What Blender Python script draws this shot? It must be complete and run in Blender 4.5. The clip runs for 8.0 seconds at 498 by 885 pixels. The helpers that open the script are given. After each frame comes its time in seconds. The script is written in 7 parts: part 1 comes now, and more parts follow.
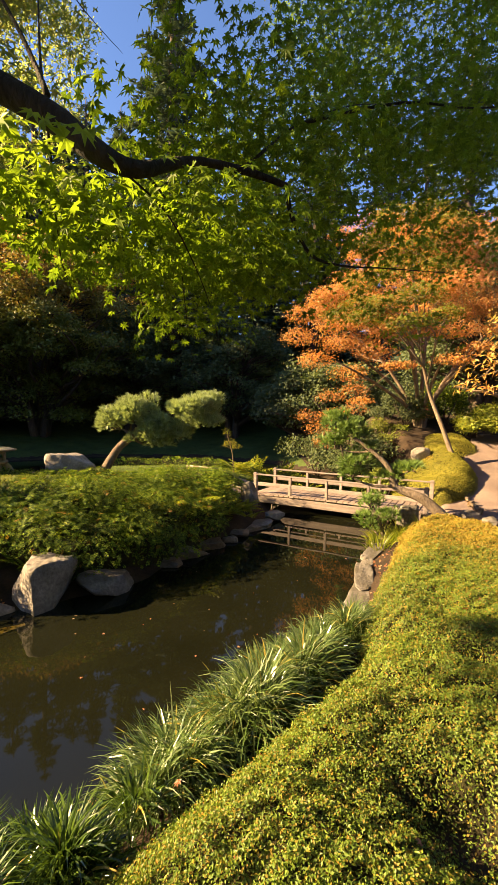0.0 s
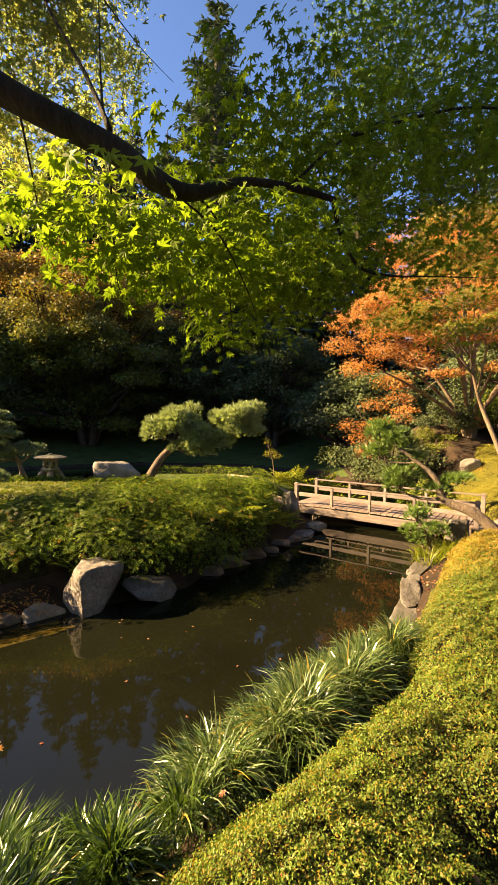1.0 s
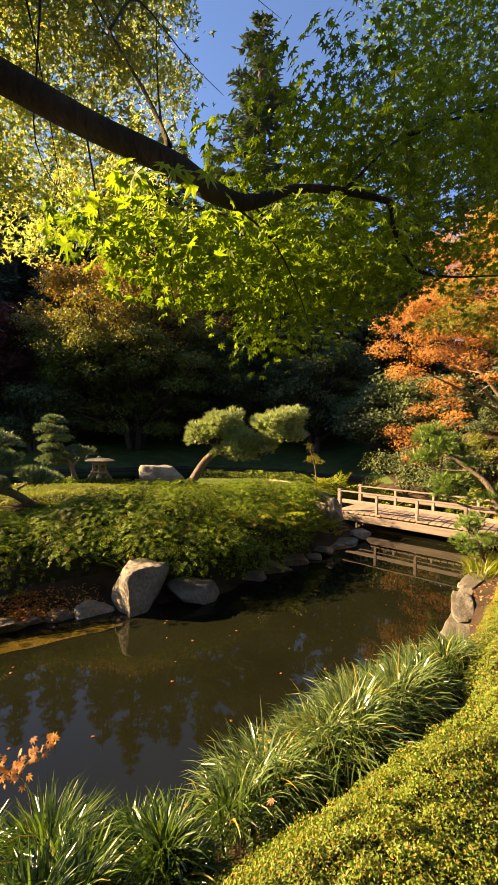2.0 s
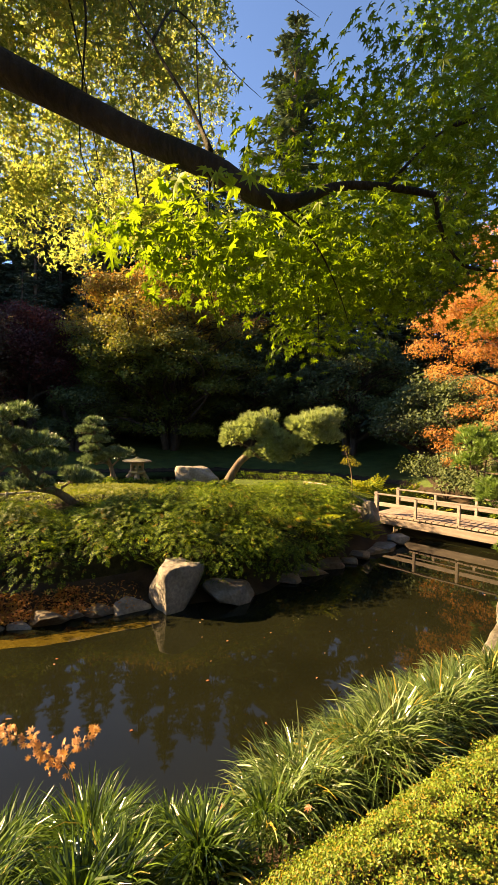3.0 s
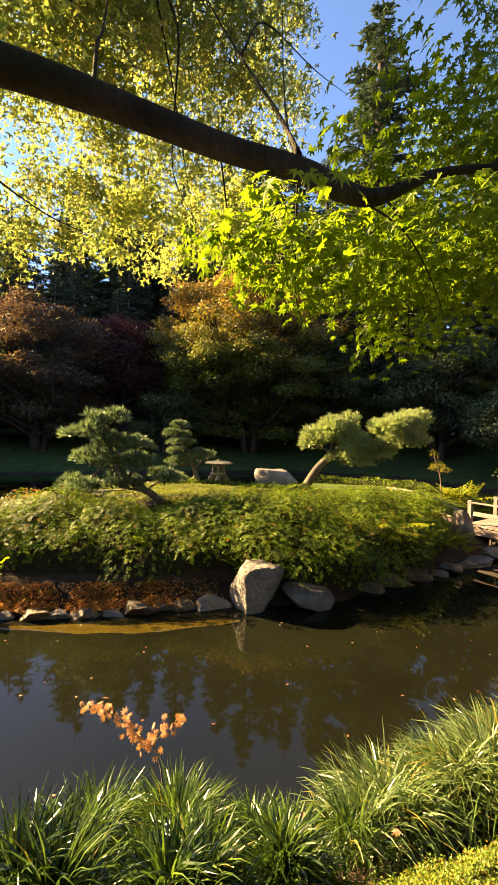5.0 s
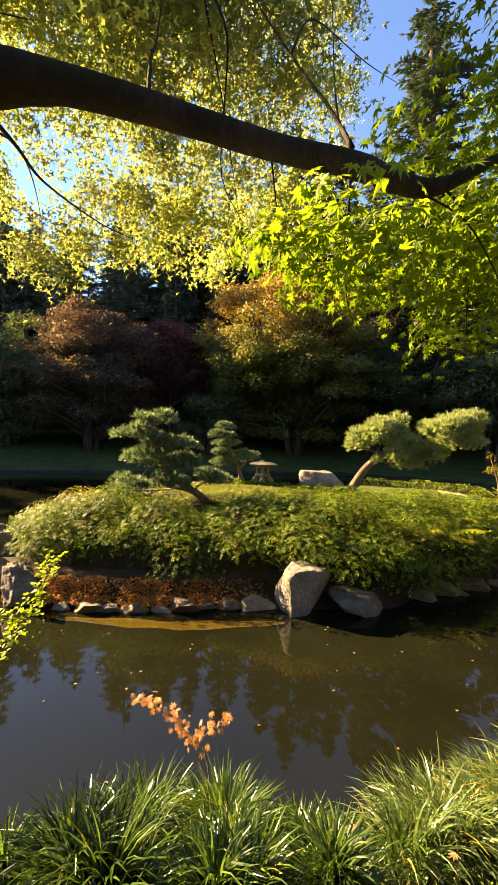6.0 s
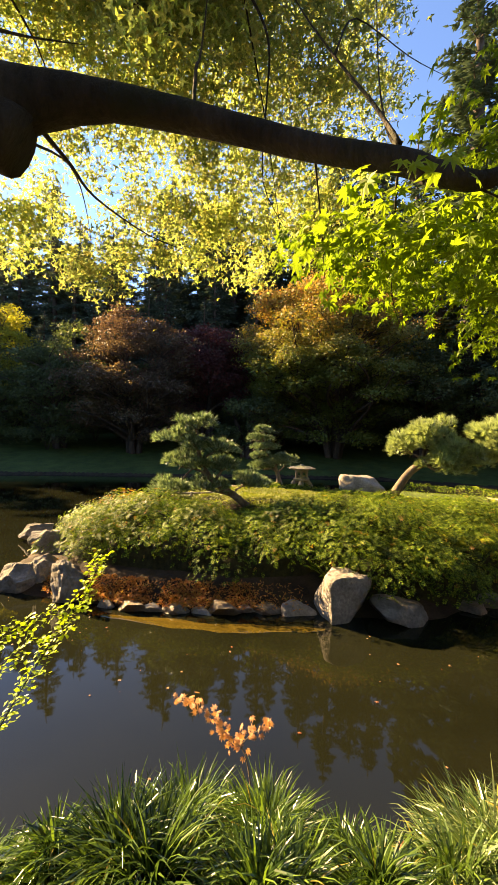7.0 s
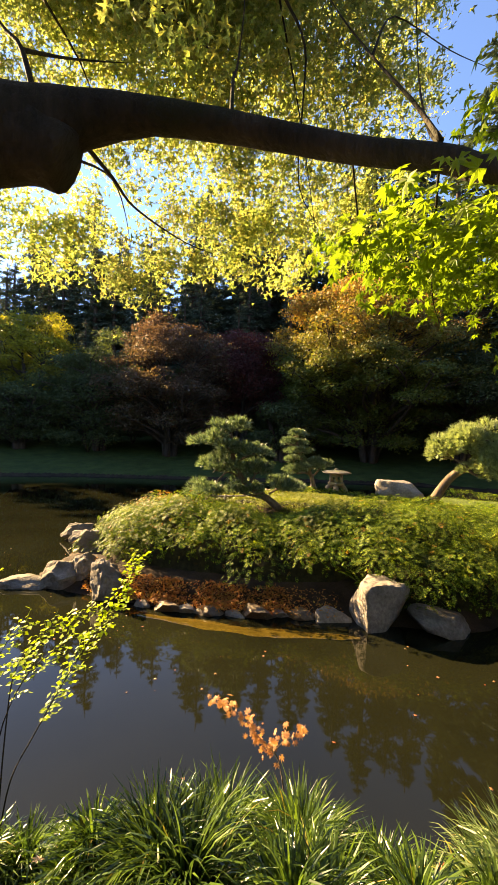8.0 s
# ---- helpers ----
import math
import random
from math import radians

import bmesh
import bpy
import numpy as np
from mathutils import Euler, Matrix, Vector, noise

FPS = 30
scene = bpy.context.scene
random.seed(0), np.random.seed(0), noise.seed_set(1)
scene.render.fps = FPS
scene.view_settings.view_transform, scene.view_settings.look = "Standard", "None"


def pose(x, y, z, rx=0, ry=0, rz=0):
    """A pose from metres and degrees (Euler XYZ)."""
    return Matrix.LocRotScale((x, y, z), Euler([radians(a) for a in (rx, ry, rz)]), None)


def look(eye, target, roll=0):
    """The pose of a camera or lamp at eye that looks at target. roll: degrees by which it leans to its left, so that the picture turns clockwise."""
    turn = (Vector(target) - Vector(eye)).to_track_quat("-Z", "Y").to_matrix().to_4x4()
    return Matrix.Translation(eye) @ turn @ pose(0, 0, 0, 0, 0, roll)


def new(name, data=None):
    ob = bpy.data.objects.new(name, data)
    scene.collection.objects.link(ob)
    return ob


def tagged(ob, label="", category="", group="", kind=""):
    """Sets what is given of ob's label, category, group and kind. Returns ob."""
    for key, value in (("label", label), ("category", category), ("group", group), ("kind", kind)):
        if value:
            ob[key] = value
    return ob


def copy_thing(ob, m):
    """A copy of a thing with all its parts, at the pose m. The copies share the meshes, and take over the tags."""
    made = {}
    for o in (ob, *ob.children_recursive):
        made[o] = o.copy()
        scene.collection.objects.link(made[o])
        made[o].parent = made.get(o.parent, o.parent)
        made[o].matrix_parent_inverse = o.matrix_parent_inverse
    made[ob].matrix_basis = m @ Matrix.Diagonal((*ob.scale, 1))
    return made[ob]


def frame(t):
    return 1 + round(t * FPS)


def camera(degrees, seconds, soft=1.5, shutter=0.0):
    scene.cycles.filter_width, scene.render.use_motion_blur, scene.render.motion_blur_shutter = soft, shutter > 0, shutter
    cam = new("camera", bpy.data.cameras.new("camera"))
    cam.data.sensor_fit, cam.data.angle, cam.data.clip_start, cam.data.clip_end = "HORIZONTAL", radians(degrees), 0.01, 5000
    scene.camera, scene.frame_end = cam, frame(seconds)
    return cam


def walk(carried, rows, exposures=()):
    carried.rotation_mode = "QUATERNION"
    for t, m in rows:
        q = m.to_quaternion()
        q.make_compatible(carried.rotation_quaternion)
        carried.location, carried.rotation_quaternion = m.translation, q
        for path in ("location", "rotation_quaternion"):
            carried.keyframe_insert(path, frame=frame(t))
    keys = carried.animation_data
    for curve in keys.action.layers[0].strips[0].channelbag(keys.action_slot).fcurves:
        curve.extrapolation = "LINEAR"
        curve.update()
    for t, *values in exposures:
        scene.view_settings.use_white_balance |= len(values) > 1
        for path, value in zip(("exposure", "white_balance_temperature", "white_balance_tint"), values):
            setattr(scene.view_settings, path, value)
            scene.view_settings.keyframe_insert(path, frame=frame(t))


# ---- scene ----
cam = camera(62.9, 8.0, 1.5)
PATH = [
    (0, (-0.179, 0.279, 2.505), (-0.15, 2.275, 2.379), 0.8),
    (0.5, (-0.195, 0.268, 2.513), (-0.259, 2.264, 2.408), 0.8),
    (1, (-0.21, 0.261, 2.515), (-0.377, 2.252, 2.432), 0.8),
    (1.5, (-0.237, 0.252, 2.517), (-0.508, 2.233, 2.449), 0.9),
    (3, (-0.281, 0.25, 2.514), (-0.807, 2.179, 2.457), 1.1),
    (3.5, (-0.286, 0.251, 2.513), (-0.892, 2.156, 2.457), 1.0),
    (4, (-0.296, 0.252, 2.513), (-0.994, 2.125, 2.459), 1.0),
    (5.5, (-0.321, 0.236, 2.508), (-1.3, 1.98, 2.46), 1.3),
    (6, (-0.337, 0.236, 2.507), (-1.408, 1.924, 2.459), 1.3),
    (6.5, (-0.348, 0.231, 2.501), (-1.497, 1.868, 2.458), 1.3),
    (7, (-0.357, 0.224, 2.503), (-1.581, 1.806, 2.47), 1.3),
    (7.5, (-0.359, 0.219, 2.503), (-1.647, 1.749, 2.476), 1.4),
    (8, (-0.36, 0.215, 2.502), (-1.711, 1.691, 2.483), 1.5),
]
walk(cam, [(t, look(eye, target, roll)) for t, eye, target, roll in PATH], [(0.0, 2.54, 7600, 17), (1.5, 2.54, 7850, 17), (3.5, 2.77, 8500, 15), (5.5, 3.00, 8200, 16), (8.0, 3.02, 8150, 17)])

# ---- world, sun, exposure ----
SUN_LEFT, SUN_UP = 93.0, 27.0            # degrees to the left of +y, degrees above the horizon
SUN_DIR = Vector((-math.sin(radians(SUN_LEFT)) * math.cos(radians(SUN_UP)),
                  math.cos(radians(SUN_LEFT)) * math.cos(radians(SUN_UP)), math.sin(radians(SUN_UP))))
world = bpy.data.worlds.new("world")
scene.world = world
world.use_nodes = True
wt = world.node_tree
wt.nodes.clear()
sky = wt.nodes.new("ShaderNodeTexSky")
sky.sky_type = "NISHITA"
sky.sun_disc = False
sky.sun_elevation = radians(SUN_UP)
sky.sun_rotation = radians(-SUN_LEFT)
sky.air_density, sky.dust_density, sky.ozone_density = 0.7, 0.05, 6.0
wbg = wt.nodes.new("ShaderNodeBackground")
wbg.inputs["Strength"].default_value = 0.068
wout = wt.nodes.new("ShaderNodeOutputWorld")
wt.links.new(sky.outputs[0], wbg.inputs["Color"])
wt.links.new(wbg.outputs[0], wout.inputs["Surface"])
sun_data = bpy.data.lights.new("sun", "SUN")
sun_data.energy, sun_data.angle, sun_data.color = 5.0, radians(0.53), (1.0, 0.77, 0.43)
sun = new("sun", sun_data)
sun.matrix_world = look(SUN_DIR * 60, (0, 0, 0))

TO_SUN = np.array(SUN_DIR)
rng = np.random.default_rng(11)


# ---- materials ----
def mat_base(name):
    m = bpy.data.materials.new(name)
    m.use_nodes = True
    m.node_tree.nodes.clear()
    return m, m.node_tree.nodes, m.node_tree.links


def node(ns, kind, **inputs):
    n = ns.new(kind)
    for key, value in inputs.items():
        n.inputs[key.replace("_", " ")].default_value = value
    return n


def ramp(ns, stops):
    r = ns.new("ShaderNodeValToRGB")
    els = r.color_ramp.elements
    while len(els) < len(stops):
        els.new(0.5)
    for e, (p, c) in zip(els, stops):
        e.position = p
        e.color = (*c, 1) if len(c) == 3 else c
    return r


def mix_colour(ns, ls, blend, fac, a, b):
    m = ns.new("ShaderNodeMix")
    m.data_type, m.blend_type = "RGBA", blend
    for socket, value in ((m.inputs[0], fac), (m.inputs[6], a), (m.inputs[7], b)):
        if hasattr(value, "links"):
            ls.new(value, socket)
        elif isinstance(value, (int, float)):
            socket.default_value = value
        else:
            socket.default_value = (*value, 1)
    return m.outputs[2]


def leaf_mat(name, colours, through_light=0.4, gloss=0.45, patch=0.35, patch_scale=1.2, top=None, bright=1.6, sheen=0.3):
    """Leaf surface: a colour for every leaf, patches of tone over the plant, light passing through the blade.
    top: (z from, z to, colours) for crowns that have turned colour from the top down."""
    m, ns, ls = mat_base(name)
    geo = ns.new("ShaderNodeNewGeometry")
    n = len(colours)
    r = ramp(ns, [((i + 0.0) / max(1, n - 1), c) for i, c in enumerate(colours)])
    ls.new(geo.outputs["Random Per Island"], r.inputs[0])
    col = r.outputs[0]
    if top:
        z0, z1, tops = top
        r2 = ramp(ns, [(i / max(1, len(tops) - 1), c) for i, c in enumerate(tops)])
        ls.new(geo.outputs["Random Per Island"], r2.inputs[0])
        sep = ns.new("ShaderNodeSeparateXYZ")
        ls.new(geo.outputs["Position"], sep.inputs[0])
        nz = node(ns, "ShaderNodeTexNoise", Scale=0.7, Detail=3.0)
        ls.new(geo.outputs["Position"], nz.inputs["Vector"])
        add = ns.new("ShaderNodeMath")
        add.operation = "MULTIPLY_ADD"
        add.inputs[1].default_value = (z1 - z0) * 0.9
        ls.new(nz.outputs[0], add.inputs[0])
        ls.new(sep.outputs[2], add.inputs[2])
        mr = ns.new("ShaderNodeMapRange")
        mr.inputs["From Min"].default_value = z0 + (z1 - z0) * 0.45
        mr.inputs["From Max"].default_value = z1 + (z1 - z0) * 0.45
        ls.new(add.outputs[0], mr.inputs[0])
        col = mix_colour(ns, ls, "MIX", mr.outputs[0], col, r2.outputs[0])
    tc = ns.new("ShaderNodeTexCoord")
    nz = node(ns, "ShaderNodeTexNoise", Scale=patch_scale, Detail=3.0)
    ls.new(tc.outputs["Object"], nz.inputs["Vector"])
    pr = ramp(ns, [(0.3, (1 - patch, 1 - patch, 1 - patch * 0.8)), (0.7, (1 + patch * 0.4, 1 + patch * 0.4, 1.0))])
    ls.new(nz.outputs[0], pr.inputs[0])
    col = mix_colour(ns, ls, "MULTIPLY", 1.0, col, pr.outputs[0])
    vein = node(ns, "ShaderNodeTexNoise", Scale=90.0, Detail=2.0)
    ls.new(tc.outputs["Object"], vein.inputs["Vector"])
    vr = ramp(ns, [(0.35, (0.8, 0.8, 0.8)), (0.65, (1.12, 1.12, 1.12))])
    ls.new(vein.outputs[0], vr.inputs[0])
    col = mix_colour(ns, ls, "MULTIPLY", 1.0, col, vr.outputs[0])
    p = node(ns, "ShaderNodeBsdfPrincipled", Roughness=gloss, Specular_IOR_Level=sheen)
    ls.new(col, p.inputs["Base Color"])
    out = ns.new("ShaderNodeOutputMaterial")
    if through_light > 0:
        tr = ns.new("ShaderNodeBsdfTranslucent")
        ls.new(mix_colour(ns, ls, "MULTIPLY", 1.0, col, (bright, bright, bright * 0.6)), tr.inputs[0])
        mx = ns.new("ShaderNodeMixShader")
        mx.inputs[0].default_value = through_light
        ls.new(p.outputs[0], mx.inputs[1])
        ls.new(tr.outputs[0], mx.inputs[2])
        ls.new(mx.outputs[0], out.inputs[0])
    else:
        ls.new(p.outputs[0], out.inputs[0])
    return m


def solid_mat(name, dark, light, scale=3.0, fine=40.0, rough=0.85, bump=0.4, stretch=(1, 1, 1), stain=None, per_object=0.0, metallic=0.0):
    """Stone, bark, wood, soil: two scales of tone and a relief."""
    m, ns, ls = mat_base(name)
    tc = ns.new("ShaderNodeTexCoord")
    mp = ns.new("ShaderNodeMapping")
    mp.inputs["Scale"].default_value = stretch
    ls.new(tc.outputs["Object"], mp.inputs[0])
    a = node(ns, "ShaderNodeTexNoise", Scale=scale, Detail=6.0, Roughness=0.62)
    b = node(ns, "ShaderNodeTexNoise", Scale=fine, Detail=4.0, Roughness=0.6)
    ls.new(mp.outputs[0], a.inputs["Vector"])
    ls.new(mp.outputs[0], b.inputs["Vector"])
    r = ramp(ns, [(0.32, dark), (0.68, light)])
    ls.new(a.outputs[0], r.inputs[0])
    g = ramp(ns, [(0.3, (0.66, 0.66, 0.66)), (0.7, (1.2, 1.2, 1.2))])
    ls.new(b.outputs[0], g.inputs[0])
    col = mix_colour(ns, ls, "MULTIPLY", 1.0, r.outputs[0], g.outputs[0])
    if stain:
        s = node(ns, "ShaderNodeTexNoise", Scale=scale * 0.6, Detail=5.0)
        off = ns.new("ShaderNodeMapping")
        off.inputs["Location"].default_value = (7.3, 2.1, 5.5)
        ls.new(tc.outputs["Object"], off.inputs[0])
        ls.new(off.outputs[0], s.inputs["Vector"])
        sr = ramp(ns, [(0.5, (0, 0, 0)), (0.62, (1, 1, 1))])
        ls.new(s.outputs[0], sr.inputs[0])
        col = mix_colour(ns, ls, "MIX", sr.outputs[0], col, stain)
    if per_object:
        oi = ns.new("ShaderNodeObjectInfo")
        orr = ramp(ns, [(0.0, (1 - per_object,) * 3), (1.0, (1 + per_object * 0.6,) * 3)])
        ls.new(oi.outputs["Random"], orr.inputs[0])
        col = mix_colour(ns, ls, "MULTIPLY", 1.0, col, orr.outputs[0])
    p = node(ns, "ShaderNodeBsdfPrincipled", Roughness=rough, Metallic=metallic, Specular_IOR_Level=0.2 if rough > 0.8 else 0.5)
    ls.new(col, p.inputs["Base Color"])
    add = ns.new("ShaderNodeMath")
    add.operation = "ADD"
    ls.new(a.outputs[0], add.inputs[0])
    ls.new(b.outputs[0], add.inputs[1])
    bp = node(ns, "ShaderNodeBump", Strength=bump, Distance=0.03)
    ls.new(add.outputs[0], bp.inputs["Height"])
    ls.new(bp.outputs[0], p.inputs["Normal"])
    out = ns.new("ShaderNodeOutputMaterial")
    ls.new(p.outputs[0], out.inputs[0])
    return m


def water_mat():
    m, ns, ls = mat_base("pond_water")
    tc = ns.new("ShaderNodeTexCoord")
    a = node(ns, "ShaderNodeTexNoise", Scale=0.5, Detail=3.0)
    ls.new(tc.outputs["Object"], a.inputs["Vector"])
    r = ramp(ns, [(0.3, (0.0050, 0.0056, 0.0029)), (0.7, (0.0086, 0.0093, 0.0047))])
    ls.new(a.outputs[0], r.inputs[0])
    rip = node(ns, "ShaderNodeTexNoise", Scale=2.2, Detail=2.0)
    ls.new(tc.outputs["Object"], rip.inputs["Vector"])
    bp = node(ns, "ShaderNodeBump", Strength=0.035, Distance=0.02)
    ls.new(rip.outputs[0], bp.inputs["Height"])
    p = node(ns, "ShaderNodeBsdfPrincipled", Roughness=0.025, IOR=1.33)
    ls.new(r.outputs[0], p.inputs["Base Color"])
    ls.new(bp.outputs[0], p.inputs["Normal"])
    out = ns.new("ShaderNodeOutputMaterial")
    ls.new(p.outputs[0], out.inputs[0])
    return m


M_WATER = water_mat()
M_SOIL = solid_mat("damp_soil", (0.02, 0.014, 0.009), (0.065, 0.042, 0.026), 2.5, 60, 0.95, 0.7)
M_LAWN = solid_mat("mown_lawn", (0.035, 0.058, 0.013), (0.075, 0.11, 0.025), 1.2, 90, 0.9, 0.6)
M_GRAVEL = solid_mat("path_gravel", (0.17, 0.125, 0.108), (0.27, 0.20, 0.17), 1.0, 120, 0.95, 0.5)
M_ROCK = solid_mat("grey_rock", (0.10, 0.09, 0.08), (0.27, 0.245, 0.215), 2.2, 22, 0.85, 0.9, stain=(0.10, 0.085, 0.06), per_object=0.2)
M_ROCK_WET = solid_mat("wet_rock", (0.06, 0.045, 0.03), (0.19, 0.145, 0.10), 3.0, 26, 0.45, 0.9, stain=(0.12, 0.07, 0.03), per_object=0.3)
M_ROCK_PALE = solid_mat("pale_rock", (0.16, 0.14, 0.12), (0.34, 0.30, 0.26), 2.6, 24, 0.85, 0.9, per_object=0.12)
M_LANTERN = solid_mat("lantern_granite", (0.12, 0.11, 0.088), (0.26, 0.24, 0.195), 4.0, 60, 0.9, 0.4, stain=(0.16, 0.17, 0.09))
M_BARK = solid_mat("maple_bark", (0.016, 0.0125, 0.009), (0.046, 0.036, 0.026), 3.5, 30, 0.9, 0.9, (1, 1, 0.35), stain=(0.018, 0.019, 0.009))
M_BARK_PALE = solid_mat("pale_maple_bark", (0.11, 0.08, 0.055), (0.27, 0.205, 0.145), 4.0, 36, 0.9, 0.6, (1, 1, 0.4))
M_BARK_PINE = solid_mat("pine_bark", (0.09, 0.066, 0.048), (0.24, 0.185, 0.14), 6.0, 34, 0.95, 1.0, (1, 1, 0.5))
M_BARK_DARK = solid_mat("conifer_bark", (0.04, 0.03, 0.024), (0.10, 0.075, 0.058), 2.0, 14, 0.95, 0.9, (1, 1, 0.2))
M_WOOD = solid_mat("weathered_timber", (0.17, 0.13, 0.115), (0.30, 0.24, 0.21), 2.5, 45, 0.8, 0.35, (1, 6, 6), per_object=0.22)
M_PLANK = solid_mat("deck_timber", (0.21, 0.15, 0.125), (0.34, 0.26, 0.22), 2.5, 45, 0.8, 0.35, (6, 1, 6), per_object=0.28)
M_BAMBOO = solid_mat("bamboo_rail", (0.20, 0.16, 0.11), (0.34, 0.28, 0.20), 5.0, 40, 0.6, 0.2, per_object=0.15)
# dark enough to stand for inner twigs and the shade between the leaves
M_TWIG_SHADE = solid_mat("hedge_twig_shade", (0.018, 0.016, 0.007), (0.055, 0.05, 0.018), 9.0, 60, 0.95, 1.0)
M_SILT = solid_mat("shallow_silt", (0.038, 0.027, 0.005), (0.075, 0.052, 0.01), 2.0, 25, 0.06, 0.02)

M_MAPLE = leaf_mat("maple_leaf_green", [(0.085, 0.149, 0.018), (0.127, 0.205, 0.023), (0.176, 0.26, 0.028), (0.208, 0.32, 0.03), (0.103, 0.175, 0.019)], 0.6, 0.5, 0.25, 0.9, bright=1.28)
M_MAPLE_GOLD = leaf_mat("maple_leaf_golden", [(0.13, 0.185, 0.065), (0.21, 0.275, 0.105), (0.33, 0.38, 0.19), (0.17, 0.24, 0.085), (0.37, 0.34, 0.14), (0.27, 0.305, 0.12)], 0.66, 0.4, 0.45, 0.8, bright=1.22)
M_HEDGE = leaf_mat("azalea_leaf", [(0.08, 0.14, 0.022), (0.125, 0.195, 0.028), (0.185, 0.245, 0.036), (0.07, 0.13, 0.022), (0.28, 0.19, 0.036)], 0.28, 0.45, 0.3, 1.4,
                   bright=1.3)
M_HEDGE_FAR = leaf_mat("azalea_leaf_bronze", [(0.23, 0.19, 0.026), (0.31, 0.205, 0.03), (0.24, 0.22, 0.03), (0.36, 0.185, 0.032), (0.20, 0.20, 0.025)], 0.22, 0.55, 0.3, 1.2, bright=1.3)
M_YHEDGE = leaf_mat("yellow_groundcover_leaf", [(0.20, 0.19, 0.024), (0.26, 0.23, 0.03), (0.17, 0.18, 0.022)], 0.2, 0.6, 0.25, 1.0, bright=1.3)
M_SHRUB = leaf_mat("nandina_leaf", [(0.028, 0.06, 0.011), (0.065, 0.125, 0.016), (0.17, 0.25, 0.027), (0.04, 0.085, 0.013), (0.33, 0.40, 0.05), (0.10, 0.175, 0.023)], 0.24, 0.48, 0.72, 1.8, bright=1.5, sheen=0.1)
M_SHRUB_RED = leaf_mat("nandina_leaf_red", [(0.30, 0.12, 0.03), (0.34, 0.2, 0.03), (0.25, 0.22, 0.03)], 0.35, 0.35, 0.3, 2.0)
M_COVER = leaf_mat("clipped_cover_leaf", [(0.095, 0.135, 0.018), (0.16, 0.20, 0.025), (0.22, 0.235, 0.03)], 0.25, 0.5, 0.3, 0.7, bright=1.3)
# one lilyturf in two tones: shade, then sunlight, put into the blade colours
M_LILY_SHADED = leaf_mat("lilyturf_blade_shaded", [(0.014, 0.032, 0.011), (0.036, 0.072, 0.018), (0.12, 0.20, 0.034), (0.02, 0.045, 0.013), (0.07, 0.125, 0.025)], 0.34, 0.2, 0.3, 1.5, bright=1.45, sheen=0.62)
M_LILY_LIT = leaf_mat("lilyturf_blade_lit", [(0.035, 0.07, 0.018), (0.075, 0.13, 0.036), (0.15, 0.21, 0.075), (0.045, 0.09, 0.023), (0.24, 0.295, 0.14)], 0.28, 0.26, 0.3, 1.5, bright=1.4, sheen=0.65)
M_LILY_DRY = leaf_mat("lilyturf_dry_blade", [(0.40, 0.30, 0.06), (0.32, 0.24, 0.05), (0.25, 0.24, 0.05)], 0.25, 0.4, 0.2, 2.0)
M_GRASS = leaf_mat("lawn_blade", [(0.10, 0.16, 0.025), (0.15, 0.21, 0.032), (0.20, 0.25, 0.04)], 0.3, 0.5, 0.25, 0.8)
M_FERN = leaf_mat("fern_frond", [(0.12, 0.17, 0.025), (0.20, 0.24, 0.03), (0.28, 0.27, 0.04)], 0.35, 0.4, 0.3, 1.0)
M_RUST = leaf_mat("rusty_fern", [(0.42, 0.15, 0.04), (0.50, 0.22, 0.05), (0.30, 0.10, 0.03), (0.46, 0.32, 0.06)], 0.2, 0.7, 0.35, 2.0)
M_PINE = leaf_mat("pine_needle", [(0.045, 0.085, 0.05), (0.10, 0.155, 0.095), (0.28, 0.36, 0.25)], 0.24, 0.3, 0.3, 1.5)
M_PINE_PALE = leaf_mat("pine_needle_pale", [(0.16, 0.22, 0.10), (0.26, 0.33, 0.16), (0.38, 0.45, 0.24)], 0.3, 0.4, 0.3, 1.5)
M_PINE_BRIGHT = leaf_mat("pine_needle_bright", [(0.09, 0.16, 0.04), (0.14, 0.23, 0.06), (0.22, 0.32, 0.10)], 0.2, 0.45, 0.3, 1.5)
M_ORANGE = leaf_mat("maple_leaf_orange", [(0.52, 0.21, 0.075), (0.58, 0.27, 0.09), (0.62, 0.36, 0.15), (0.54, 0.165, 0.07), (0.48, 0.30, 0.08), (0.38, 0.16, 0.06)], 0.4, 0.5, 0.45, 0.6, bright=1.3)
M_OLIVE = leaf_mat("maple_leaf_turning", [(0.11, 0.15, 0.016), (0.15, 0.18, 0.02), (0.20, 0.21, 0.025), (0.13, 0.15, 0.02), (0.40, 0.17, 0.035)], 0.4, 0.5, 0.35, 0.8, bright=1.3)
M_BROWN = leaf_mat("brown_bush_leaf", [(0.34, 0.13, 0.045), (0.44, 0.20, 0.06), (0.24, 0.10, 0.04)], 0.3, 0.6, 0.3, 1.0)
M_CHERRY = leaf_mat("cherry_leaf_amber", [(0.60, 0.33, 0.08), (0.58, 0.27, 0.11), (0.62, 0.42, 0.12), (0.50, 0.34, 0.08)], 0.4, 0.45, 0.2, 1.0, bright=1.2)
M_SPRIG = leaf_mat("seedling_leaf_red", [(0.62, 0.40, 0.18), (0.54, 0.24, 0.12), (0.66, 0.52, 0.26)], 0.35, 0.5, 0.2, 5.0, bright=1.2)
M_BUSHLEAF = leaf_mat("bright_bush_leaf", [(0.24, 0.35, 0.025), (0.32, 0.41, 0.035), (0.18, 0.30, 0.022)], 0.5, 0.4, 0.2, 3.0, bright=1.5)
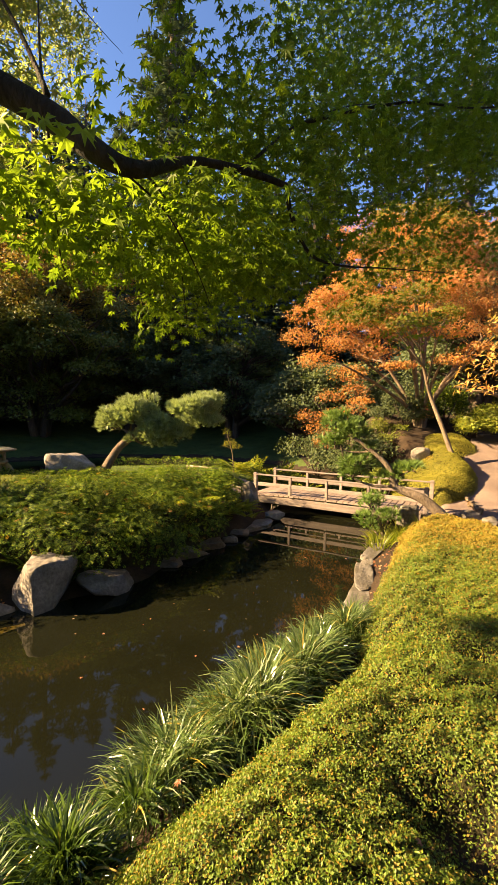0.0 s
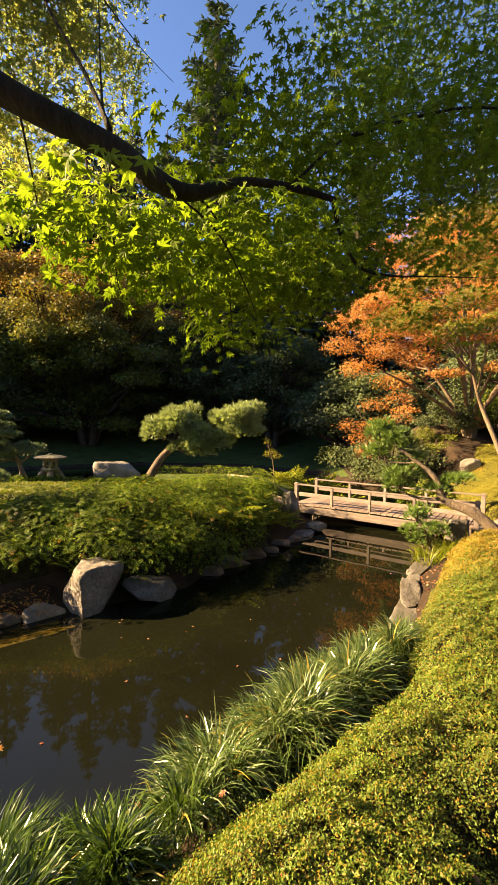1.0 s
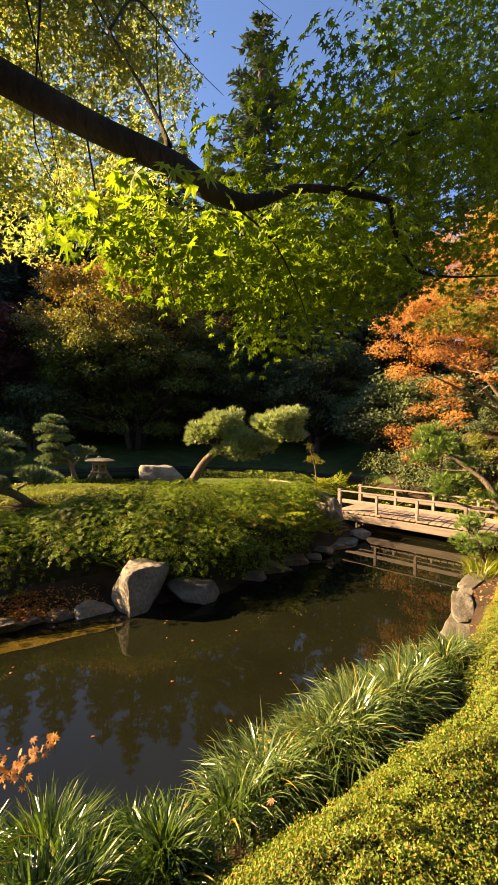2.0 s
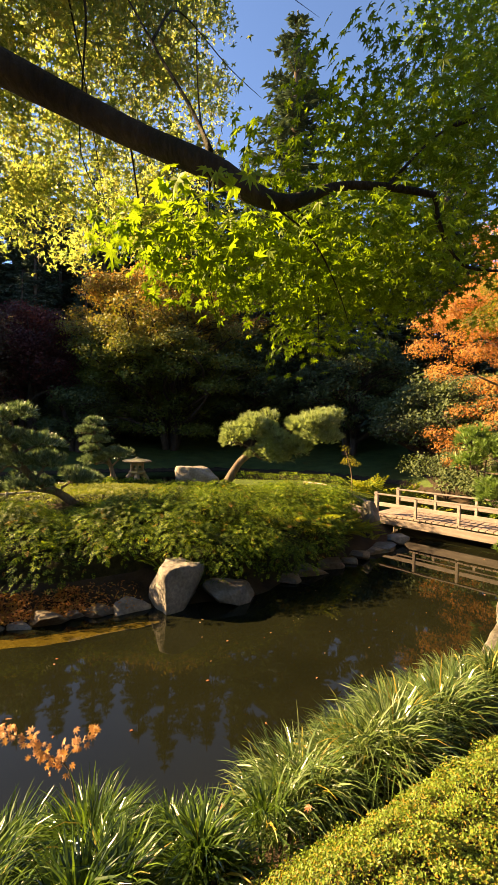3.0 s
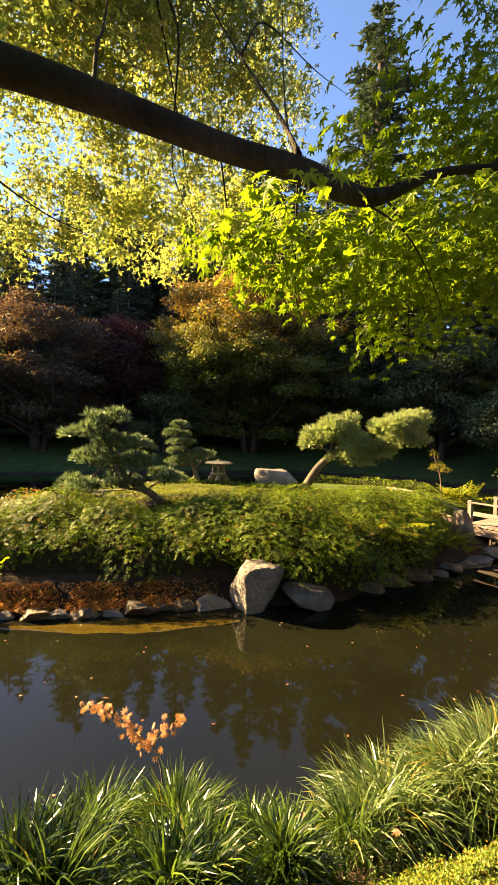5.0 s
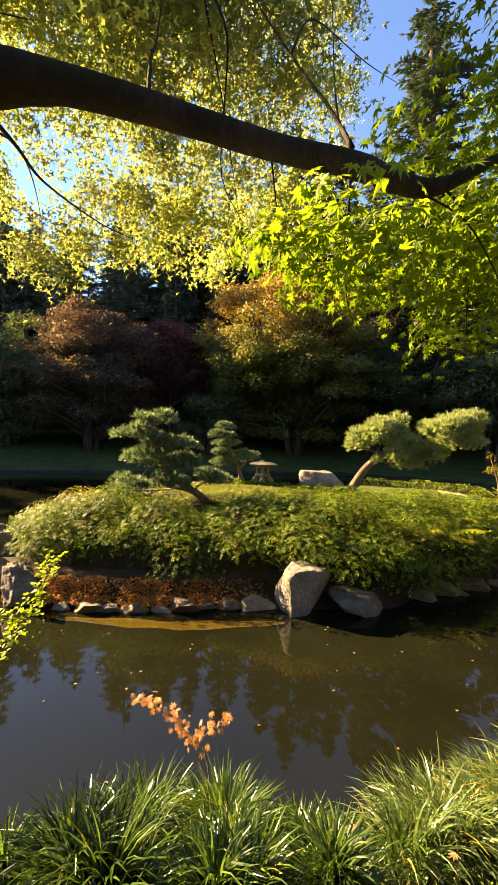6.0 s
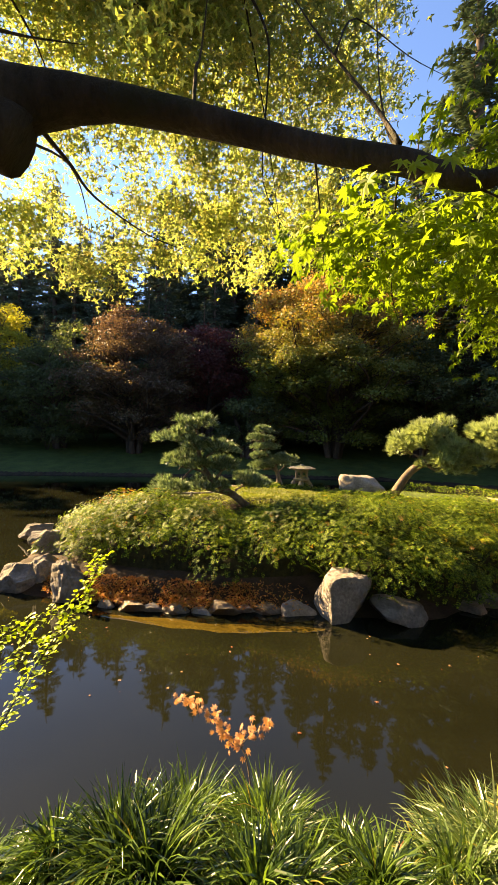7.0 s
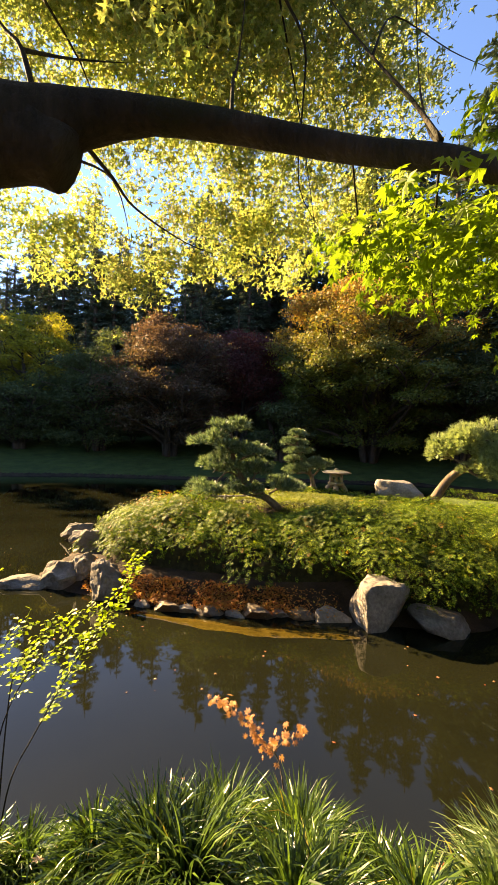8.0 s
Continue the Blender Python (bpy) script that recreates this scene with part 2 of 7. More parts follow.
M_GOLDTREE = leaf_mat("golden_maple_leaf", [(0.11, 0.145, 0.03), (0.155, 0.185, 0.036), (0.12, 0.145, 0.028)], 0.3, 0.55, 0.35, 0.35,
                      top=(7.0, 13.5, [(0.38, 0.33, 0.075), (0.48, 0.34, 0.08), (0.52, 0.20, 0.08), (0.26, 0.27, 0.05), (0.45, 0.14, 0.06)]), bright=1.3)
M_REDTREE = leaf_mat("russet_maple_leaf", [(0.135, 0.08, 0.058), (0.12, 0.085, 0.058), (0.11, 0.10, 0.056)], 0.3, 0.6, 0.3, 0.3,
                     top=(4.0, 11.0, [(0.12, 0.07, 0.052), (0.10, 0.062, 0.045)]))
M_PURPLE = leaf_mat("purple_maple_leaf", [(0.10, 0.029, 0.032), (0.14, 0.043, 0.043), (0.07, 0.026, 0.03)], 0.25, 0.6, 0.3, 0.3)
M_DARKTREE = leaf_mat("dark_maple_leaf", [(0.06, 0.09, 0.042), (0.09, 0.125, 0.052), (0.12, 0.145, 0.057)], 0.25, 0.7, 0.35, 0.35)
M_YELTREE = leaf_mat("yellow_tree_leaf", [(0.25, 0.25, 0.03), (0.34, 0.31, 0.04), (0.17, 0.20, 0.03)], 0.35, 0.55, 0.3, 0.4)
M_CONIFER = leaf_mat("conifer_spray", [(0.05, 0.082, 0.058), (0.078, 0.115, 0.082), (0.10, 0.14, 0.098)], 0.12, 0.9, 0.3, 0.3)
M_FALLEN = leaf_mat("fallen_leaf", [(0.32, 0.10, 0.045), (0.42, 0.24, 0.12), (0.30, 0.07, 0.04), (0.52, 0.38, 0.27)], 0.2, 0.5, 0.15, 5.0)


# ---- mesh helpers ----
def thing(name, at=(0, 0, 0), label="", category="", group="", kind=""):
    """A top-level Empty at the base of a thing made of parts."""
    e = new(name)
    e.location = at
    e.empty_display_size = 0.2
    return tagged(e, label, category, group, kind)


def mesh_data(name, verts, faces, material, smooth=False):
    """verts (n, 3); faces: arrays of tris or quads."""
    me = bpy.data.meshes.new(name)
    verts = np.asarray(verts, np.float32)
    groups = [np.asarray(f, np.int32) for f in (faces if isinstance(faces, list) else [faces]) if len(f)]
    loops = np.concatenate([g.ravel() for g in groups])
    sizes = np.concatenate([np.full(len(g), g.shape[1], np.int32) for g in groups])
    me.vertices.add(len(verts))
    me.vertices.foreach_set("co", verts.ravel())
    me.loops.add(len(loops))
    me.loops.foreach_set("vertex_index", loops)
    me.polygons.add(len(sizes))
    me.polygons.foreach_set("loop_start", np.concatenate([[0], np.cumsum(sizes)[:-1]]).astype(np.int32))
    me.polygons.foreach_set("use_smooth", np.full(len(sizes), smooth))
    for mm in (material if isinstance(material, list) else [material]):
        me.materials.append(mm)
    me.update(calc_edges=True)
    return me


def part(name, data, parent=None, label=""):
    """One mesh object under a thing or under a part (its coordinates are the world's)."""
    ob = new(name, data)
    if parent is not None:
        ob.parent = parent
        at = Vector((0, 0, 0))
        up = parent
        while up is not None:
            at += up.location
            up = up.parent
        ob.location = -at
    if label:
        ob["label"] = label
    return ob


def unit(v):
    return v / np.maximum(np.linalg.norm(v, axis=-1, keepdims=True), 1e-9)


def frames_from(normal, along=None, n=None):
    """Rotation matrices (columns x, y, z) with z = normal and y near along (or a random spin)."""
    normal = unit(np.asarray(normal, float))
    n = len(normal)
    if along is None:
        along = rng.normal(size=(n, 3))
    x = unit(np.cross(along, normal))
    y = np.cross(normal, x)
    return np.stack([x, y, normal], -1)


def scatter(template, pos, rot, scale):
    """Joins copies of a template (verts, faces) into one array of verts and faces."""
    v, f = template
    pos, scale = np.asarray(pos, float), np.asarray(scale, float)
    if scale.ndim == 1:
        scale = scale[:, None]
    n = len(pos)
    out = np.einsum("nij,nkj->nki", rot, v[None] * scale[:, None, :]) + pos[:, None]
    faces = f[None] + (np.arange(n) * len(v))[:, None, None]
    return out.reshape(-1, 3), faces.reshape(-1, f.shape[1])


def join(pieces):
    vs, fs, k = [], {}, 0
    for v, f in pieces:
        for g in (f if isinstance(f, list) else [f]):
            fs.setdefault(g.shape[1], []).append(np.asarray(g) + k)
        vs.append(v)
        k += len(v)
    return np.concatenate(vs), [np.concatenate(g) for g in fs.values()]


def tube(points, radii, sides=8, wobble=0.0, cap=True):
    """A tapered limb along points, smoothed."""
    pts, rad = np.asarray(points, float), np.asarray(radii, float)
    if len(pts) > 2:
        t = np.arange(len(pts))
        fine = np.linspace(0, len(pts) - 1, (len(pts) - 1) * 4 + 1)
        k = np.clip(fine.astype(int), 0, len(pts) - 2)
        u = (fine - k)[:, None]
        p0, p1, p2, p3 = pts[np.maximum(k - 1, 0)], pts[k], pts[k + 1], pts[np.minimum(k + 2, len(pts) - 1)]
        pts = 0.5 * (2 * p1 + (p2 - p0) * u + (2 * p0 - 5 * p1 + 4 * p2 - p3) * u ** 2 + (3 * p1 - p0 - 3 * p2 + p3) * u ** 3)
        rad = np.interp(fine, t, rad)
    d = unit(np.gradient(pts, axis=0))
    ref = np.where(np.abs(d[:, 2:3]) > 0.9, [[1.0, 0, 0]], [[0, 0, 1.0]])
    x = unit(np.cross(ref, d))
    y = np.cross(d, x)
    a = np.linspace(0, 2 * np.pi, sides, endpoint=False)
    ring = np.cos(a)[None, :, None] * x[:, None] + np.sin(a)[None, :, None] * y[:, None]
    r = rad[:, None] * (1 + wobble * rng.normal(size=(len(pts), sides)))
    v = pts[:, None] + ring * r[..., None]
    m = len(pts)
    i, j = np.meshgrid(np.arange(m - 1), np.arange(sides), indexing="ij")
    j2 = (j + 1) % sides
    q = np.stack([i * sides + j, i * sides + j2, (i + 1) * sides + j2, (i + 1) * sides + j], -1).reshape(-1, 4)
    verts = v.reshape(-1, 3)
    faces = [q]
    if cap:
        verts = np.concatenate([verts, pts[:1], pts[-1:]])
        j = np.arange(sides)
        j2 = (j + 1) % sides
        faces.append(np.concatenate([np.stack([np.full(sides, m * sides), j2, j], -1),
                                     np.stack([np.full(sides, m * sides + 1), (m - 1) * sides + j, (m - 1) * sides + j2], -1)]))
    return verts, faces


def box(lo, hi, bevel=0.0):
    """A bevelled box as (verts, faces), from bmesh."""
    bm = bmesh.new()
    bmesh.ops.create_cube(bm, size=1.0)
    lo, hi = Vector(lo), Vector(hi)
    for v in bm.verts:
        v.co = Vector(((v.co[k] + 0.5) * (hi[k] - lo[k]) + lo[k] for k in range(3)))
    if bevel:
        bmesh.ops.bevel(bm, geom=list(bm.edges), offset=bevel, segments=1, affect="EDGES")
    return bm


def bm_mesh(name, bm, material, smooth=False):
    me = bpy.data.meshes.new(name)
    bmesh.ops.recalc_face_normals(bm, faces=list(bm.faces))
    bm.to_mesh(me)
    bm.free()
    me.materials.append(material)
    for p in me.polygons:
        p.use_smooth = smooth
    return me


def sd_poly(poly, x, y):
    """Signed distance to a polygon's outline: positive inside."""
    poly = np.asarray(poly, float)
    x, y = np.asarray(x, float), np.asarray(y, float)
    best, inside = np.full(x.shape, 1e9), np.zeros(x.shape, bool)
    for (ax, ay), (bx, by) in zip(poly, np.roll(poly, -1, 0)):
        ex, ey = bx - ax, by - ay
        u = np.clip(((x - ax) * ex + (y - ay) * ey) / (ex * ex + ey * ey), 0, 1)
        best = np.minimum(best, np.hypot(x - ax - u * ex, y - ay - u * ey))
        cross = (ay > y) != (by > y)
        xi = ax + (y - ay) / (ey if abs(ey) > 1e-12 else 1e-12) * ex
        inside ^= cross & (x < xi)
    return np.where(inside, best, -best)


def ss(u):
    u = np.clip(u, 0, 1)
    return u * u * (3 - 2 * u)


def wave(x, y, size, seed=0.0):
    """A cheap smooth unevenness, about -1 to 1."""
    s = 2 * np.pi / size
    return (np.sin(s * x + 1.7 * np.sin(s * 0.63 * y + seed) + seed) + np.sin(s * 1.31 * y + 1.3 * np.sin(s * 0.71 * x + 2.1 * seed) + 0.7)) * 0.5


# leaf templates: y along the leaf from its stalk, z up
def palmate(lobes, notch=0.36, droop=0.14):
    ang = {7: [-128, -84, -42, 0, 42, 84, 128], 5: [-100, -50, 0, 50, 100], 3: [-78, 0, 78]}[lobes]
    length = {7: [0.45, 0.78, 0.96, 1.05, 0.96, 0.78, 0.45], 5: [0.6, 0.9, 1.05, 0.9, 0.6], 3: [0.9, 1.1, 0.9]}[lobes]
    step = (ang[1] - ang[0]) / 2
    v = [(0, 0, 0)]
    f = []
    for k, (a, l) in enumerate(zip(ang, length)):
        al, ar, a0 = radians(a - step), radians(a + step), radians(a)
        i = len(v)
        v += [(math.sin(al) * notch, math.cos(al) * notch, 0.0), (math.sin(a0) * l, math.cos(a0) * l, -droop * l), (math.sin(ar) * notch, math.cos(ar) * notch, 0.0)]
        f.append((0, i + 2, i + 1, i))
    return np.array(v, float), np.array(f)


T_MAPLE = palmate(7, 0.42, 0.2)
T_TRI = palmate(3, 0.34, 0.2)
T_STAR = palmate(5, 0.33)
T_BROAD = (np.array([(0, 0, 0), (0.42, 0.45, 0.05), (0, 1, -0.08), (-0.42, 0.45, 0.05)], float), np.array([(0, 1, 2), (0, 2, 3)]))
T_OVAL = (np.array([(0, 0, 0), (0.26, 0.5, 0.06), (0, 1, -0.05), (-0.26, 0.5, 0.06)], float), np.array([(0, 1, 2), (0, 2, 3)]))
T_SLIM = (np.array([(0, 0, 0), (0.15, 0.45, 0.03), (0, 1, -0.12), (-0.15, 0.45, 0.03)], float), np.array([(0, 1, 2), (0, 2, 3)]))
T_SPRAY = (np.array([(0, 0, 0), (0.22, 0.42, -0.05), (0.13, 0.8, -0.14), (0, 1.15, -0.3), (-0.13, 0.8, -0.14), (-0.22, 0.42, -0.05), (0, 0.5, 0.04)], float),
           np.array([(0, 1, 6), (1, 3, 6), (3, 5, 6), (5, 0, 6)]))


def frond_template(pairs=9, wide=0.26):
    """A pinnate frond: leaflets along a bowed midrib."""
    v, f = [], []
    for k in range(pairs):
        u = 0.16 + 0.8 * k / (pairs - 1)
        l = wide * math.sin(math.pi * (0.25 + 0.72 * u))
        for s in (-1, 1):
            i = len(v)
            z = -0.34 * u * u
            v += [(0, u - 0.03, z), (s * l * 0.5, u + 0.07, z + 0.01), (s * l, u + 0.10, z - 0.05), (s * l * 0.5, u - 0.01, z + 0.01)]
            f += [(i, i + 1, i + 2), (i, i + 2, i + 3)]
    return np.array(v, float), np.array(f)


T_FROND = frond_template()
T_LEAFLET = np.array([(0, 0), (0.5, 0.26), (1.0, 0.0), (0.5, -0.26)])


def sprig_template():
    """A small compound spray: broad pointed leaflets in pairs and one at the tip."""
    v, f = [], []
    for u, a, l in ((0.25, 62, 0.36), (0.25, -62, 0.36), (0.5, 55, 0.40), (0.5, -55, 0.40), (0.75, 42, 0.34), (0.75, -42, 0.34), (0.8, 0, 0.36)):
        c, s, i = math.cos(radians(90 - a)), math.sin(radians(90 - a)), len(v)
        for t_, w in T_LEAFLET:
            v.append((l * (t_ * c - w * s), u + l * (t_ * s + w * c), -0.22 * u * u + (0.02 if w else 0.0) - 0.06 * t_ * t_))
        f += [(i, i + 1, i + 2), (i, i + 2, i + 3)]
    return np.array(v, float), np.array(f)


T_SPRIG = sprig_template()


def tuft_template(needles=11, spread=0.75, width=0.05):
    r = np.random.default_rng(3)
    v, f = [], []
    for k in range(needles):
        a, s = 2 * math.pi * k / needles + r.uniform(-0.2, 0.2), spread * math.sqrt(r.uniform(0.05, 1))
        d = Vector((math.cos(a) * s, math.sin(a) * s, 1)).normalized()
        side = d.cross(Vector((0.3, 0.5, 0.8))).normalized() * width
        l = r.uniform(0.75, 1.1)
        i = len(v)
        v += [tuple(-side), tuple(side), tuple(d * l)]
        f.append((i, i + 1, i + 2))
    return np.array(v, float), np.array(f)


T_TUFT = tuft_template()


def ball(n):
    """n random directions."""
    d = unit(rng.normal(size=(n, 3)))
    return d


def in_poly(poly, n, margin=0.0):
    poly = np.asarray(poly, float)
    lo, hi = poly.min(0), poly.max(0)
    got = []
    while sum(map(len, got)) < n:
        p = rng.uniform(lo, hi, (n * 2, 2))
        got.append(p[sd_poly(poly, p[:, 0], p[:, 1]) > margin])
    return np.concatenate(got)[:n]


# ---- the lie of the land ----
POND = [(-4.6, -2.2), (-3.3, 0.2), (-2.6, 1.2), (-1.95, 1.95), (-1.15, 2.35), (-0.62, 2.9), (-0.05, 3.6), (0.55, 4.35), (0.95, 4.75), (1.25, 5.25), (1.58, 6.2),
        (2.08, 7.4), (2.55, 8.2), (3.5, 8.75), (4.0, 9.3), (4.5, 10.6), (4.3, 13), (3.3, 17), (1.5, 22), (-3, 25), (-9, 24.5), (-15, 20), (-20, 15), (-24, 11.5), (-27, 7.5),
        (-29, 0), (-22, -9), (-10, -8)]
ISLAND = [(0.25, 9.5), (-0.1, 8.9), (-0.55, 8.3), (-1.4, 7.1), (-1.75, 6.2), (-2.45, 5.75), (-3.4, 5.15), (-4.25, 4.45), (-5.04, 3.9), (-6.07, 3.35), (-6.9, 3.05), (-7.8, 2.95),
          (-8.6, 3.9), (-9.6, 4.6), (-10.3, 5.6), (-10.8, 7.5), (-11.0, 10), (-10.6, 13), (-9.2, 15.6), (-6, 17.6), (-2.5, 18.6), (0.4, 17.5), (1.5, 15), (1.4, 13.2), (0.7, 12.1),
          (0.45, 10.8)]
HEDGE = [(-1.35, 1.15), (-0.89, 1.62), (-0.52, 1.95), (-0.06, 2.38), (0.43, 2.86), (0.78, 3.35), (1.05, 4.1), (1.5, 4.95), (1.85, 5.65), (2.3, 6.6), (2.75, 7.5), (3.4, 7.95), (4.1, 7.7), (4.2, 6.9),
         (3.8, 5), (3.4, 3), (2.6, 1.3), (1.6, 0.75), (0.2, 0.85), (-0.7, 0.9)]


def land(x, y):
    """Height of the ground."""
    x, y = np.asarray(x, float), np.asarray(y, float)
    pond, isl = sd_poly(POND, x, y), sd_poly(ISLAND, x, y)
    out = -pond                                    # metres inland from the pond's outer shore
    near = ss((7.5 - y) / 3.5) * ss((x + 14) / 8)  # the bank on which the viewer stands
    right = ss((x - 2.2 - 1.6 * ss((y - 10) / 2)) / 2.0) * ss((y - 6.0) / 2.5) * ss((24 - y) / 6)
    h_near = 0.42 * ss(out / 0.55) + 0.30 * ss((out - 0.5) / 1.6)
    h_right = 0.40 * ss(out / 0.5) + np.clip(0.30 * (y - 10.2), 0, 2.3) * ss(out / 2.0)
    h_far = 0.10 * ss(out / 1.2) + np.clip(0.17 * out, 0, 2.3) + 0.28 * np.clip(out - 17, 0, 30)
    h_out = h_far * (1 - near) * (1 - right) + np.maximum(h_near * near, h_right * right)
    bed = -0.7 * ss(np.minimum(pond, -isl) / 1.2)
    h_isl = 0.30 * ss(isl / 0.45) + 0.42 * ss((isl - 0.35) / 2.0)
    h_isl = h_isl + (0.24 * np.exp(-(((x + 5.2) / 3.2) ** 2 + ((y - 7.5) / 1.7) ** 2)) - 0.18 * ss((y - 10.6) / 2.0)) * ss(isl / 1.0)
    to_bridge = np.hypot(x - 0.5, y - 12.0)
    h_isl = np.minimum(h_isl, 0.40 + 0.11 * to_bridge)
    h = np.where(out > 0, h_out, np.where(isl > 0, h_isl, bed))
    return h + 0.02 * wave(x, y, 1.3) * (h > 0.1)


def grid_axis(lo, hi, step, far):
    a = list(np.arange(lo, hi + 1e-6, step))
    s, v = step, hi
    while v < far:
        s *= 1.35
        v += s
        a.append(v)
    s, v = step, lo
    while v > -far:
        s *= 1.35
        v -= s
        a.insert(0, v)
    return np.array(a)


gx, gy = grid_axis(-30, 10, 0.18, 900), grid_axis(-2, 27, 0.18, 900)
GX, GY = np.meshgrid(gx, gy, indexing="ij")
GZ = land(GX, GY)
ni, nj = GX.shape
ii, jj = np.meshgrid(np.arange(ni - 1), np.arange(nj - 1), indexing="ij")
quads = np.stack([ii * nj + jj, (ii + 1) * nj + jj, (ii + 1) * nj + jj + 1, ii * nj + jj + 1], -1).reshape(-1, 4)
ground_me = mesh_data("ground", np.stack([GX, GY, GZ], -1).reshape(-1, 3), quads, [M_SOIL, M_LAWN], True)
cx, cy = (GX[:-1, :-1] + GX[1:, 1:]).ravel() / 2, (GY[:-1, :-1] + GY[1:, 1:]).ravel() / 2
is_lawn = (-sd_poly(POND, cx, cy) > 0.5) & ((cy > 20) | (cx < -12)) & (cx < 3) & (np.hypot(cx, cy) < 60)
ground_me.polygons.foreach_set("material_index", is_lawn.astype(np.int32))
ground = tagged(new("ground", ground_me), "dark damp garden soil and shaded lawn", "ground", kind="structure")

wv = np.array([(-40, -16, 0), (9, -16, 0), (9, 30, 0), (-40, 30, 0)], float)
water = tagged(new("water", mesh_data("water", wv, np.array([[0, 1, 2, 3]]), M_WATER)), "still murky brown pond water with reflections", "water", kind="structure")


def ribbon(name, centre, widths, material, label, lift=0.012, kind="structure", category="path"):
    pts = np.asarray(centre, float)
    n = len(pts) * 10
    t = np.linspace(0, len(pts) - 1, n)
    px = np.interp(t, np.arange(len(pts)), pts[:, 0])
    py = np.interp(t, np.arange(len(pts)), pts[:, 1])
    ker = np.ones(9) / 9
    px = np.convolve(np.pad(px, 4, "edge"), ker, "valid")
    py = np.convolve(np.pad(py, 4, "edge"), ker, "valid")
    w = np.interp(t, np.arange(len(pts)), widths)
    d = unit(np.stack([np.gradient(px), np.gradient(py)], -1))
    m = 9
    u = np.linspace(-0.5, 0.5, m)
    X = px[:, None] - d[:, 1:2] * u * (w[:, None] + 0.12 * wave(px, py, 0.9)[:, None])
    Y = py[:, None] + d[:, 0:1] * u * (w[:, None] + 0.12 * wave(px, py, 0.9)[:, None])
    Z = land(X, Y) + lift - 0.03 * (np.abs(u) * 2) ** 6
    i, j = np.meshgrid(np.arange(n - 1), np.arange(m - 1), indexing="ij")
    q = np.stack([i * m + j, (i + 1) * m + j, (i + 1) * m + j + 1, i * m + j + 1], -1).reshape(-1, 4)
    return tagged(new(name, mesh_data(name, np.stack([X, Y, Z], -1).reshape(-1, 3), q, material, True)), label, category, kind=kind)


ribbon("path", [(5.2, 3.0), (5.2, 6.0), (5.3, 8.0), (5.6, 9.4), (6.5, 11.0), (7.7, 13.0), (8.6, 14.6), (9.2, 15.4)], [1.5, 1.6, 1.8, 2.2, 1.9, 1.7, 1.4, 0.9],
                   M_GRAVEL, "pale pinkish gravel path climbing past the maple", 0.02)
ribbon("path", [(3.95, 9.95), (4.7, 9.9), (5.6, 9.9)], [1.3, 1.5, 1.8], M_GRAVEL, "pale gravel path leading onto the bridge", 0.03)
ribbon("path", [(0.55, 12.05), (-0.4, 12.5), (-1.0, 12.95), (-1.4, 13.25)], [1.2, 1.0, 0.8, 0.5], M_GRAVEL, "narrow pale gravel path on the island", 0.02)


# ---- stones ----
def rock_mesh(name, size, seed, material, boxy=0.5, cuts=9, rough=0.085, top=None, faces=(), smooth=True):
    """A quarried boulder: a ball squeezed towards a box and sliced by random planes."""
    r = np.random.default_rng(seed)
    bm = bmesh.new()
    bmesh.ops.create_icosphere(bm, subdivisions=4, radius=1.0)
    planes = [(Vector(unit(r.normal(size=3) * (1, 1, 0.8))), r.uniform(0.5, 0.8)) for _ in range(cuts)]
    planes += [(Vector(f[:3]).normalized(), f[3]) for f in faces]
    for v in bm.verts:
        c = v.co
        m = max(abs(c.x), abs(c.y), abs(c.z))
        c = c.lerp(c / m, boxy * 0.6)
        for nrm, dist in planes:
            over = c.dot(nrm) - dist
            if over > 0:
                c = c - nrm * over * 0.985
        if top is not None and c.z > top:
            c.z = top + (c.z - top) * 0.12
        p = Vector((c.x * 2 + seed, c.y * 2, c.z * 2))
        c = c * (1 + rough * (noise.noise(p) + 0.6 * noise.noise(p * 2.7) + 0.4 * noise.noise(p * 6) + 0.25 * noise.noise(p * 13)))
        v.co = (c.x * size[0] / 2, c.y * size[1] / 2, c.z * size[2] / 2)
    return bm_mesh(name, bm, material, smooth)


def rock(at, size, seed, material=None, turn=0.0, lean=(0, 0), label="weathered grey boulder", boxy=0.5, top=None, group="", name="boulder", cuts=9, faces=(), smooth=True, rough=0.085):
    ob = new(name, rock_mesh(name, size, seed, material or M_ROCK, boxy, cuts, rough, top, faces, smooth))
    ob.matrix_world = pose(*at, lean[0], lean[1], turn)
    return tagged(ob, label, "rock", group)


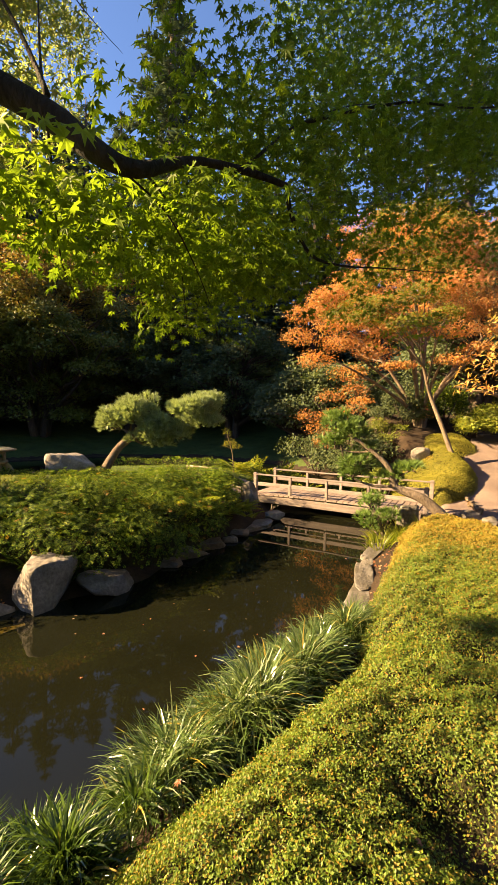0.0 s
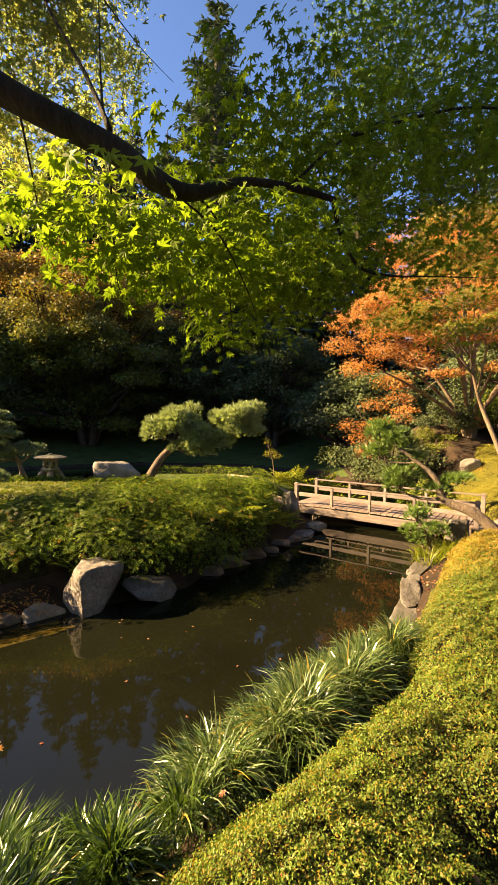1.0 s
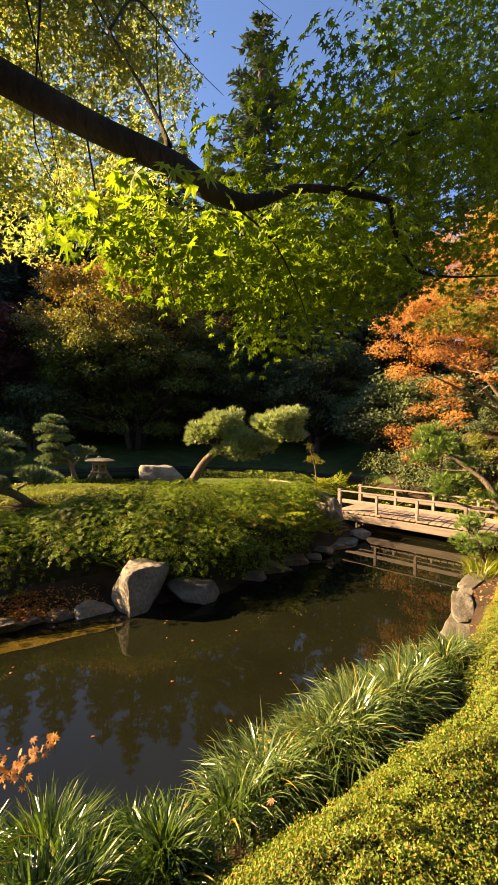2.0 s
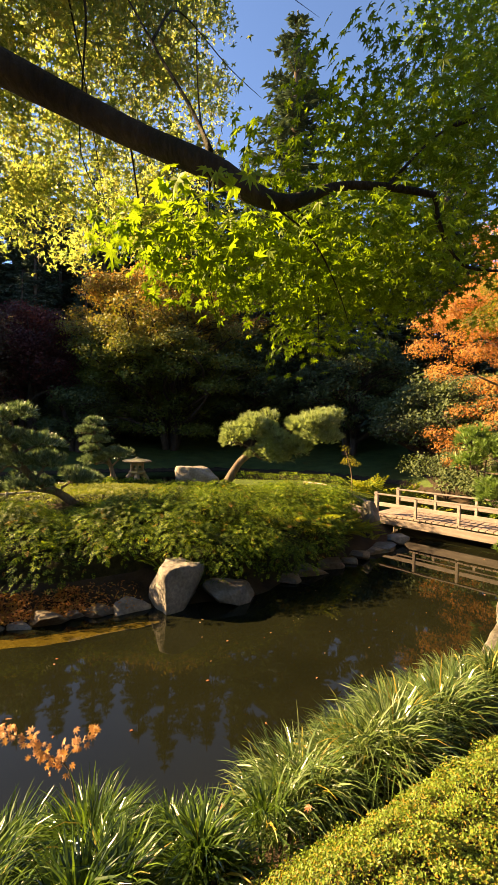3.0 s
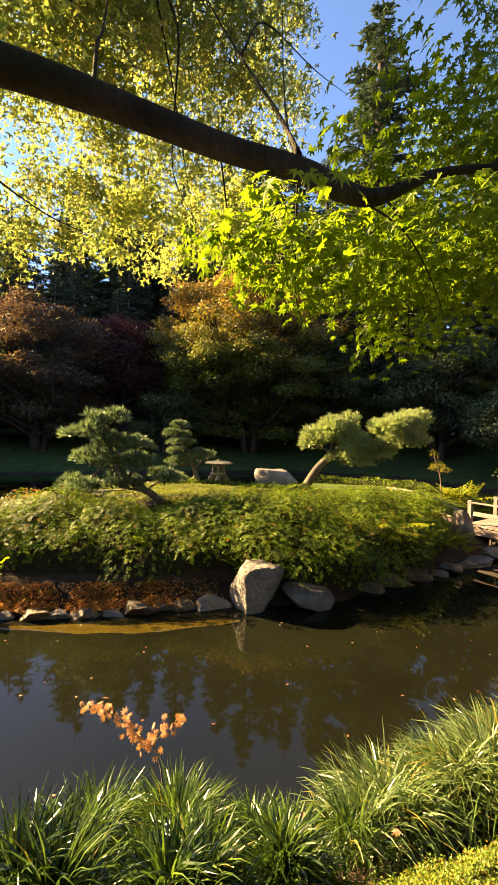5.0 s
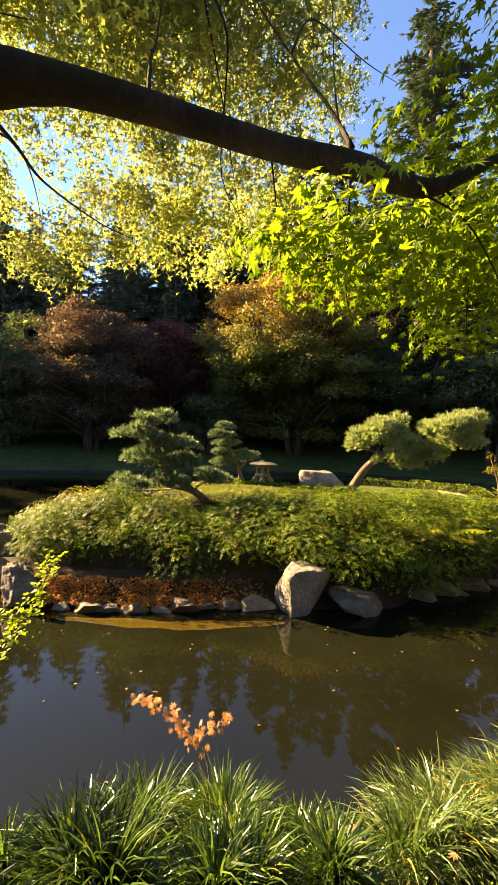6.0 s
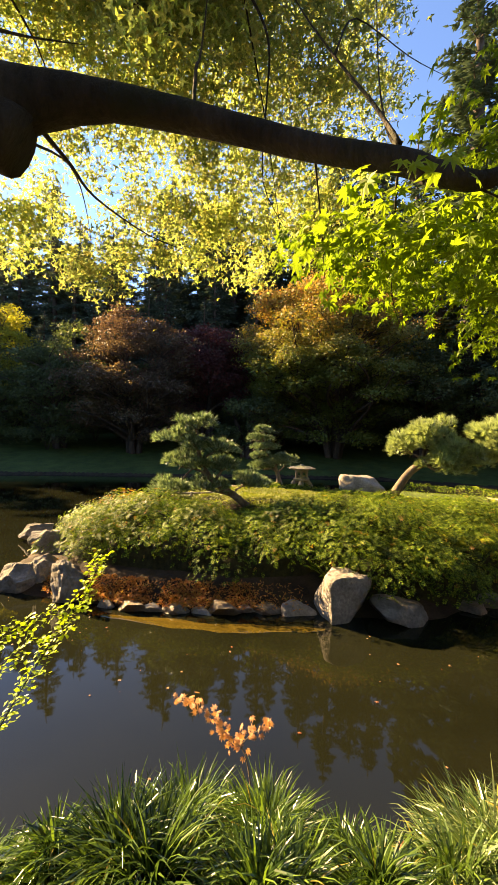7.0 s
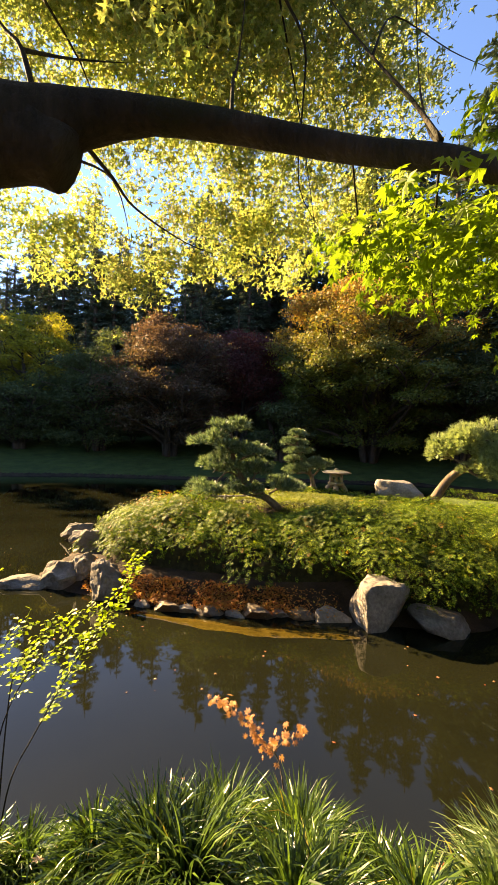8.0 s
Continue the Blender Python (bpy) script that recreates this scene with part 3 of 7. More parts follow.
rock((-2.76, 5.52, 0.19), (0.80, 0.86, 0.97), 5, M_ROCK_PALE, 0, (-3, 4), "large upright pale grey boulder at the water's edge", 0.8, 0.84, cuts=2,
     faces=((-0.72, -0.68, 0.10, 0.74), (0.74, -0.66, 0.10, 0.46), (0.92, -0.05, 0.30, 0.84), (-0.85, -0.1, 0.5, 0.88), (-0.15, -0.6, 0.8, 0.98), (-0.7, 0.7, 0.2, 0.9)))
rock((-2.12, 5.95, 0.08), (0.86, 0.62, 0.44), 9, M_ROCK, 28, (0, 6), "low flat grey boulder lying at the water's edge", 0.5, 0.8)
WEST = [((-9.9, 4.62, 0.12), (0.95, 0.6, 0.50), 21, 35), ((-9.2, 4.5, 0.12), (0.66, 0.55, 0.44), 22, 60), ((-7.75, 3.98, 0.24), (0.76, 0.7, 0.86), 23, 40), ((-7.2, 3.14, 0.14), (0.98, 0.66, 0.80), 24, 48),
        ((-7.62, 2.62, 0.0), (1.15, 0.6, 0.46), 28, 40), ((-6.98, 3.5, 0.16), (0.50, 0.5, 0.70), 25, 75), ((-6.2, 3.44, 0.16), (0.66, 0.62, 0.84), 26, 30), ((-8.5, 4.25, 0.14), (0.66, 0.5, 0.5), 29, 10)]
for at, size, seed, turn in WEST:
    rock(at, size, seed, M_ROCK, turn, (3, -4), "angular grey boulder at the tip of the island", 0.7, cuts=14, smooth=False, rough=0.13, group="boulders at the island's tip")
rock((-5.35, 12.6, 1.06), (1.45, 1.0, 1.0), 31, M_ROCK_PALE, 14, (0, 3), "pale flat-topped boulder on the island", 0.9, 0.5, cuts=3)
rock((0.0, 10.45, 0.50), (0.60, 0.6, 0.74), 33, M_ROCK, 40, (0, 0), "rounded mossy grey boulder beside the bridge end", 0.25)
rock((-6.5, 7.05, 0.78), (0.62, 0.4, 0.3), 35, M_ROCK, 5, (0, 8), "small dark stone under the pine")
for at, size, seed in (((0.32, 9.55, 0.04), (0.8, 0.5, 0.22), 41), ((0.05, 9.3, 0.0), (0.9, 0.5, 0.16), 42), ((0.55, 10.05, 0.10), (0.6, 0.5, 0.3), 43)):
    rock(at, size, seed, M_ROCK, 30, (0, 0), "flat grey slab stone below the bridge", 0.7, 0.6, "slabs below the bridge", "slab_stone")
rock((5.35, 12.9, 1.38), (0.62, 0.5, 0.55), 45, M_ROCK_PALE, 0, (0, 0), "small pale boulder on the yellow groundcover", 0.5)
rock((0.86, 4.62, 0.10), (0.46, 0.34, 0.34), 46, M_ROCK, 30, (0, 0), "pale wet stone at the pond's edge", 0.4)
rock((3.35, 8.75, 0.38), (0.7, 0.6, 0.7), 47, M_ROCK, 10, (0, 0), "grey boulder under the bridge end", 0.5)
rock((4.55, 8.6, 0.46), (0.55, 0.4, 0.35), 48, M_ROCK, 10, (0, 0), "grey boulder beside the gravel path", 0.5)
rock((4.75, 8.2, 0.44), (0.45, 0.35, 0.3), 49, M_ROCK, 60, (0, 0), "grey boulder beside the gravel path", 0.5)


def along(poly, spacing, jitter, r):
    """Points along a line of corners, about spacing apart, with the line's direction."""
    out = []
    for a, b in zip(poly[:-1], poly[1:]):
        a, b = np.array(a, float), np.array(b, float)
        n = max(1, int(round(np.hypot(*(b - a)) / spacing)))
        for k in range(n):
            out.append((*(a + (b - a) * (k + r.uniform(-jitter, jitter) + 0.5) / n), math.degrees(math.atan2(b[1] - a[1], b[0] - a[0]))))
    return out


r_stone = np.random.default_rng(5)
EDGE_MESH = [rock_mesh("edging_stone", (0.46, 0.32, 0.24), 60 + k, M_ROCK_WET, 0.6, 9) for k in range(6)]
EDGE_FLAT = [rock_mesh("edging_stone", (0.62, 0.40, 0.30), 70 + k, M_ROCK_WET if k % 2 else M_ROCK_PALE, 0.7, 9, top=0.6) for k in range(4)]
EDGE_LONG = [rock_mesh("edging_stone", (1.25, 0.30, 0.34), 90 + k, M_ROCK, 0.95, 2, 0.10, top=0.5) for k in range(4)]
EDGE_DARK = [rock_mesh("edging_stone", (0.62, 0.40, 0.24), 80 + k, M_ROCK_WET, 0.7, 9, top=0.6) for k in range(4)]


def edging(line, spacing, meshes, z, label, group, scale=(0.8, 1.25)):
    for k, (x, y, a) in enumerate(along(line, spacing, 0.15, r_stone)):
        ob = new("edging_stone", meshes[k % len(meshes)])
        s = r_stone.uniform(*scale)
        ob.matrix_world = pose(x, y, z + r_stone.uniform(-0.03, 0.03), r_stone.uniform(-6, 6), r_stone.uniform(-6, 6), a + r_stone.uniform(-14, 14)) @ Matrix.Diagonal((s, s * r_stone.uniform(0.8, 1.15), s, 1))
        tagged(ob, label, "rock", group)


edging([(-3.15, 5.42), (-3.5, 5.12), (-4.25, 4.42), (-5.04, 3.86), (-5.75, 3.5)], 0.38, EDGE_FLAT, 0.02, "wet brown-grey edging stone on the island shore", "island edging stones", (0.35, 1.05))
edging([(-1.5, 6.75), (-1.25, 7.25), (-0.55, 8.25), (-0.1, 8.9), (0.2, 9.3)], 0.5, EDGE_DARK, 0.03, "dark wet edging stone on the shaded shore", "island edging stones")
edging([(0.98, 4.85), (1.3, 5.3), (1.62, 6.2), (2.12, 7.4), (2.6, 8.2), (3.2, 8.6)], 0.80, EDGE_LONG, -0.02, "pale weathered edging stone on the near bank", "near bank edging stones", (0.92, 1.12))
edging([(5.0, 8.9), (5.5, 10.4), (6.2, 11.6)], 0.3, EDGE_MESH[:3], 0.5, "small grey stone edging the gravel path", "path edging stones", (0.5, 0.7))

# the sunlit shallow ledge in front of the edging stones
lx = np.linspace(0, 1, 60)
lcx, lcy = np.interp(lx, [0, 0.5, 1], [-5.3, -3.85, -2.75]), np.interp(lx, [0, 0.5, 1], [3.4, 4.15, 5.02])
lu = np.linspace(-1, 1, 9)
lw = 0.14 * np.sin(np.pi * np.clip(lx, 0.02, 0.98)) ** 0.5 * (1 + 0.25 * wave(lx * 5, lx * 3, 1.1))
LX = lcx[:, None] - 0.55 * lu * lw[:, None]
LY = lcy[:, None] + 0.83 * lu * lw[:, None]
LZ = 0.006 * (1 - lu[None] ** 2) + 0 * LX - 0.001
i, j = np.meshgrid(np.arange(59), np.arange(8), indexing="ij")
tagged(new("silt_ledge", mesh_data("silt_ledge", np.stack([LX, LY, LZ], -1).reshape(-1, 3), np.stack([i * 9 + j, (i + 1) * 9 + j, (i + 1) * 9 + j + 1, i * 9 + j + 1], -1).reshape(-1, 4), M_SILT, True)),
       "sunlit yellow-brown shallow silt ledge in the pond", "ground", kind="structure")


# ---- bridge ----
B0, BD = np.array([0.12, 11.52]), unit(np.array([0.864, -0.504]))
B_LEN, B_WIDE, DECK, RAIL = 4.5, 1.32, 0.41, 0.94
bridge = thing("footbridge", (B0[0], B0[1], 0.0), "low weathered timber footbridge with plank deck and railings", "bridge")
bridge_turn = math.degrees(math.atan2(BD[1], BD[0]))
bridge.rotation_euler = (0, 0, radians(bridge_turn))


def bridge_part(name, lo, hi, material, bevel=0.008, parent=None, label=""):
    """lo and hi in metres along the bridge, across it (away from the viewer) and up."""
    ob = new(name, bm_mesh(name, box(lo, hi, bevel), material))
    ob.parent = parent or bridge
    if label:
        ob["label"] = label
    return ob


def camber(s):
    return 0.05 * (1 - ((s - B_LEN / 2) / (B_LEN / 2)) ** 2) - 0.03


plank_me = bm_mesh("plank", box((-0.066, 0, -0.02), (0.066, B_WIDE + 0.08, 0.02), 0.006), M_PLANK)
n_plank = int(B_LEN / 0.145)
for k in range(n_plank + 1):
    ob = new("plank", plank_me)
    ob.parent = bridge
    s = k * B_LEN / n_plank
    ob.location = (s, -0.04 + random.uniform(-0.012, 0.012), DECK + camber(s) - 0.02 + random.uniform(-0.003, 0.003))
    ob.rotation_euler = (0, 0, random.uniform(-0.006, 0.006))
for y in (-0.02, B_WIDE - 0.08):
    bridge_part("beam", (0.15, y, DECK - 0.25), (B_LEN - 0.15, y + 0.10, DECK - 0.06), M_WOOD, 0.01, label="pale weathered side beam")
for y in (0.03, B_WIDE - 0.03):
    for k in range(5):
        s = 0.06 + k * (B_LEN - 0.12) / 4 if k in (0, 4) else 0.1 + k * 1.0 + (0.05 if k == 3 else 0.0)
        end = k in (0, 4)
        half = 0.045 if end else 0.032
        bridge_part("post", (s - half, y - half, DECK - 0.2), (s + half, y + half, RAIL + (0.03 if end else -0.035)), M_WOOD, 0.006)
    bridge_part("rail", (0.0, y - 0.045, RAIL - 0.035), (B_LEN, y + 0.045, RAIL), M_WOOD, 0.006, label="weathered top rail")
    bridge_part("rail", (0.02, y - 0.018, RAIL - 0.33), (B_LEN - 0.02, y + 0.018, RAIL - 0.23), M_WOOD, 0.005, label="weathered middle rail")


# low bamboo rails and stakes along the island path
def low_rail(pts, label):
    t = thing("path_rail", (pts[0][0], pts[0][1], float(land(*pts[0]))), label, "fence", "low rails along the island path")
    p3 = [(x, y, float(land(x, y)) + 0.17) for x, y in pts]
    part("pole", mesh_data("pole", *tube(p3, [0.028] * len(p3), 8), M_BAMBOO, True), t)
    for x, y in pts:
        z = float(land(x, y))
        part("stake", mesh_data("stake", *tube([(x, y, z - 0.1), (x, y, z + 0.21)], [0.032, 0.032], 8), M_BAMBOO, True), t)


low_rail([(0.05, 11.75), (-0.75, 12.15), (-1.6, 12.85), (-2.6, 13.75)], "low pale bamboo rail along the island path")
low_rail([(0.75, 12.75), (-0.1, 13.1), (-0.95, 13.9), (-2.2, 15.0)], "low pale bamboo rail along the island path")
low_rail([(-5.9, 13.1), (-7.0, 12.4), (-8.1, 11.9), (-9.2, 10.8)], "low pale bamboo rail across the island")
low_rail([(-7.4, 7.9), (-7.9, 7.6), (-8.4, 7.4)], "low pale bamboo rail behind the pine")


# ---- stone lantern ----
def lathe(profile, sides, turn=0.0):
    a = np.arange(sides) * 2 * np.pi / sides + turn
    v = np.array([(r * math.cos(t), r * math.sin(t), z) for r, z in profile for t in a])
    m = len(profile)
    i, j = np.meshgrid(np.arange(m - 1), np.arange(sides), indexing="ij")
    q = np.stack([i * sides + j, i * sides + (j + 1) % sides, (i + 1) * sides + (j + 1) % sides, (i + 1) * sides + j], -1).reshape(-1, 4)
    return v, [q, np.arange(sides)[::-1][None], (m - 1) * sides + np.arange(sides)[None]]


def lathe_mesh(name, profile, sides, material, at, turn=0.0, smooth=False):
    v, fs = lathe(profile, sides, turn)
    bm = bmesh.new()
    vs = [bm.verts.new(p + np.array(at)) for p in v]
    for g in fs:
        for f in g:
            bm.faces.new([vs[k] for k in f])
    return bm_mesh(name, bm, material, smooth)


LN = (-8.05, 13.4, float(land(-8.05, 13.4)) + 0.05)
lantern = thing("stone_lantern", LN, "squat grey stone snow-viewing lantern with a wide cap", "lantern")
for k in range(4):
    a = k * math.pi / 2 + 0.5
    p = [(LN[0] + math.cos(a) * r, LN[1] + math.sin(a) * r, LN[2] + z) for r, z in ((0.36, -0.04), (0.33, 0.14), (0.24, 0.27), (0.14, 0.34))]
    part("leg", mesh_data("leg", *tube(p, [0.105, 0.10, 0.095, 0.09], 8), M_LANTERN), lantern)
part("platform", lathe_mesh("platform", [(0.22, 0.30), (0.32, 0.34), (0.34, 0.40), (0.30, 0.44)], 6, M_LANTERN, LN), lantern)
for k in range(6):
    a = k * math.pi / 3
    p = Vector((LN[0] + math.cos(a) * 0.21, LN[1] + math.sin(a) * 0.21, LN[2]))
    part("pillar", mesh_data("pillar", *tube([p + Vector((0, 0, 0.42)), p + Vector((0, 0, 0.72))], [0.055, 0.055], 6), M_LANTERN), lantern)
part("light_chamber", lathe_mesh("light_chamber", [(0.17, 0.43), (0.19, 0.47), (0.19, 0.52)], 6, M_LANTERN, LN), lantern)
part("chamber_top", lathe_mesh("chamber_top", [(0.24, 0.64), (0.26, 0.68), (0.28, 0.74)], 6, M_LANTERN, LN), lantern)
cap = part("cap", lathe_mesh("cap", [(0.26, 0.72), (0.54, 0.765), (0.56, 0.80), (0.42, 0.838), (0.20, 0.87), (0.10, 0.885)], 6, M_LANTERN, LN, 0.2), lantern)
part("finial", lathe_mesh("finial", [(0.09, 0.875), (0.085, 0.90), (0.06, 0.925), (0.03, 0.94)], 8, M_LANTERN, LN), cap)


# ---- clipped hedges and cover ----
def hedge_top(x, y):
    d = sd_poly(HEDGE, x, y)
    z = 0.93 - 0.05 * ss((y - 2.0) / 3) - 0.15 * ss((y - 4.8) / 3) + 0.10 * ss((x - 0.8 - 0.35 * y) / 2)
    z = z + 0.035 * wave(x, y, 1.1, 0.4) + 0.02 * wave(x, y, 0.45, 1.9)
    hole = np.exp(-(((x - 0.78) / 0.30) ** 2 + ((y - 1.85) / 0.22) ** 2)) + 0.5 * np.exp(-(((x - 1.45) / 0.16) ** 2 + ((y - 2.95) / 0.13) ** 2)) \
        + 0.45 * np.exp(-(((x - 0.66) / 0.10) ** 2 + ((y - 2.78) / 0.09) ** 2))
    return z - 0.34 * (1 - np.clip(d / 0.42, 0, 1)) ** 2.2 - 0.26 * hole, hole


def surface_mesh(name, poly, top, step, drop, material):
    """A closed dark sheet under a clipped surface, for twigs and the shade among them."""
    poly = np.asarray(poly, float)
    lo, hi = poly.min(0) - step, poly.max(0) + step
    X, Y = np.meshgrid(np.arange(lo[0], hi[0], step), np.arange(lo[1], hi[1], step), indexing="ij")
    D = sd_poly(poly, X, Y)
    Z = top(X, Y) - drop
    Z = np.where(D > 0, Z, land(X, Y) - 0.08)
    n, m = X.shape
    i, j = np.meshgrid(np.arange(n - 1), np.arange(m - 1), indexing="ij")
    keep = (D[:-1, :-1] > -step * 1.5).ravel()
    q = np.stack([i * m + j, (i + 1) * m + j, (i + 1) * m + j + 1, i * m + j + 1], -1).reshape(-1, 4)[keep]
    return mesh_data(name, np.stack([X, Y, Z], -1).reshape(-1, 3), q, material, True)


def slope_normal(top, x, y, e=0.04):
    return unit(np.stack([-(top(x + e, y) - top(x - e, y)) / (2 * e), -(top(x, y + e) - top(x, y - e)) / (2 * e), np.ones_like(x)], -1))


hedge = thing("hedge", (1.2, 3.0, 0.5), "broad low clipped azalea hedge with yellow-green and bronze leaves", "hedge")
only_top = lambda x, y: hedge_top(x, y)[0]
part("hedge_body", surface_mesh("hedge_body", HEDGE, only_top, 0.08, 0.075, M_TWIG_SHADE), hedge)
n_all = 370000
p = in_poly(HEDGE, int(n_all * 2.6), -0.02)
keep = rng.uniform(size=len(p)) < np.clip(1.5 / (1 + (np.hypot(p[:, 0], p[:, 1]) / 2.6) ** 1.6), 0.22, 1) * (1 - 0.0 * p[:, 0])
p = p[keep][:n_all]
zt, hole = hedge_top(p[:, 0], p[:, 1])
keep = rng.uniform(size=len(p)) > 0.80 * np.clip(hole * 1.3, 0, 1)
p, zt = p[keep], zt[keep]
nrm = slope_normal(only_top, p[:, 0], p[:, 1])
tilt = unit(nrm * 0.8 + TO_SUN * 0.35 + rng.normal(size=nrm.shape) * 0.6)
deep = rng.exponential(0.015, len(p))
cell = np.floor(p * 13 + 0.6 * np.sin(p[:, ::-1] * 21))
bump = np.sin(cell[:, 0] * 12.9898 + cell[:, 1] * 78.233) * 0.022 + 0.018 * wave(p[:, 0], p[:, 1], 0.19, 0.8)
pos = np.column_stack([p, zt]) + nrm * (0.016 + bump - deep)[:, None] + rng.normal(size=nrm.shape) * 0.008
size = rng.uniform(0.010, 0.019, len(p)) * np.interp(np.hypot(p[:, 0], p[:, 1]), [2, 8], [1, 1.9])
bronze = ss((p[:, 1] - 4.3) / 2.2 + 0.25 * wave(p[:, 0], p[:, 1], 1.4, 0.9)) * 0.8 + 0.07 > rng.uniform(size=len(p))
for mask, material, lab in ((~bronze, M_HEDGE, "small glossy yellow-green leaves"), (bronze, M_HEDGE_FAR, "bronze and orange autumn leaves")):
    v, f = scatter(T_OVAL, pos[mask], frames_from(tilt[mask]), size[mask])
    ob = part("foliage", mesh_data("foliage", v, f, material), hedge, lab)
    ob["kind"] = "stuff"


def clipped(name, centre, radii, height, material, leaves, leaf_size, label, category="hedge", turn=0.0):
    """A rounded clipped cushion of groundcover on the slope."""
    t = thing(name, (centre[0], centre[1], float(land(*centre))), label, category)
    a = np.linspace(0, 2 * np.pi, 40, endpoint=False)
    ca, sa = math.cos(radians(turn)), math.sin(radians(turn))
    ex, ey = radii[0] * np.cos(a) * (1 + 0.08 * np.sin(3 * a + 1)), radii[1] * np.sin(a) * (1 + 0.06 * np.sin(2 * a))
    poly = np.column_stack([centre[0] + ca * ex - sa * ey, centre[1] + sa * ex + ca * ey])
    r0 = min(radii)

    def top(x, y):
        d = np.clip(sd_poly(poly, x, y) / (0.55 * r0), 0, 1)
        return land(x, y) + height * (1 - (1 - d) ** 2.4) + 0.03 * wave(x, y, 0.8, 0.3)
    part("hedge_body", surface_mesh("hedge_body", poly, top, 0.1, 0.06, M_TWIG_SHADE), t)
    q = in_poly(poly, leaves, -0.02)
    nr = slope_normal(top, q[:, 0], q[:, 1])
    ti = unit(nr * 0.8 + TO_SUN * 0.35 + rng.normal(size=nr.shape) * 0.5)
    ps = np.column_stack([q, top(q[:, 0], q[:, 1])]) + nr * (0.02 - rng.exponential(0.02, len(q)))[:, None]
    v, f = scatter(T_OVAL, ps, frames_from(ti), rng.uniform(0.7, 1.3, len(q)) * leaf_size)
    ob = part("foliage", mesh_data("foliage", v, f, material), t)
    ob["kind"] = "stuff"
    return t


clipped("groundcover", (5.22, 11.9), (1.16, 2.0), 0.46, M_YHEDGE, 42000, 0.036, "yellow clipped groundcover mound beside the gravel path", "hedge", -25)
clipped("groundcover", (6.9, 14.2), (0.8, 1.2), 0.16, M_YHEDGE, 12000, 0.04, "yellow clipped groundcover under the orange maple", "hedge", -30)

# ---- island shrubs ----
SHRUB = [(-0.5, 10.3), (-0.42, 9.4), (-0.5, 8.75), (-0.85, 7.95), (-1.5, 6.95), (-2.0, 6.3), (-2.75, 5.93), (-3.38, 5.85), (-4.26, 5.06), (-5.27, 4.54), (-6.2, 4.06), (-6.9, 3.86), (-7.5, 3.92), (-8.1, 4.25), (-8.7, 4.8), (-9.5, 5.9), (-9.5, 6.9),
         (-8.6, 7.3), (-7.4, 6.6), (-6.2, 6.65), (-5.2, 7.6), (-4.3, 9.0), (-3.4, 10.2), (-2.2, 10.9), (-1.0, 11.2), (-0.6, 10.8)]


def shrub_top(x, y):
    d = sd_poly(SHRUB, x, y)
    front = np.clip(d / 0.2, 0, 1)
    z = land(x, y) + 0.10 + 0.36 * (1 - (1 - front) ** 2) * (1 - 0.85 * ss((sd_poly(ISLAND, x, y) - 1.5) / 1.3))
    z = z - 0.24 * ss((-6.5 - x) / 1.3) - 0.30 * np.exp(-((x + 5.15) ** 2 + (y - 6.55) ** 2) / 0.8)
    return z + 0.11 * wave(x, y, 1.35, 2.0) * front + 0.09 * wave(x, y, 0.62, 0.6)


shrubs = thing("shrub_bank", (-4.5, 6.0, 0.5), "dense bank of leafy green nandina shrubs covering the island slope", "shrub")
part("hedge_body", surface_mesh("hedge_body", SHRUB, shrub_top, 0.1, 0.17, M_TWIG_SHADE), shrubs)


def nandina(n_clumps, n_each):
    """Leafy domes over the slope: compound sprays that spread outwards from the middle of each dome."""
    c = in_poly(SHRUB, n_clumps, -0.02)
    rad = rng.uniform(0.24, 0.56, n_clumps)
    high = rad * rng.uniform(0.45, 0.85, n_clumps)
    front = sd_poly(SHRUB, c[:, 0], c[:, 1]) < 0.5
    high = np.where(front, high * 1.15, high * 0.9) * (1 - 0.6 * ss((sd_poly(ISLAND, c[:, 0], c[:, 1]) - 1.6) / 1.2)) * (1 - 0.75 * np.exp(-((c[:, 0] + 5.15) ** 2 + (c[:, 1] - 6.55) ** 2) / 0.8))
    high = high * (1 - 0.45 * ss((-6.4 - c[:, 0]) / 1.2))
    k = np.repeat(np.arange(n_clumps), (n_each * (rad / 0.26) ** 1.8).astype(int))
    d = ball(len(k))
    d[:, 2] = np.abs(d[:, 2])
    s = rng.uniform(0.8, 1.06, len(k))
    base = shrub_top(c[:, 0], c[:, 1])[k]
    p = np.column_stack([c[k] + d[:, :2] * (rad[k] * s)[:, None], base - 0.10 + d[:, 2] * (high[k] + 0.10) * s])
    out = unit(d * (1, 1, 0.25) + (0, 0, -0.05) + rng.normal(size=d.shape) * 0.4)
    face = unit(d * (0.5, 0.5, 0.35) + (0, 0, 0.72) + rng.normal(size=d.shape) * 0.24)
    p[:, 2] = np.maximum(p[:, 2], land(p[:, 0], p[:, 1]) + 0.03)
    return p, face, out


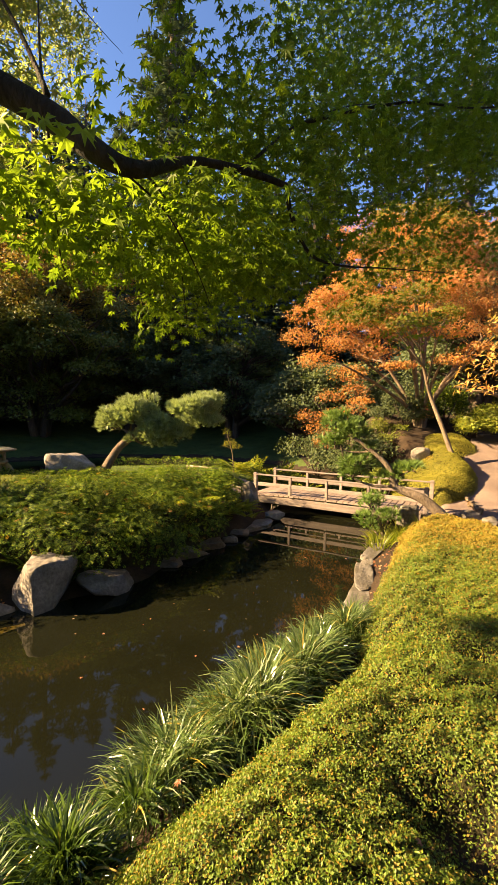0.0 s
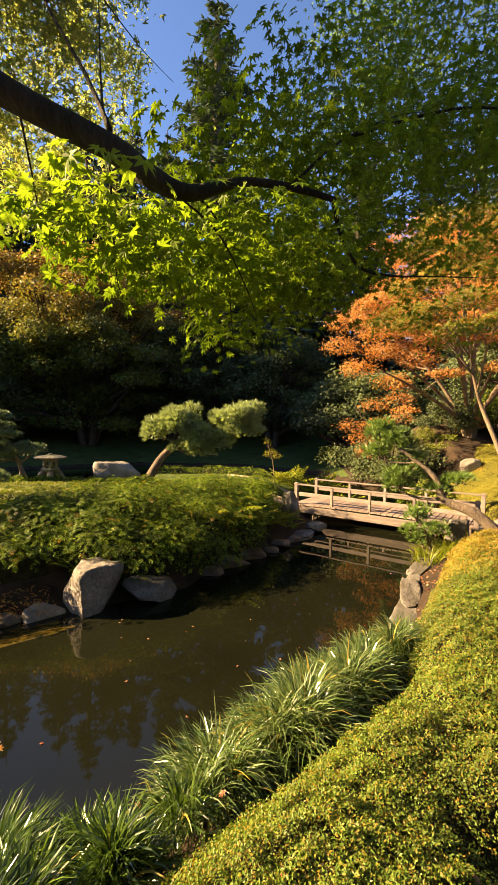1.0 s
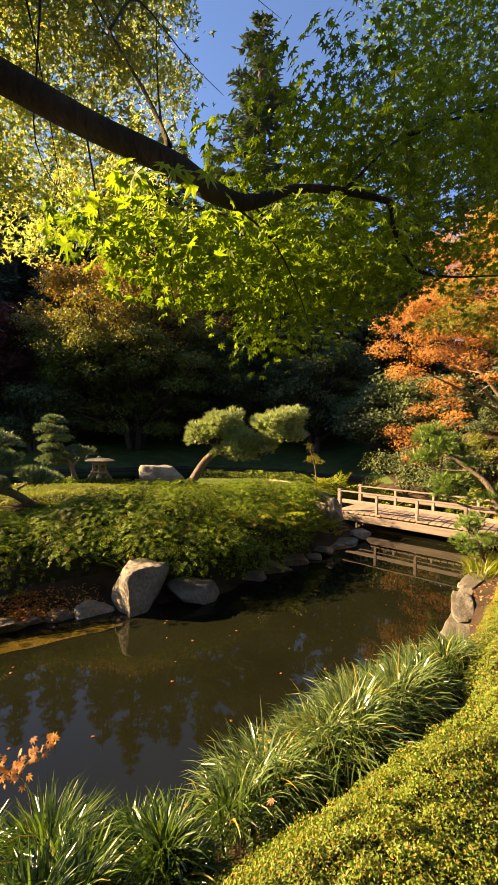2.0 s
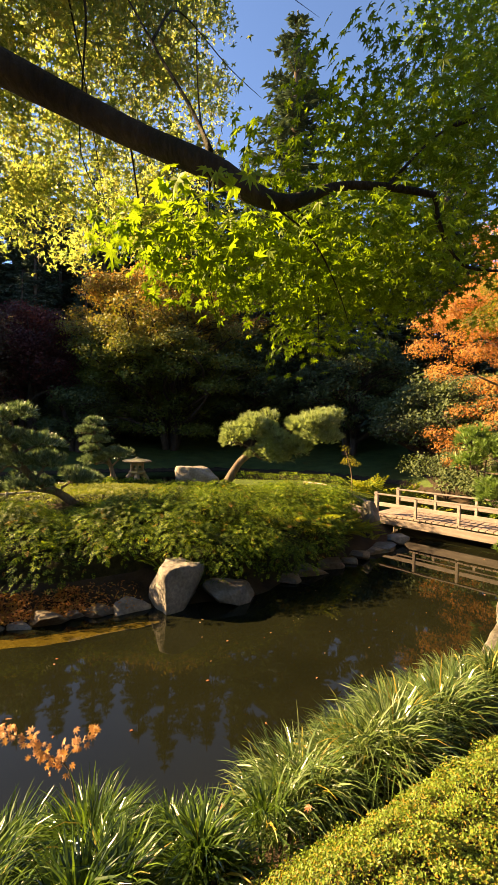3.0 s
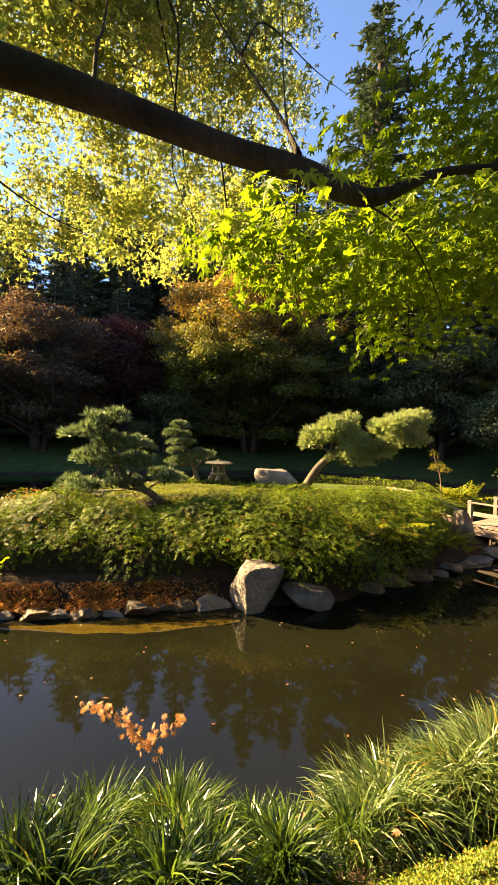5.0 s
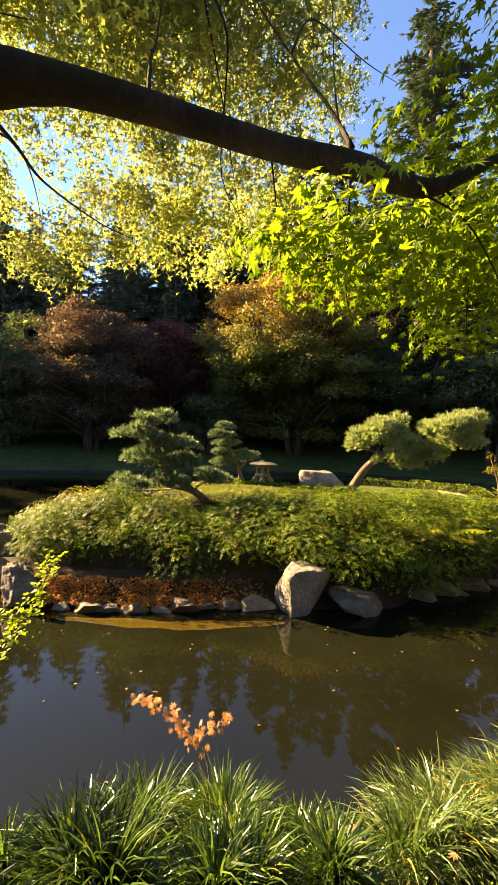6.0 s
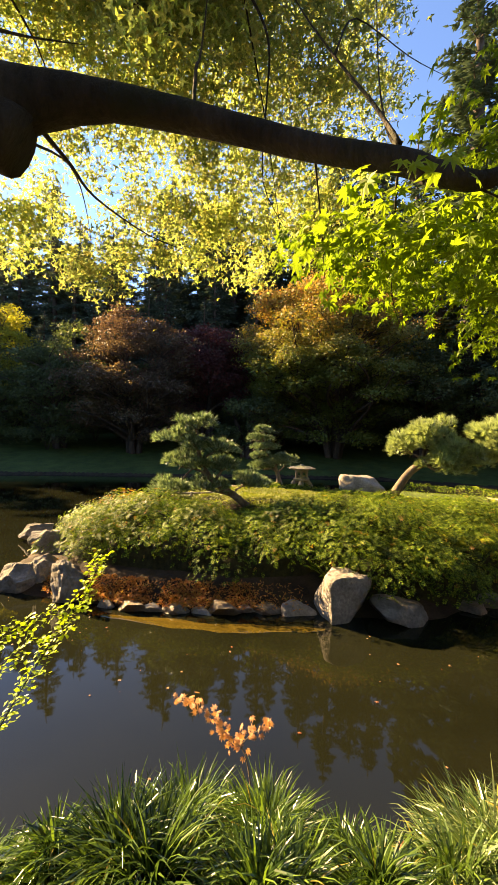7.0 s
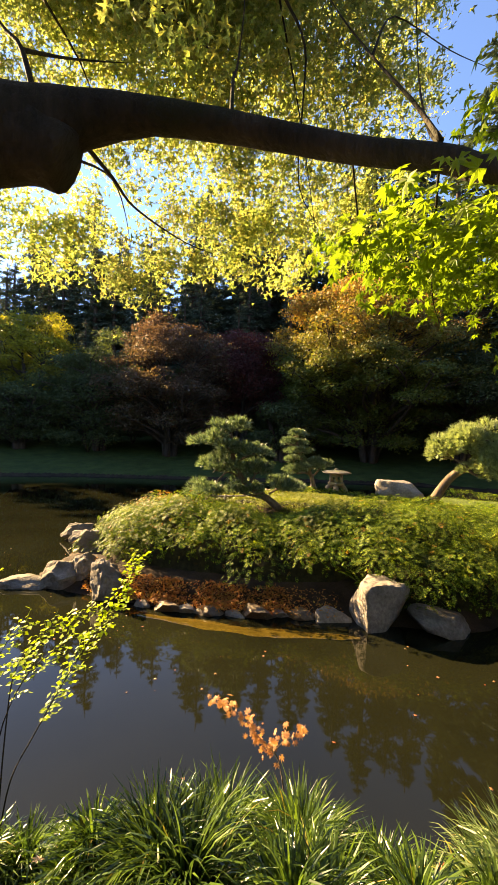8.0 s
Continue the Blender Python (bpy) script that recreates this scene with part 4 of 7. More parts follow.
def hanging_front(n):
    """Sprays that hang down over the steep front of the bank."""
    line = np.array(SHRUB[1:15])
    u = rng.uniform(0, len(line) - 1.001, n)
    k = u.astype(int)
    c = line[k] + (line[k + 1] - line[k]) * (u - k)[:, None]
    way = unit(line[k + 1] - line[k])
    fore = np.column_stack([way[:, 1], -way[:, 0]]) * -1
    c = c + fore * rng.uniform(-0.14, 0.04, n)[:, None] * np.array([1, 1])
    low = land(c[:, 0], c[:, 1]) + 0.06
    p = np.column_stack([c, low + rng.uniform(0, 1, n) ** 0.8 * 0.5 + 0.04 * wave(c[:, 0], c[:, 1], 0.5)])
    out = unit(np.column_stack([fore, np.full(n, -0.35)]) + rng.normal(size=(n, 3)) * 0.45)
    face = unit(np.column_stack([fore * 0.95, np.full(n, 0.3)]) + rng.normal(size=(n, 3)) * 0.3)
    return p, face, out


ps, face, out = (np.concatenate(q) for q in zip(nandina(360, 66), hanging_front(1100)))
sz = rng.uniform(0.055, 0.115, len(ps))
redder = (np.exp(-(((ps[:, 0] + 8.6) / 0.7) ** 2 + ((ps[:, 1] - 6.4) / 0.6) ** 2)) * 0.5 + 0.02) > rng.uniform(size=len(ps))
for mask, material, lab in ((~redder, M_SHRUB, "glossy pointed green leaves"), (redder, M_SHRUB_RED, "reddish autumn leaves")):
    v, f = scatter(T_SPRIG, ps[mask], frames_from(face[mask], out[mask]), sz[mask])
    ob = part("foliage", mesh_data("foliage", v, f, material), shrubs, lab)
    ob["kind"] = "stuff"

COVER = [(-1.0, 11.15), (-2.2, 11.1), (-3.4, 10.5), (-4.4, 9.3), (-5.3, 8.0), (-6.2, 7.2), (-7.3, 7.3), (-8.6, 7.6), (-9.3, 8.3), (-9.0, 10.2), (-7.6, 11.2), (-6.2, 12.0), (-5, 12.2), (-3.6, 12.4), (-2.2, 12.6), (-1.2, 12.1)]


def cover_top(x, y):
    d = sd_poly(COVER, x, y)
    return land(x, y) + 0.05 + 0.09 * ss(d / 0.3) + 0.02 * wave(x, y, 0.9, 0.2)


cover = thing("groundcover", (-5, 9.5, 0.7), "smooth clipped green groundcover over the top of the island", "hedge")
part("hedge_body", surface_mesh("hedge_body", COVER, cover_top, 0.12, 0.05, M_TWIG_SHADE), cover)
q = in_poly(COVER, 34000, -0.03)
nr = slope_normal(cover_top, q[:, 0], q[:, 1], 0.08)
ps = np.column_stack([q, cover_top(q[:, 0], q[:, 1])]) + nr * rng.uniform(-0.03, 0.025, len(q))[:, None]
v, f = scatter(T_OVAL, ps, frames_from(unit(nr * 0.8 + TO_SUN * 0.4 + rng.normal(size=nr.shape) * 0.5)), rng.uniform(0.035, 0.06, len(q)))
part("foliage", mesh_data("foliage", v, f, M_COVER), cover)["kind"] = "stuff"


def hedge_strip(line, width, height, leaves, label):
    line = np.asarray(line, float)
    d = unit(np.gradient(line, axis=0))
    nrm2 = np.column_stack([-d[:, 1], d[:, 0]]) * width / 2
    poly = np.concatenate([line + nrm2, (line - nrm2)[::-1]])

    def top(x, y):
        dd = np.clip(sd_poly(poly, x, y) / (width * 0.45), 0, 1)
        return land(x, y) + height * (0.35 + 0.65 * np.sqrt(dd)) + 0.05 * wave(x, y, 0.6, 1.0)
    t = thing("low_hedge", (*line[len(line) // 2], float(land(*line[len(line) // 2]))), label, "hedge")
    part("hedge_body", surface_mesh("hedge_body", poly, top, 0.1, 0.07, M_TWIG_SHADE), t)
    q = in_poly(poly, leaves, -0.04)
    nr = slope_normal(top, q[:, 0], q[:, 1], 0.06)
    ps = np.column_stack([q, top(q[:, 0], q[:, 1])]) + nr * rng.uniform(-0.08, 0.05, len(q))[:, None]
    v, f = scatter(T_OVAL, ps, frames_from(unit(nr * 0.6 + TO_SUN * 0.4 + rng.normal(size=nr.shape) * 0.7)), rng.uniform(0.05, 0.09, len(q)))
    part("foliage", mesh_data("foliage", v, f, M_SHRUB if height > 0.25 else M_COVER), t)["kind"] = "stuff"


hedge_strip([(-9.0, 10.9), (-7.6, 11.6), (-6.2, 12.15), (-5.0, 12.05), (-3.8, 12.5)], 0.7, 0.26, 8000, "low loose yellow-green hedge on top of the island")
hedge_strip([(-4.2, 13.4), (-3.0, 12.75), (-1.8, 12.2), (-0.7, 11.75)], 0.4, 0.10, 5000, "low dark green hedge beside the island path")
hedge_strip([(-6.0, 17.2), (-3.5, 18.0), (-0.8, 17.6)], 0.9, 0.45, 4000, "dark low shrubs behind the island lawn")


# ---- blades: lilyturf, lawn, ferns ----
def blades(base, heading, length, width, lean, droop, seg=5):
    """Arching blades. base (n, 3); heading: angle; lean: start tilt from upright; droop: how far the tip bows (radians)."""
    n = len(base)
    s = np.linspace(0, 1, seg + 1)
    ang = lean[:, None] + droop[:, None] * s[None] ** 1.5
    ds = length[:, None] / seg
    hor = np.concatenate([np.zeros((n, 1)), np.cumsum(np.sin(ang[:, :-1]) * ds, 1)], 1)
    ver = np.concatenate([np.zeros((n, 1)), np.cumsum(np.cos(ang[:, :-1]) * ds, 1)], 1)
    c, sn = np.cos(heading)[:, None], np.sin(heading)[:, None]
    mid = np.stack([base[:, 0:1] + hor * c, base[:, 1:2] + hor * sn, base[:, 2:3] + ver], -1)
    w = width[:, None] * np.array([0.7, 1.0, 0.95, 0.75, 0.45, 0.04])[None] if seg == 5 else width[:, None] * np.linspace(1, 0.05, seg + 1)[None]
    roll = rng.normal(0, 0.45, (n, 1))
    side = np.stack([-sn * np.cos(roll), c * np.cos(roll), np.sin(roll) + 0 * c], -1)
    a, b = mid - side * w[..., None] / 2, mid + side * w[..., None] / 2
    v = np.stack([a, b], 2).reshape(n, -1, 3)
    k = np.arange(seg) * 2
    f = np.stack([k, k + 1, k + 3, k + 2], -1)[None] + (np.arange(n) * 2 * (seg + 1))[:, None, None]
    return v.reshape(-1, 3), f.reshape(-1, 4)


def grass_clump(at, n, spread, length, width, material, name, label, category, group="", lean=(0.15, 1.05), droop=(0.8, 2.1), dry=0.0, seg=5, tussock=0.0):
    t = thing(name, at, label, category, group)
    a = rng.uniform(0, 2 * np.pi, n)
    rr = spread * rng.uniform(0, 1, n) ** 0.75
    x, y = at[0] + rr * np.cos(a), at[1] + rr * np.sin(a)
    head = np.arctan2(y - at[1], x - at[0]) + rng.normal(0, 0.5, n)
    base = np.column_stack([x, y, np.maximum(land(x, y), -0.05) + tussock * (1 - (rr / spread) ** 2)])
    l = rng.uniform(*length, n)
    ln = rng.uniform(*lean, n) * (0.45 + 0.55 * rr / spread)
    dr = rng.uniform(*droop, n)
    isdry = rng.uniform(size=n) < dry
    for mask, m, nm in ((~isdry, material, "foliage"), (isdry, M_LILY_DRY, "dry_foliage")):
        if mask.any():
            v, f = blades(base[mask], head[mask], l[mask], rng.uniform(*width, int(mask.sum())), ln[mask], dr[mask], seg)
            part(nm, mesh_data(nm, v, f, m), t)["kind"] = "stuff"
    return t


LILY = [(-3.1, 0.15, 0.35, 330), (-2.75, 0.6, 0.35, 380), (-2.45, 1.02, 0.34, 420), (-2.05, 1.15, 0.36, 460), (-2.1, 1.5, 0.33, 460), (-1.72, 1.72, 0.34, 520), (-1.5, 1.35, 0.34, 480), (-1.38, 1.98, 0.3, 480), (-1.1, 1.7, 0.28, 400),
        (-0.96, 2.08, 0.2, 120), (-0.66, 2.36, 0.22, 200), (-0.55, 2.6, 0.32, 560), (-0.28, 2.75, 0.3, 460), (-0.22, 3.1, 0.36, 620), (0.08, 3.1, 0.3, 460), (0.1, 3.5, 0.36, 620), (0.36, 3.45, 0.28, 420), (0.45, 3.9, 0.34, 560),
        (0.72, 3.85, 0.25, 340), (0.72, 4.2, 0.26, 380)]
for x, y, s, n in LILY:
    # right-hand clumps take the sunlit blade colour, left-hand ones the shaded
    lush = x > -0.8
    for dx, dy in ((0.0, 0.0), (0.17, 0.09), (-0.13, 0.15)) if lush else ((-0.08, -0.03), (0.22, 0.16)):
        cx_, cy_ = x + dx + rng.uniform(-0.05, 0.05), y + dy + rng.uniform(-0.05, 0.05)
        grow = rng.uniform(0.82, 1.15)
        if lush:
            tall = float(np.interp(y, [2.3, 2.6, 3.2, 4.2], [0.8, 1.12, 1.0, 0.74])) * grow
            grass_clump((cx_, cy_, float(land(cx_, cy_))), int(n * 1.1), 0.18, (0.18 * tall, 0.43 * tall), (0.008, 0.0135), M_LILY_LIT, "lilyturf_clump", "arching clump of lilyturf on the pond bank, sunlit tone in its blades", "grass",
                        "lilyturf along the pond bank", lean=(0.05, 1.2), droop=(1.0, 2.5), tussock=0.20, dry=0.08 if (abs(x - 0.08) < 0.1 and abs(y - 3.1) < 0.1) else 0.03)
        else:
            tall = (0.92 + 0.72 * math.exp(-((cx_ + 1.6) ** 2 + (cy_ - 1.66) ** 2) / 0.17)) * grow
            grass_clump((cx_, cy_, float(land(cx_, cy_))), int(n * 1.4), 0.17, (0.15 * tall, 0.325 * tall), (0.009, 0.0155), M_LILY_SHADED, "lilyturf_clump", "arching clump of lilyturf on the pond bank, shaded tone in its blades", "grass",
                        "lilyturf along the pond bank", lean=(0.05, 1.15), droop=(0.8, 2.5), tussock=0.23, dry=0.012)


def frond_clump(at, n, length, material, label, group):
    t = thing("fern", at, label, "fern", group)
    a = rng.uniform(0, 2 * np.pi, n)
    up = rng.uniform(0.35, 1.3, n)
    y = unit(np.column_stack([np.cos(a), np.sin(a), up]))
    z = unit(np.column_stack([-np.cos(a) * up, -np.sin(a) * up, np.ones(n)]) + rng.normal(size=(n, 3)) * 0.2)
    v, f = scatter(T_FROND, np.tile(at, (n, 1)) + rng.normal(size=(n, 3)) * (0.05, 0.05, 0.01), frames_from(z, y), rng.uniform(*length, n))
    part("frond", mesh_data("frond", v, f, material), t)["kind"] = "stuff"


LAWN = [(-5.4, 14.4), (-3.9, 14.2), (-2.4, 13.7), (-1.2, 13.5), (0.2, 13.2), (1.0, 13.4), (1.2, 15), (0.2, 17), (-2.4, 17.7), (-5, 17), (-5.5, 16)]
q = in_poly(LAWN, 9000)
base = np.column_stack([q, land(q[:, 0], q[:, 1])])
v, f = blades(base, rng.uniform(0, 6.28, len(q)), rng.uniform(0.05, 0.09, len(q)), rng.uniform(0.012, 0.02, len(q)), rng.uniform(0, 0.5, len(q)), rng.uniform(0.2, 1.0, len(q)), 2)
lawn = tagged(new("lawn", mesh_data("lawn", v, f, M_GRASS)), "short sunlit green lawn behind the island path", "grass", kind="stuff")
lm = surface_mesh("lawn_turf", LAWN, lambda x, y: land(x, y) + 0.03, 0.2, 0.0, M_LAWN)
tagged(new("lawn_turf", lm), "sunlit green turf on the island", "grass", kind="structure")

for x, y, n in ((0.55, 14.6, 26), (0.95, 14.2, 28), (1.25, 13.7, 26), (0.15, 15.0, 24), (1.6, 13.3, 20), (-0.3, 15.4, 20), (0.75, 13.9, 22), (1.1, 14.6, 22)):
    frond_clump((x, y, float(land(x, y))), n, (0.5, 1.05), M_FERN, "tall yellow-green fern clump behind the bridge", "ferns behind the bridge")
for x, y, n, l in ((-1.05, 8.35, 16, 0.6), (-0.75, 8.75, 16, 0.6), (-0.42, 9.25, 18, 0.6), (-1.55, 7.6, 14, 0.55), (-0.5, 10.1, 18, 0.55), (-2.0, 6.9, 12, 0.5), (-1.3, 8.1, 12, 0.7), (-2.4, 6.6, 10, 0.5), (-0.9, 9.2, 16, 0.7),
                   (-1.9, 7.4, 12, 0.65), (-0.2, 9.9, 14, 0.5), (0.0, 9.7, 12, 0.45)):
    frond_clump((x, y, float(shrub_top(x, y)) - 0.12), n, (l * 0.6, l), M_FERN, "arching fern at the shaded end of the shrub bank", "ferns on the island")
for x, y, n, l in ((-3.2, 5.85, 9, 0.42), (-4.6, 5.2, 9, 0.4), (-5.6, 4.7, 8, 0.4), (-2.9, 6.2, 9, 0.45), (-3.9, 6.0, 8, 0.4), (-6.4, 4.4, 8, 0.4)):
    frond_clump((x, y, float(shrub_top(x, y)) - 0.1), n, (l * 0.6, l), M_SHRUB, "leafy frond standing out of the shrub bank", "fronds in the shrub bank")
for x, y, n in ((2.65, 8.35, 130), (2.9, 8.2, 110), (3.15, 8.5, 110), (2.45, 7.9, 70), (3.45, 8.35, 90)):
    grass_clump((x, y, float(land(x, y))), n, 0.26, (0.25, 0.5), (0.012, 0.03), M_FERN, "fern_clump", "yellow-green fern clump among the bank stones", "fern", "ferns on the near bank", (0.1, 0.9), (0.5, 1.7))
def litter_mat(at, n, spread):
    """A low mat of dead fronds, moss and fallen leaves."""
    t = thing("rusty_fern", at, "low rust-brown dead fern and moss on the island shore", "fern", "rusty ferns on the island shore")
    a, rr = rng.uniform(0, 2 * np.pi, n), spread * np.sqrt(rng.uniform(0, 1, n))
    x, y = at[0] + rr * np.cos(a), at[1] + rr * np.sin(a)
    z = np.maximum(land(x, y), 0.06) + 0.10 * (1 - (rr / spread) ** 2) * rng.uniform(0.2, 1.2, n) + 0.015
    v, f = scatter(T_SLIM, np.column_stack([x, y, z]), frames_from(unit(rng.normal(size=(n, 3)) * 0.5 + (0, 0, 0.9))), np.column_stack([rng.uniform(0.04, 0.08, n)] + [rng.uniform(0.025, 0.065, n)] * 2))
    part("foliage", mesh_data("foliage", v, f, M_RUST), t)["kind"] = "stuff"


for k, (x, y, a) in enumerate(along([(-3.3, 5.36), (-4.3, 4.58), (-5.1, 4.02), (-6.0, 3.55), (-6.5, 3.4), (-7.0, 3.5)], 0.24, 0.3, r_stone)):
    litter_mat((x, y + 0.03, float(land(x, y + 0.03))), int(90 + 560 * ss(0.5 + 1.2 * wave(x, y, 0.7, 0.7))), 0.23)


# ---- pines ----
def tuft_pad(centre, radii, n, size, up=0.55):
    """Needle tufts over a flattened cushion, pointing out and up."""
    k = 13
    sub = ball(k) * rng.uniform(0.45, 0.86, (k, 1))
    sub[:, 2] = np.abs(sub[:, 2]) * 0.9 - 0.22
    which = rng.integers(0, k, n)
    d = ball(n)
    d[:, 2] = np.where(d[:, 2] < -0.4, -d[:, 2] * 0.5, d[:, 2])
    d = unit(d)
    p = np.asarray(centre) + (sub[which] + d * (rng.uniform(0.26, 0.46, k)[which] * rng.uniform(0.55, 1.05, n) ** 0.5)[:, None]) * np.asarray(radii)
    return p, unit(d + sub[which] * 0.5 + (0, 0, up) + TO_SUN * 0.25 + rng.normal(size=(n, 3)) * 0.3), rng.uniform(0.75, 1.25, n) * size


def pine(name, at, trunk, radii, pads, material, size, density, label, bark=None, stakes=()):
    """pads: (x, y, z, rx, rz); a branch runs to each from the nearest trunk point."""
    t = thing(name, at, label, "tree")
    pieces = [tube(trunk, radii, 9, 0.04)]
    tr = np.asarray(trunk, float)
    for px, py, pz, rx, rz in pads:
        target = np.array([px, py, pz - rz * 0.35])
        k = int(np.argmin(np.linalg.norm(tr - target, axis=1) + 0.4 * (tr[:, 2] > target[2])))
        mid = (tr[k] + target) / 2 + rng.normal(size=3) * 0.05
        pieces.append(tube([tr[k], mid, target], [radii[min(k, len(radii) - 1)] * 0.5, radii[min(k, len(radii) - 1)] * 0.38, 0.015], 6, 0.03))
        for _ in range(4):
            tip = np.array([px, py, pz]) + unit(rng.normal(size=3)) * (rx * 0.7, rx * 0.7, rz * 0.6)
            pieces.append(tube([target, (target + tip) / 2 + (0, 0, 0.04), tip], [0.018, 0.014, 0.006], 5))
    v, f = join(pieces)
    part("trunk", mesh_data("trunk", v, f, bark or M_BARK_PINE, True), t)
    for px, py, pz, rx, rz in pads:
        n = int(0.62 * density * rx * (rx + rz))
        ps, nr, sz = tuft_pad((px, py, pz), (rx * 1.14, rx * 1.1, rz * 1.4), int(n * 1.25), size)
        v, f = scatter(T_TUFT, ps, frames_from(nr), sz)
        ob = part("needle_pad", mesh_data("needle_pad", v, f, material), t)
        ob["kind"] = "stuff"
    for a, b in stakes:
        part("stake", mesh_data("stake", *tube([a, b], [0.03, 0.03], 6), M_WOOD, True), t)
    return t


pine("cloud_pine", (-5.79, 7.39, float(land(-5.79, 7.39))),
     [(-5.70, 7.46, 0.66), (-5.85, 7.36, 0.90), (-6.09, 7.15, 1.17), (-6.43, 6.86, 1.47), (-6.66, 6.64, 1.90), (-6.70, 6.61, 2.33), (-6.74, 6.56, 2.66)], [0.12, 0.09, 0.08, 0.07, 0.06, 0.045, 0.03],
     [(-6.74, 6.56, 2.71, 0.38, 0.19), (-6.98, 6.32, 2.42, 0.40, 0.17), (-6.44, 6.86, 2.20, 0.48, 0.16), (-6.92, 6.40, 1.86, 0.48, 0.24), (-6.32, 6.97, 1.80, 0.48, 0.22), (-7.08, 6.25, 1.32, 0.44, 0.20),
      (-6.52, 6.72, 1.36, 0.48, 0.19), (-5.95, 7.27, 1.46, 0.46, 0.20), (-6.62, 6.4, 2.31, 0.26, 0.13)],
     M_PINE, 0.135, 1900, "cloud-pruned dark green pine with a leaning trunk on the island")
pine("cloud_pine", (-8.0, 11.95, float(land(-8.0, 11.95))), [(-8.0, 11.95, 0.3), (-8.11, 11.88, 1.26), (-8.39, 11.69, 1.82), (-8.57, 11.55, 2.55)], [0.09, 0.07, 0.05, 0.03],
     [(-8.56, 11.56, 2.66, 0.32, 0.17), (-8.66, 11.50, 2.38, 0.38, 0.17), (-8.46, 11.60, 2.10, 0.40, 0.18), (-8.62, 11.52, 1.82, 0.36, 0.18), (-8.16, 11.83, 1.60, 0.46, 0.32), (-8.5, 11.62, 1.42, 0.42, 0.24), (-7.85, 12.0, 1.72, 0.36, 0.28)],
     M_PINE, 0.10, 3400, "small cloud-pruned pine propped by wooden stakes beside the lantern",
     stakes=[((-8.22, 12.0, 0.3), (-8.1, 11.9, 1.25)), ((-7.8, 12.1, 0.3), (-8.08, 11.9, 1.2))])
pine("leaning_pine", (-4.56, 13.05, float(land(-4.56, 13.05))),
     [(-4.78, 13.0, 0.25), (-4.20, 13.17, 1.35), (-3.71, 13.31, 1.80), (-2.93, 13.49, 2.16), (-1.87, 13.67, 2.44)], [0.17, 0.125, 0.11, 0.09, 0.05],
     [(-4.05, 13.22, 2.24, 0.64, 0.52), (-3.50, 13.36, 2.74, 0.62, 0.46), (-1.69, 13.69, 2.80, 0.78, 0.50), (-1.60, 13.69, 2.3, 0.72, 0.45), (-2.70, 13.45, 2.12, 0.66, 0.44),
      (-3.20, 13.35, 1.8, 0.62, 0.46), (-2.25, 13.5, 1.9, 0.55, 0.4), (-2.15, 13.75, 2.66, 0.5, 0.3), (-3.7, 13.2, 2.4, 0.5, 0.35), (-2.85, 13.3, 1.62, 0.4, 0.25)],
     M_PINE_PALE, 0.17, 1900, "pale green pine with a slanting trunk and rounded pads")
pine("bank_pine", (3.78, 8.14, float(land(3.78, 8.14))),
     [(3.92, 8.05, 0.35), (3.72, 8.18, 0.66), (3.40, 8.32, 0.93), (2.95, 8.50, 1.12), (2.83, 8.55, 1.49), (2.51, 8.66, 1.82), (2.06, 8.79, 2.16)], [0.13, 0.11, 0.095, 0.075, 0.06, 0.045, 0.03],
     [(1.93, 8.98, 2.28, 0.40, 0.34), (1.80, 9.0, 1.96, 0.26, 0.26), (2.20, 8.92, 2.12, 0.28, 0.2), (2.22, 8.86, 1.58, 0.34, 0.26), (2.16, 8.9, 1.30, 0.26, 0.22), (3.18, 8.52, 1.46, 0.32, 0.14), (2.88, 8.64, 1.28, 0.28, 0.12), (2.40, 8.84, 1.90, 0.20, 0.10)],
     M_PINE_BRIGHT, 0.13, 1900, "contorted green pine leaning over the bank beside the bridge")
pine("dwarf_pine", (2.5, 8.3, float(land(2.62, 8.2))), [(2.66, 8.22, 0.05), (2.58, 8.28, 0.4), (2.45, 8.36, 0.75)], [0.05, 0.035, 0.02],
     [(2.42, 8.4, 0.78, 0.24, 0.26), (2.40, 8.42, 0.42, 0.24, 0.28), (2.72, 8.2, 0.55, 0.22, 0.2)], M_PINE_BRIGHT, 0.095, 2600, "low bright green dwarf pine overhanging the pond edge")


# ---- broadleaf trees ----
def pad_leaves(centre, radii, n, tilt=0.5):
    """Leaves in the outer part of a flattened cushion, mostly facing up and out, thinning at its rim."""
    d = ball(n)
    d[:, 2] = np.abs(d[:, 2]) * np.where(rng.uniform(size=n) < 0.72, 1, -0.6)
    lump = 1 + 0.22 * np.sin(4.1 * d[:, 0] + 2.3 * centre[0]) * np.cos(3.7 * d[:, 1] + centre[1]) + 0.16 * rng.normal(size=n)
    p = np.asarray(centre) + d * np.asarray(radii) * (lump * rng.uniform(0.35, 1.0, n) ** 0.5)[:, None]
    nr = unit(d * (0.5, 0.5, 0.4) + (0, 0, 0.4) + TO_SUN * 0.35 + rng.normal(size=(n, 3)) * tilt)
    return p, nr


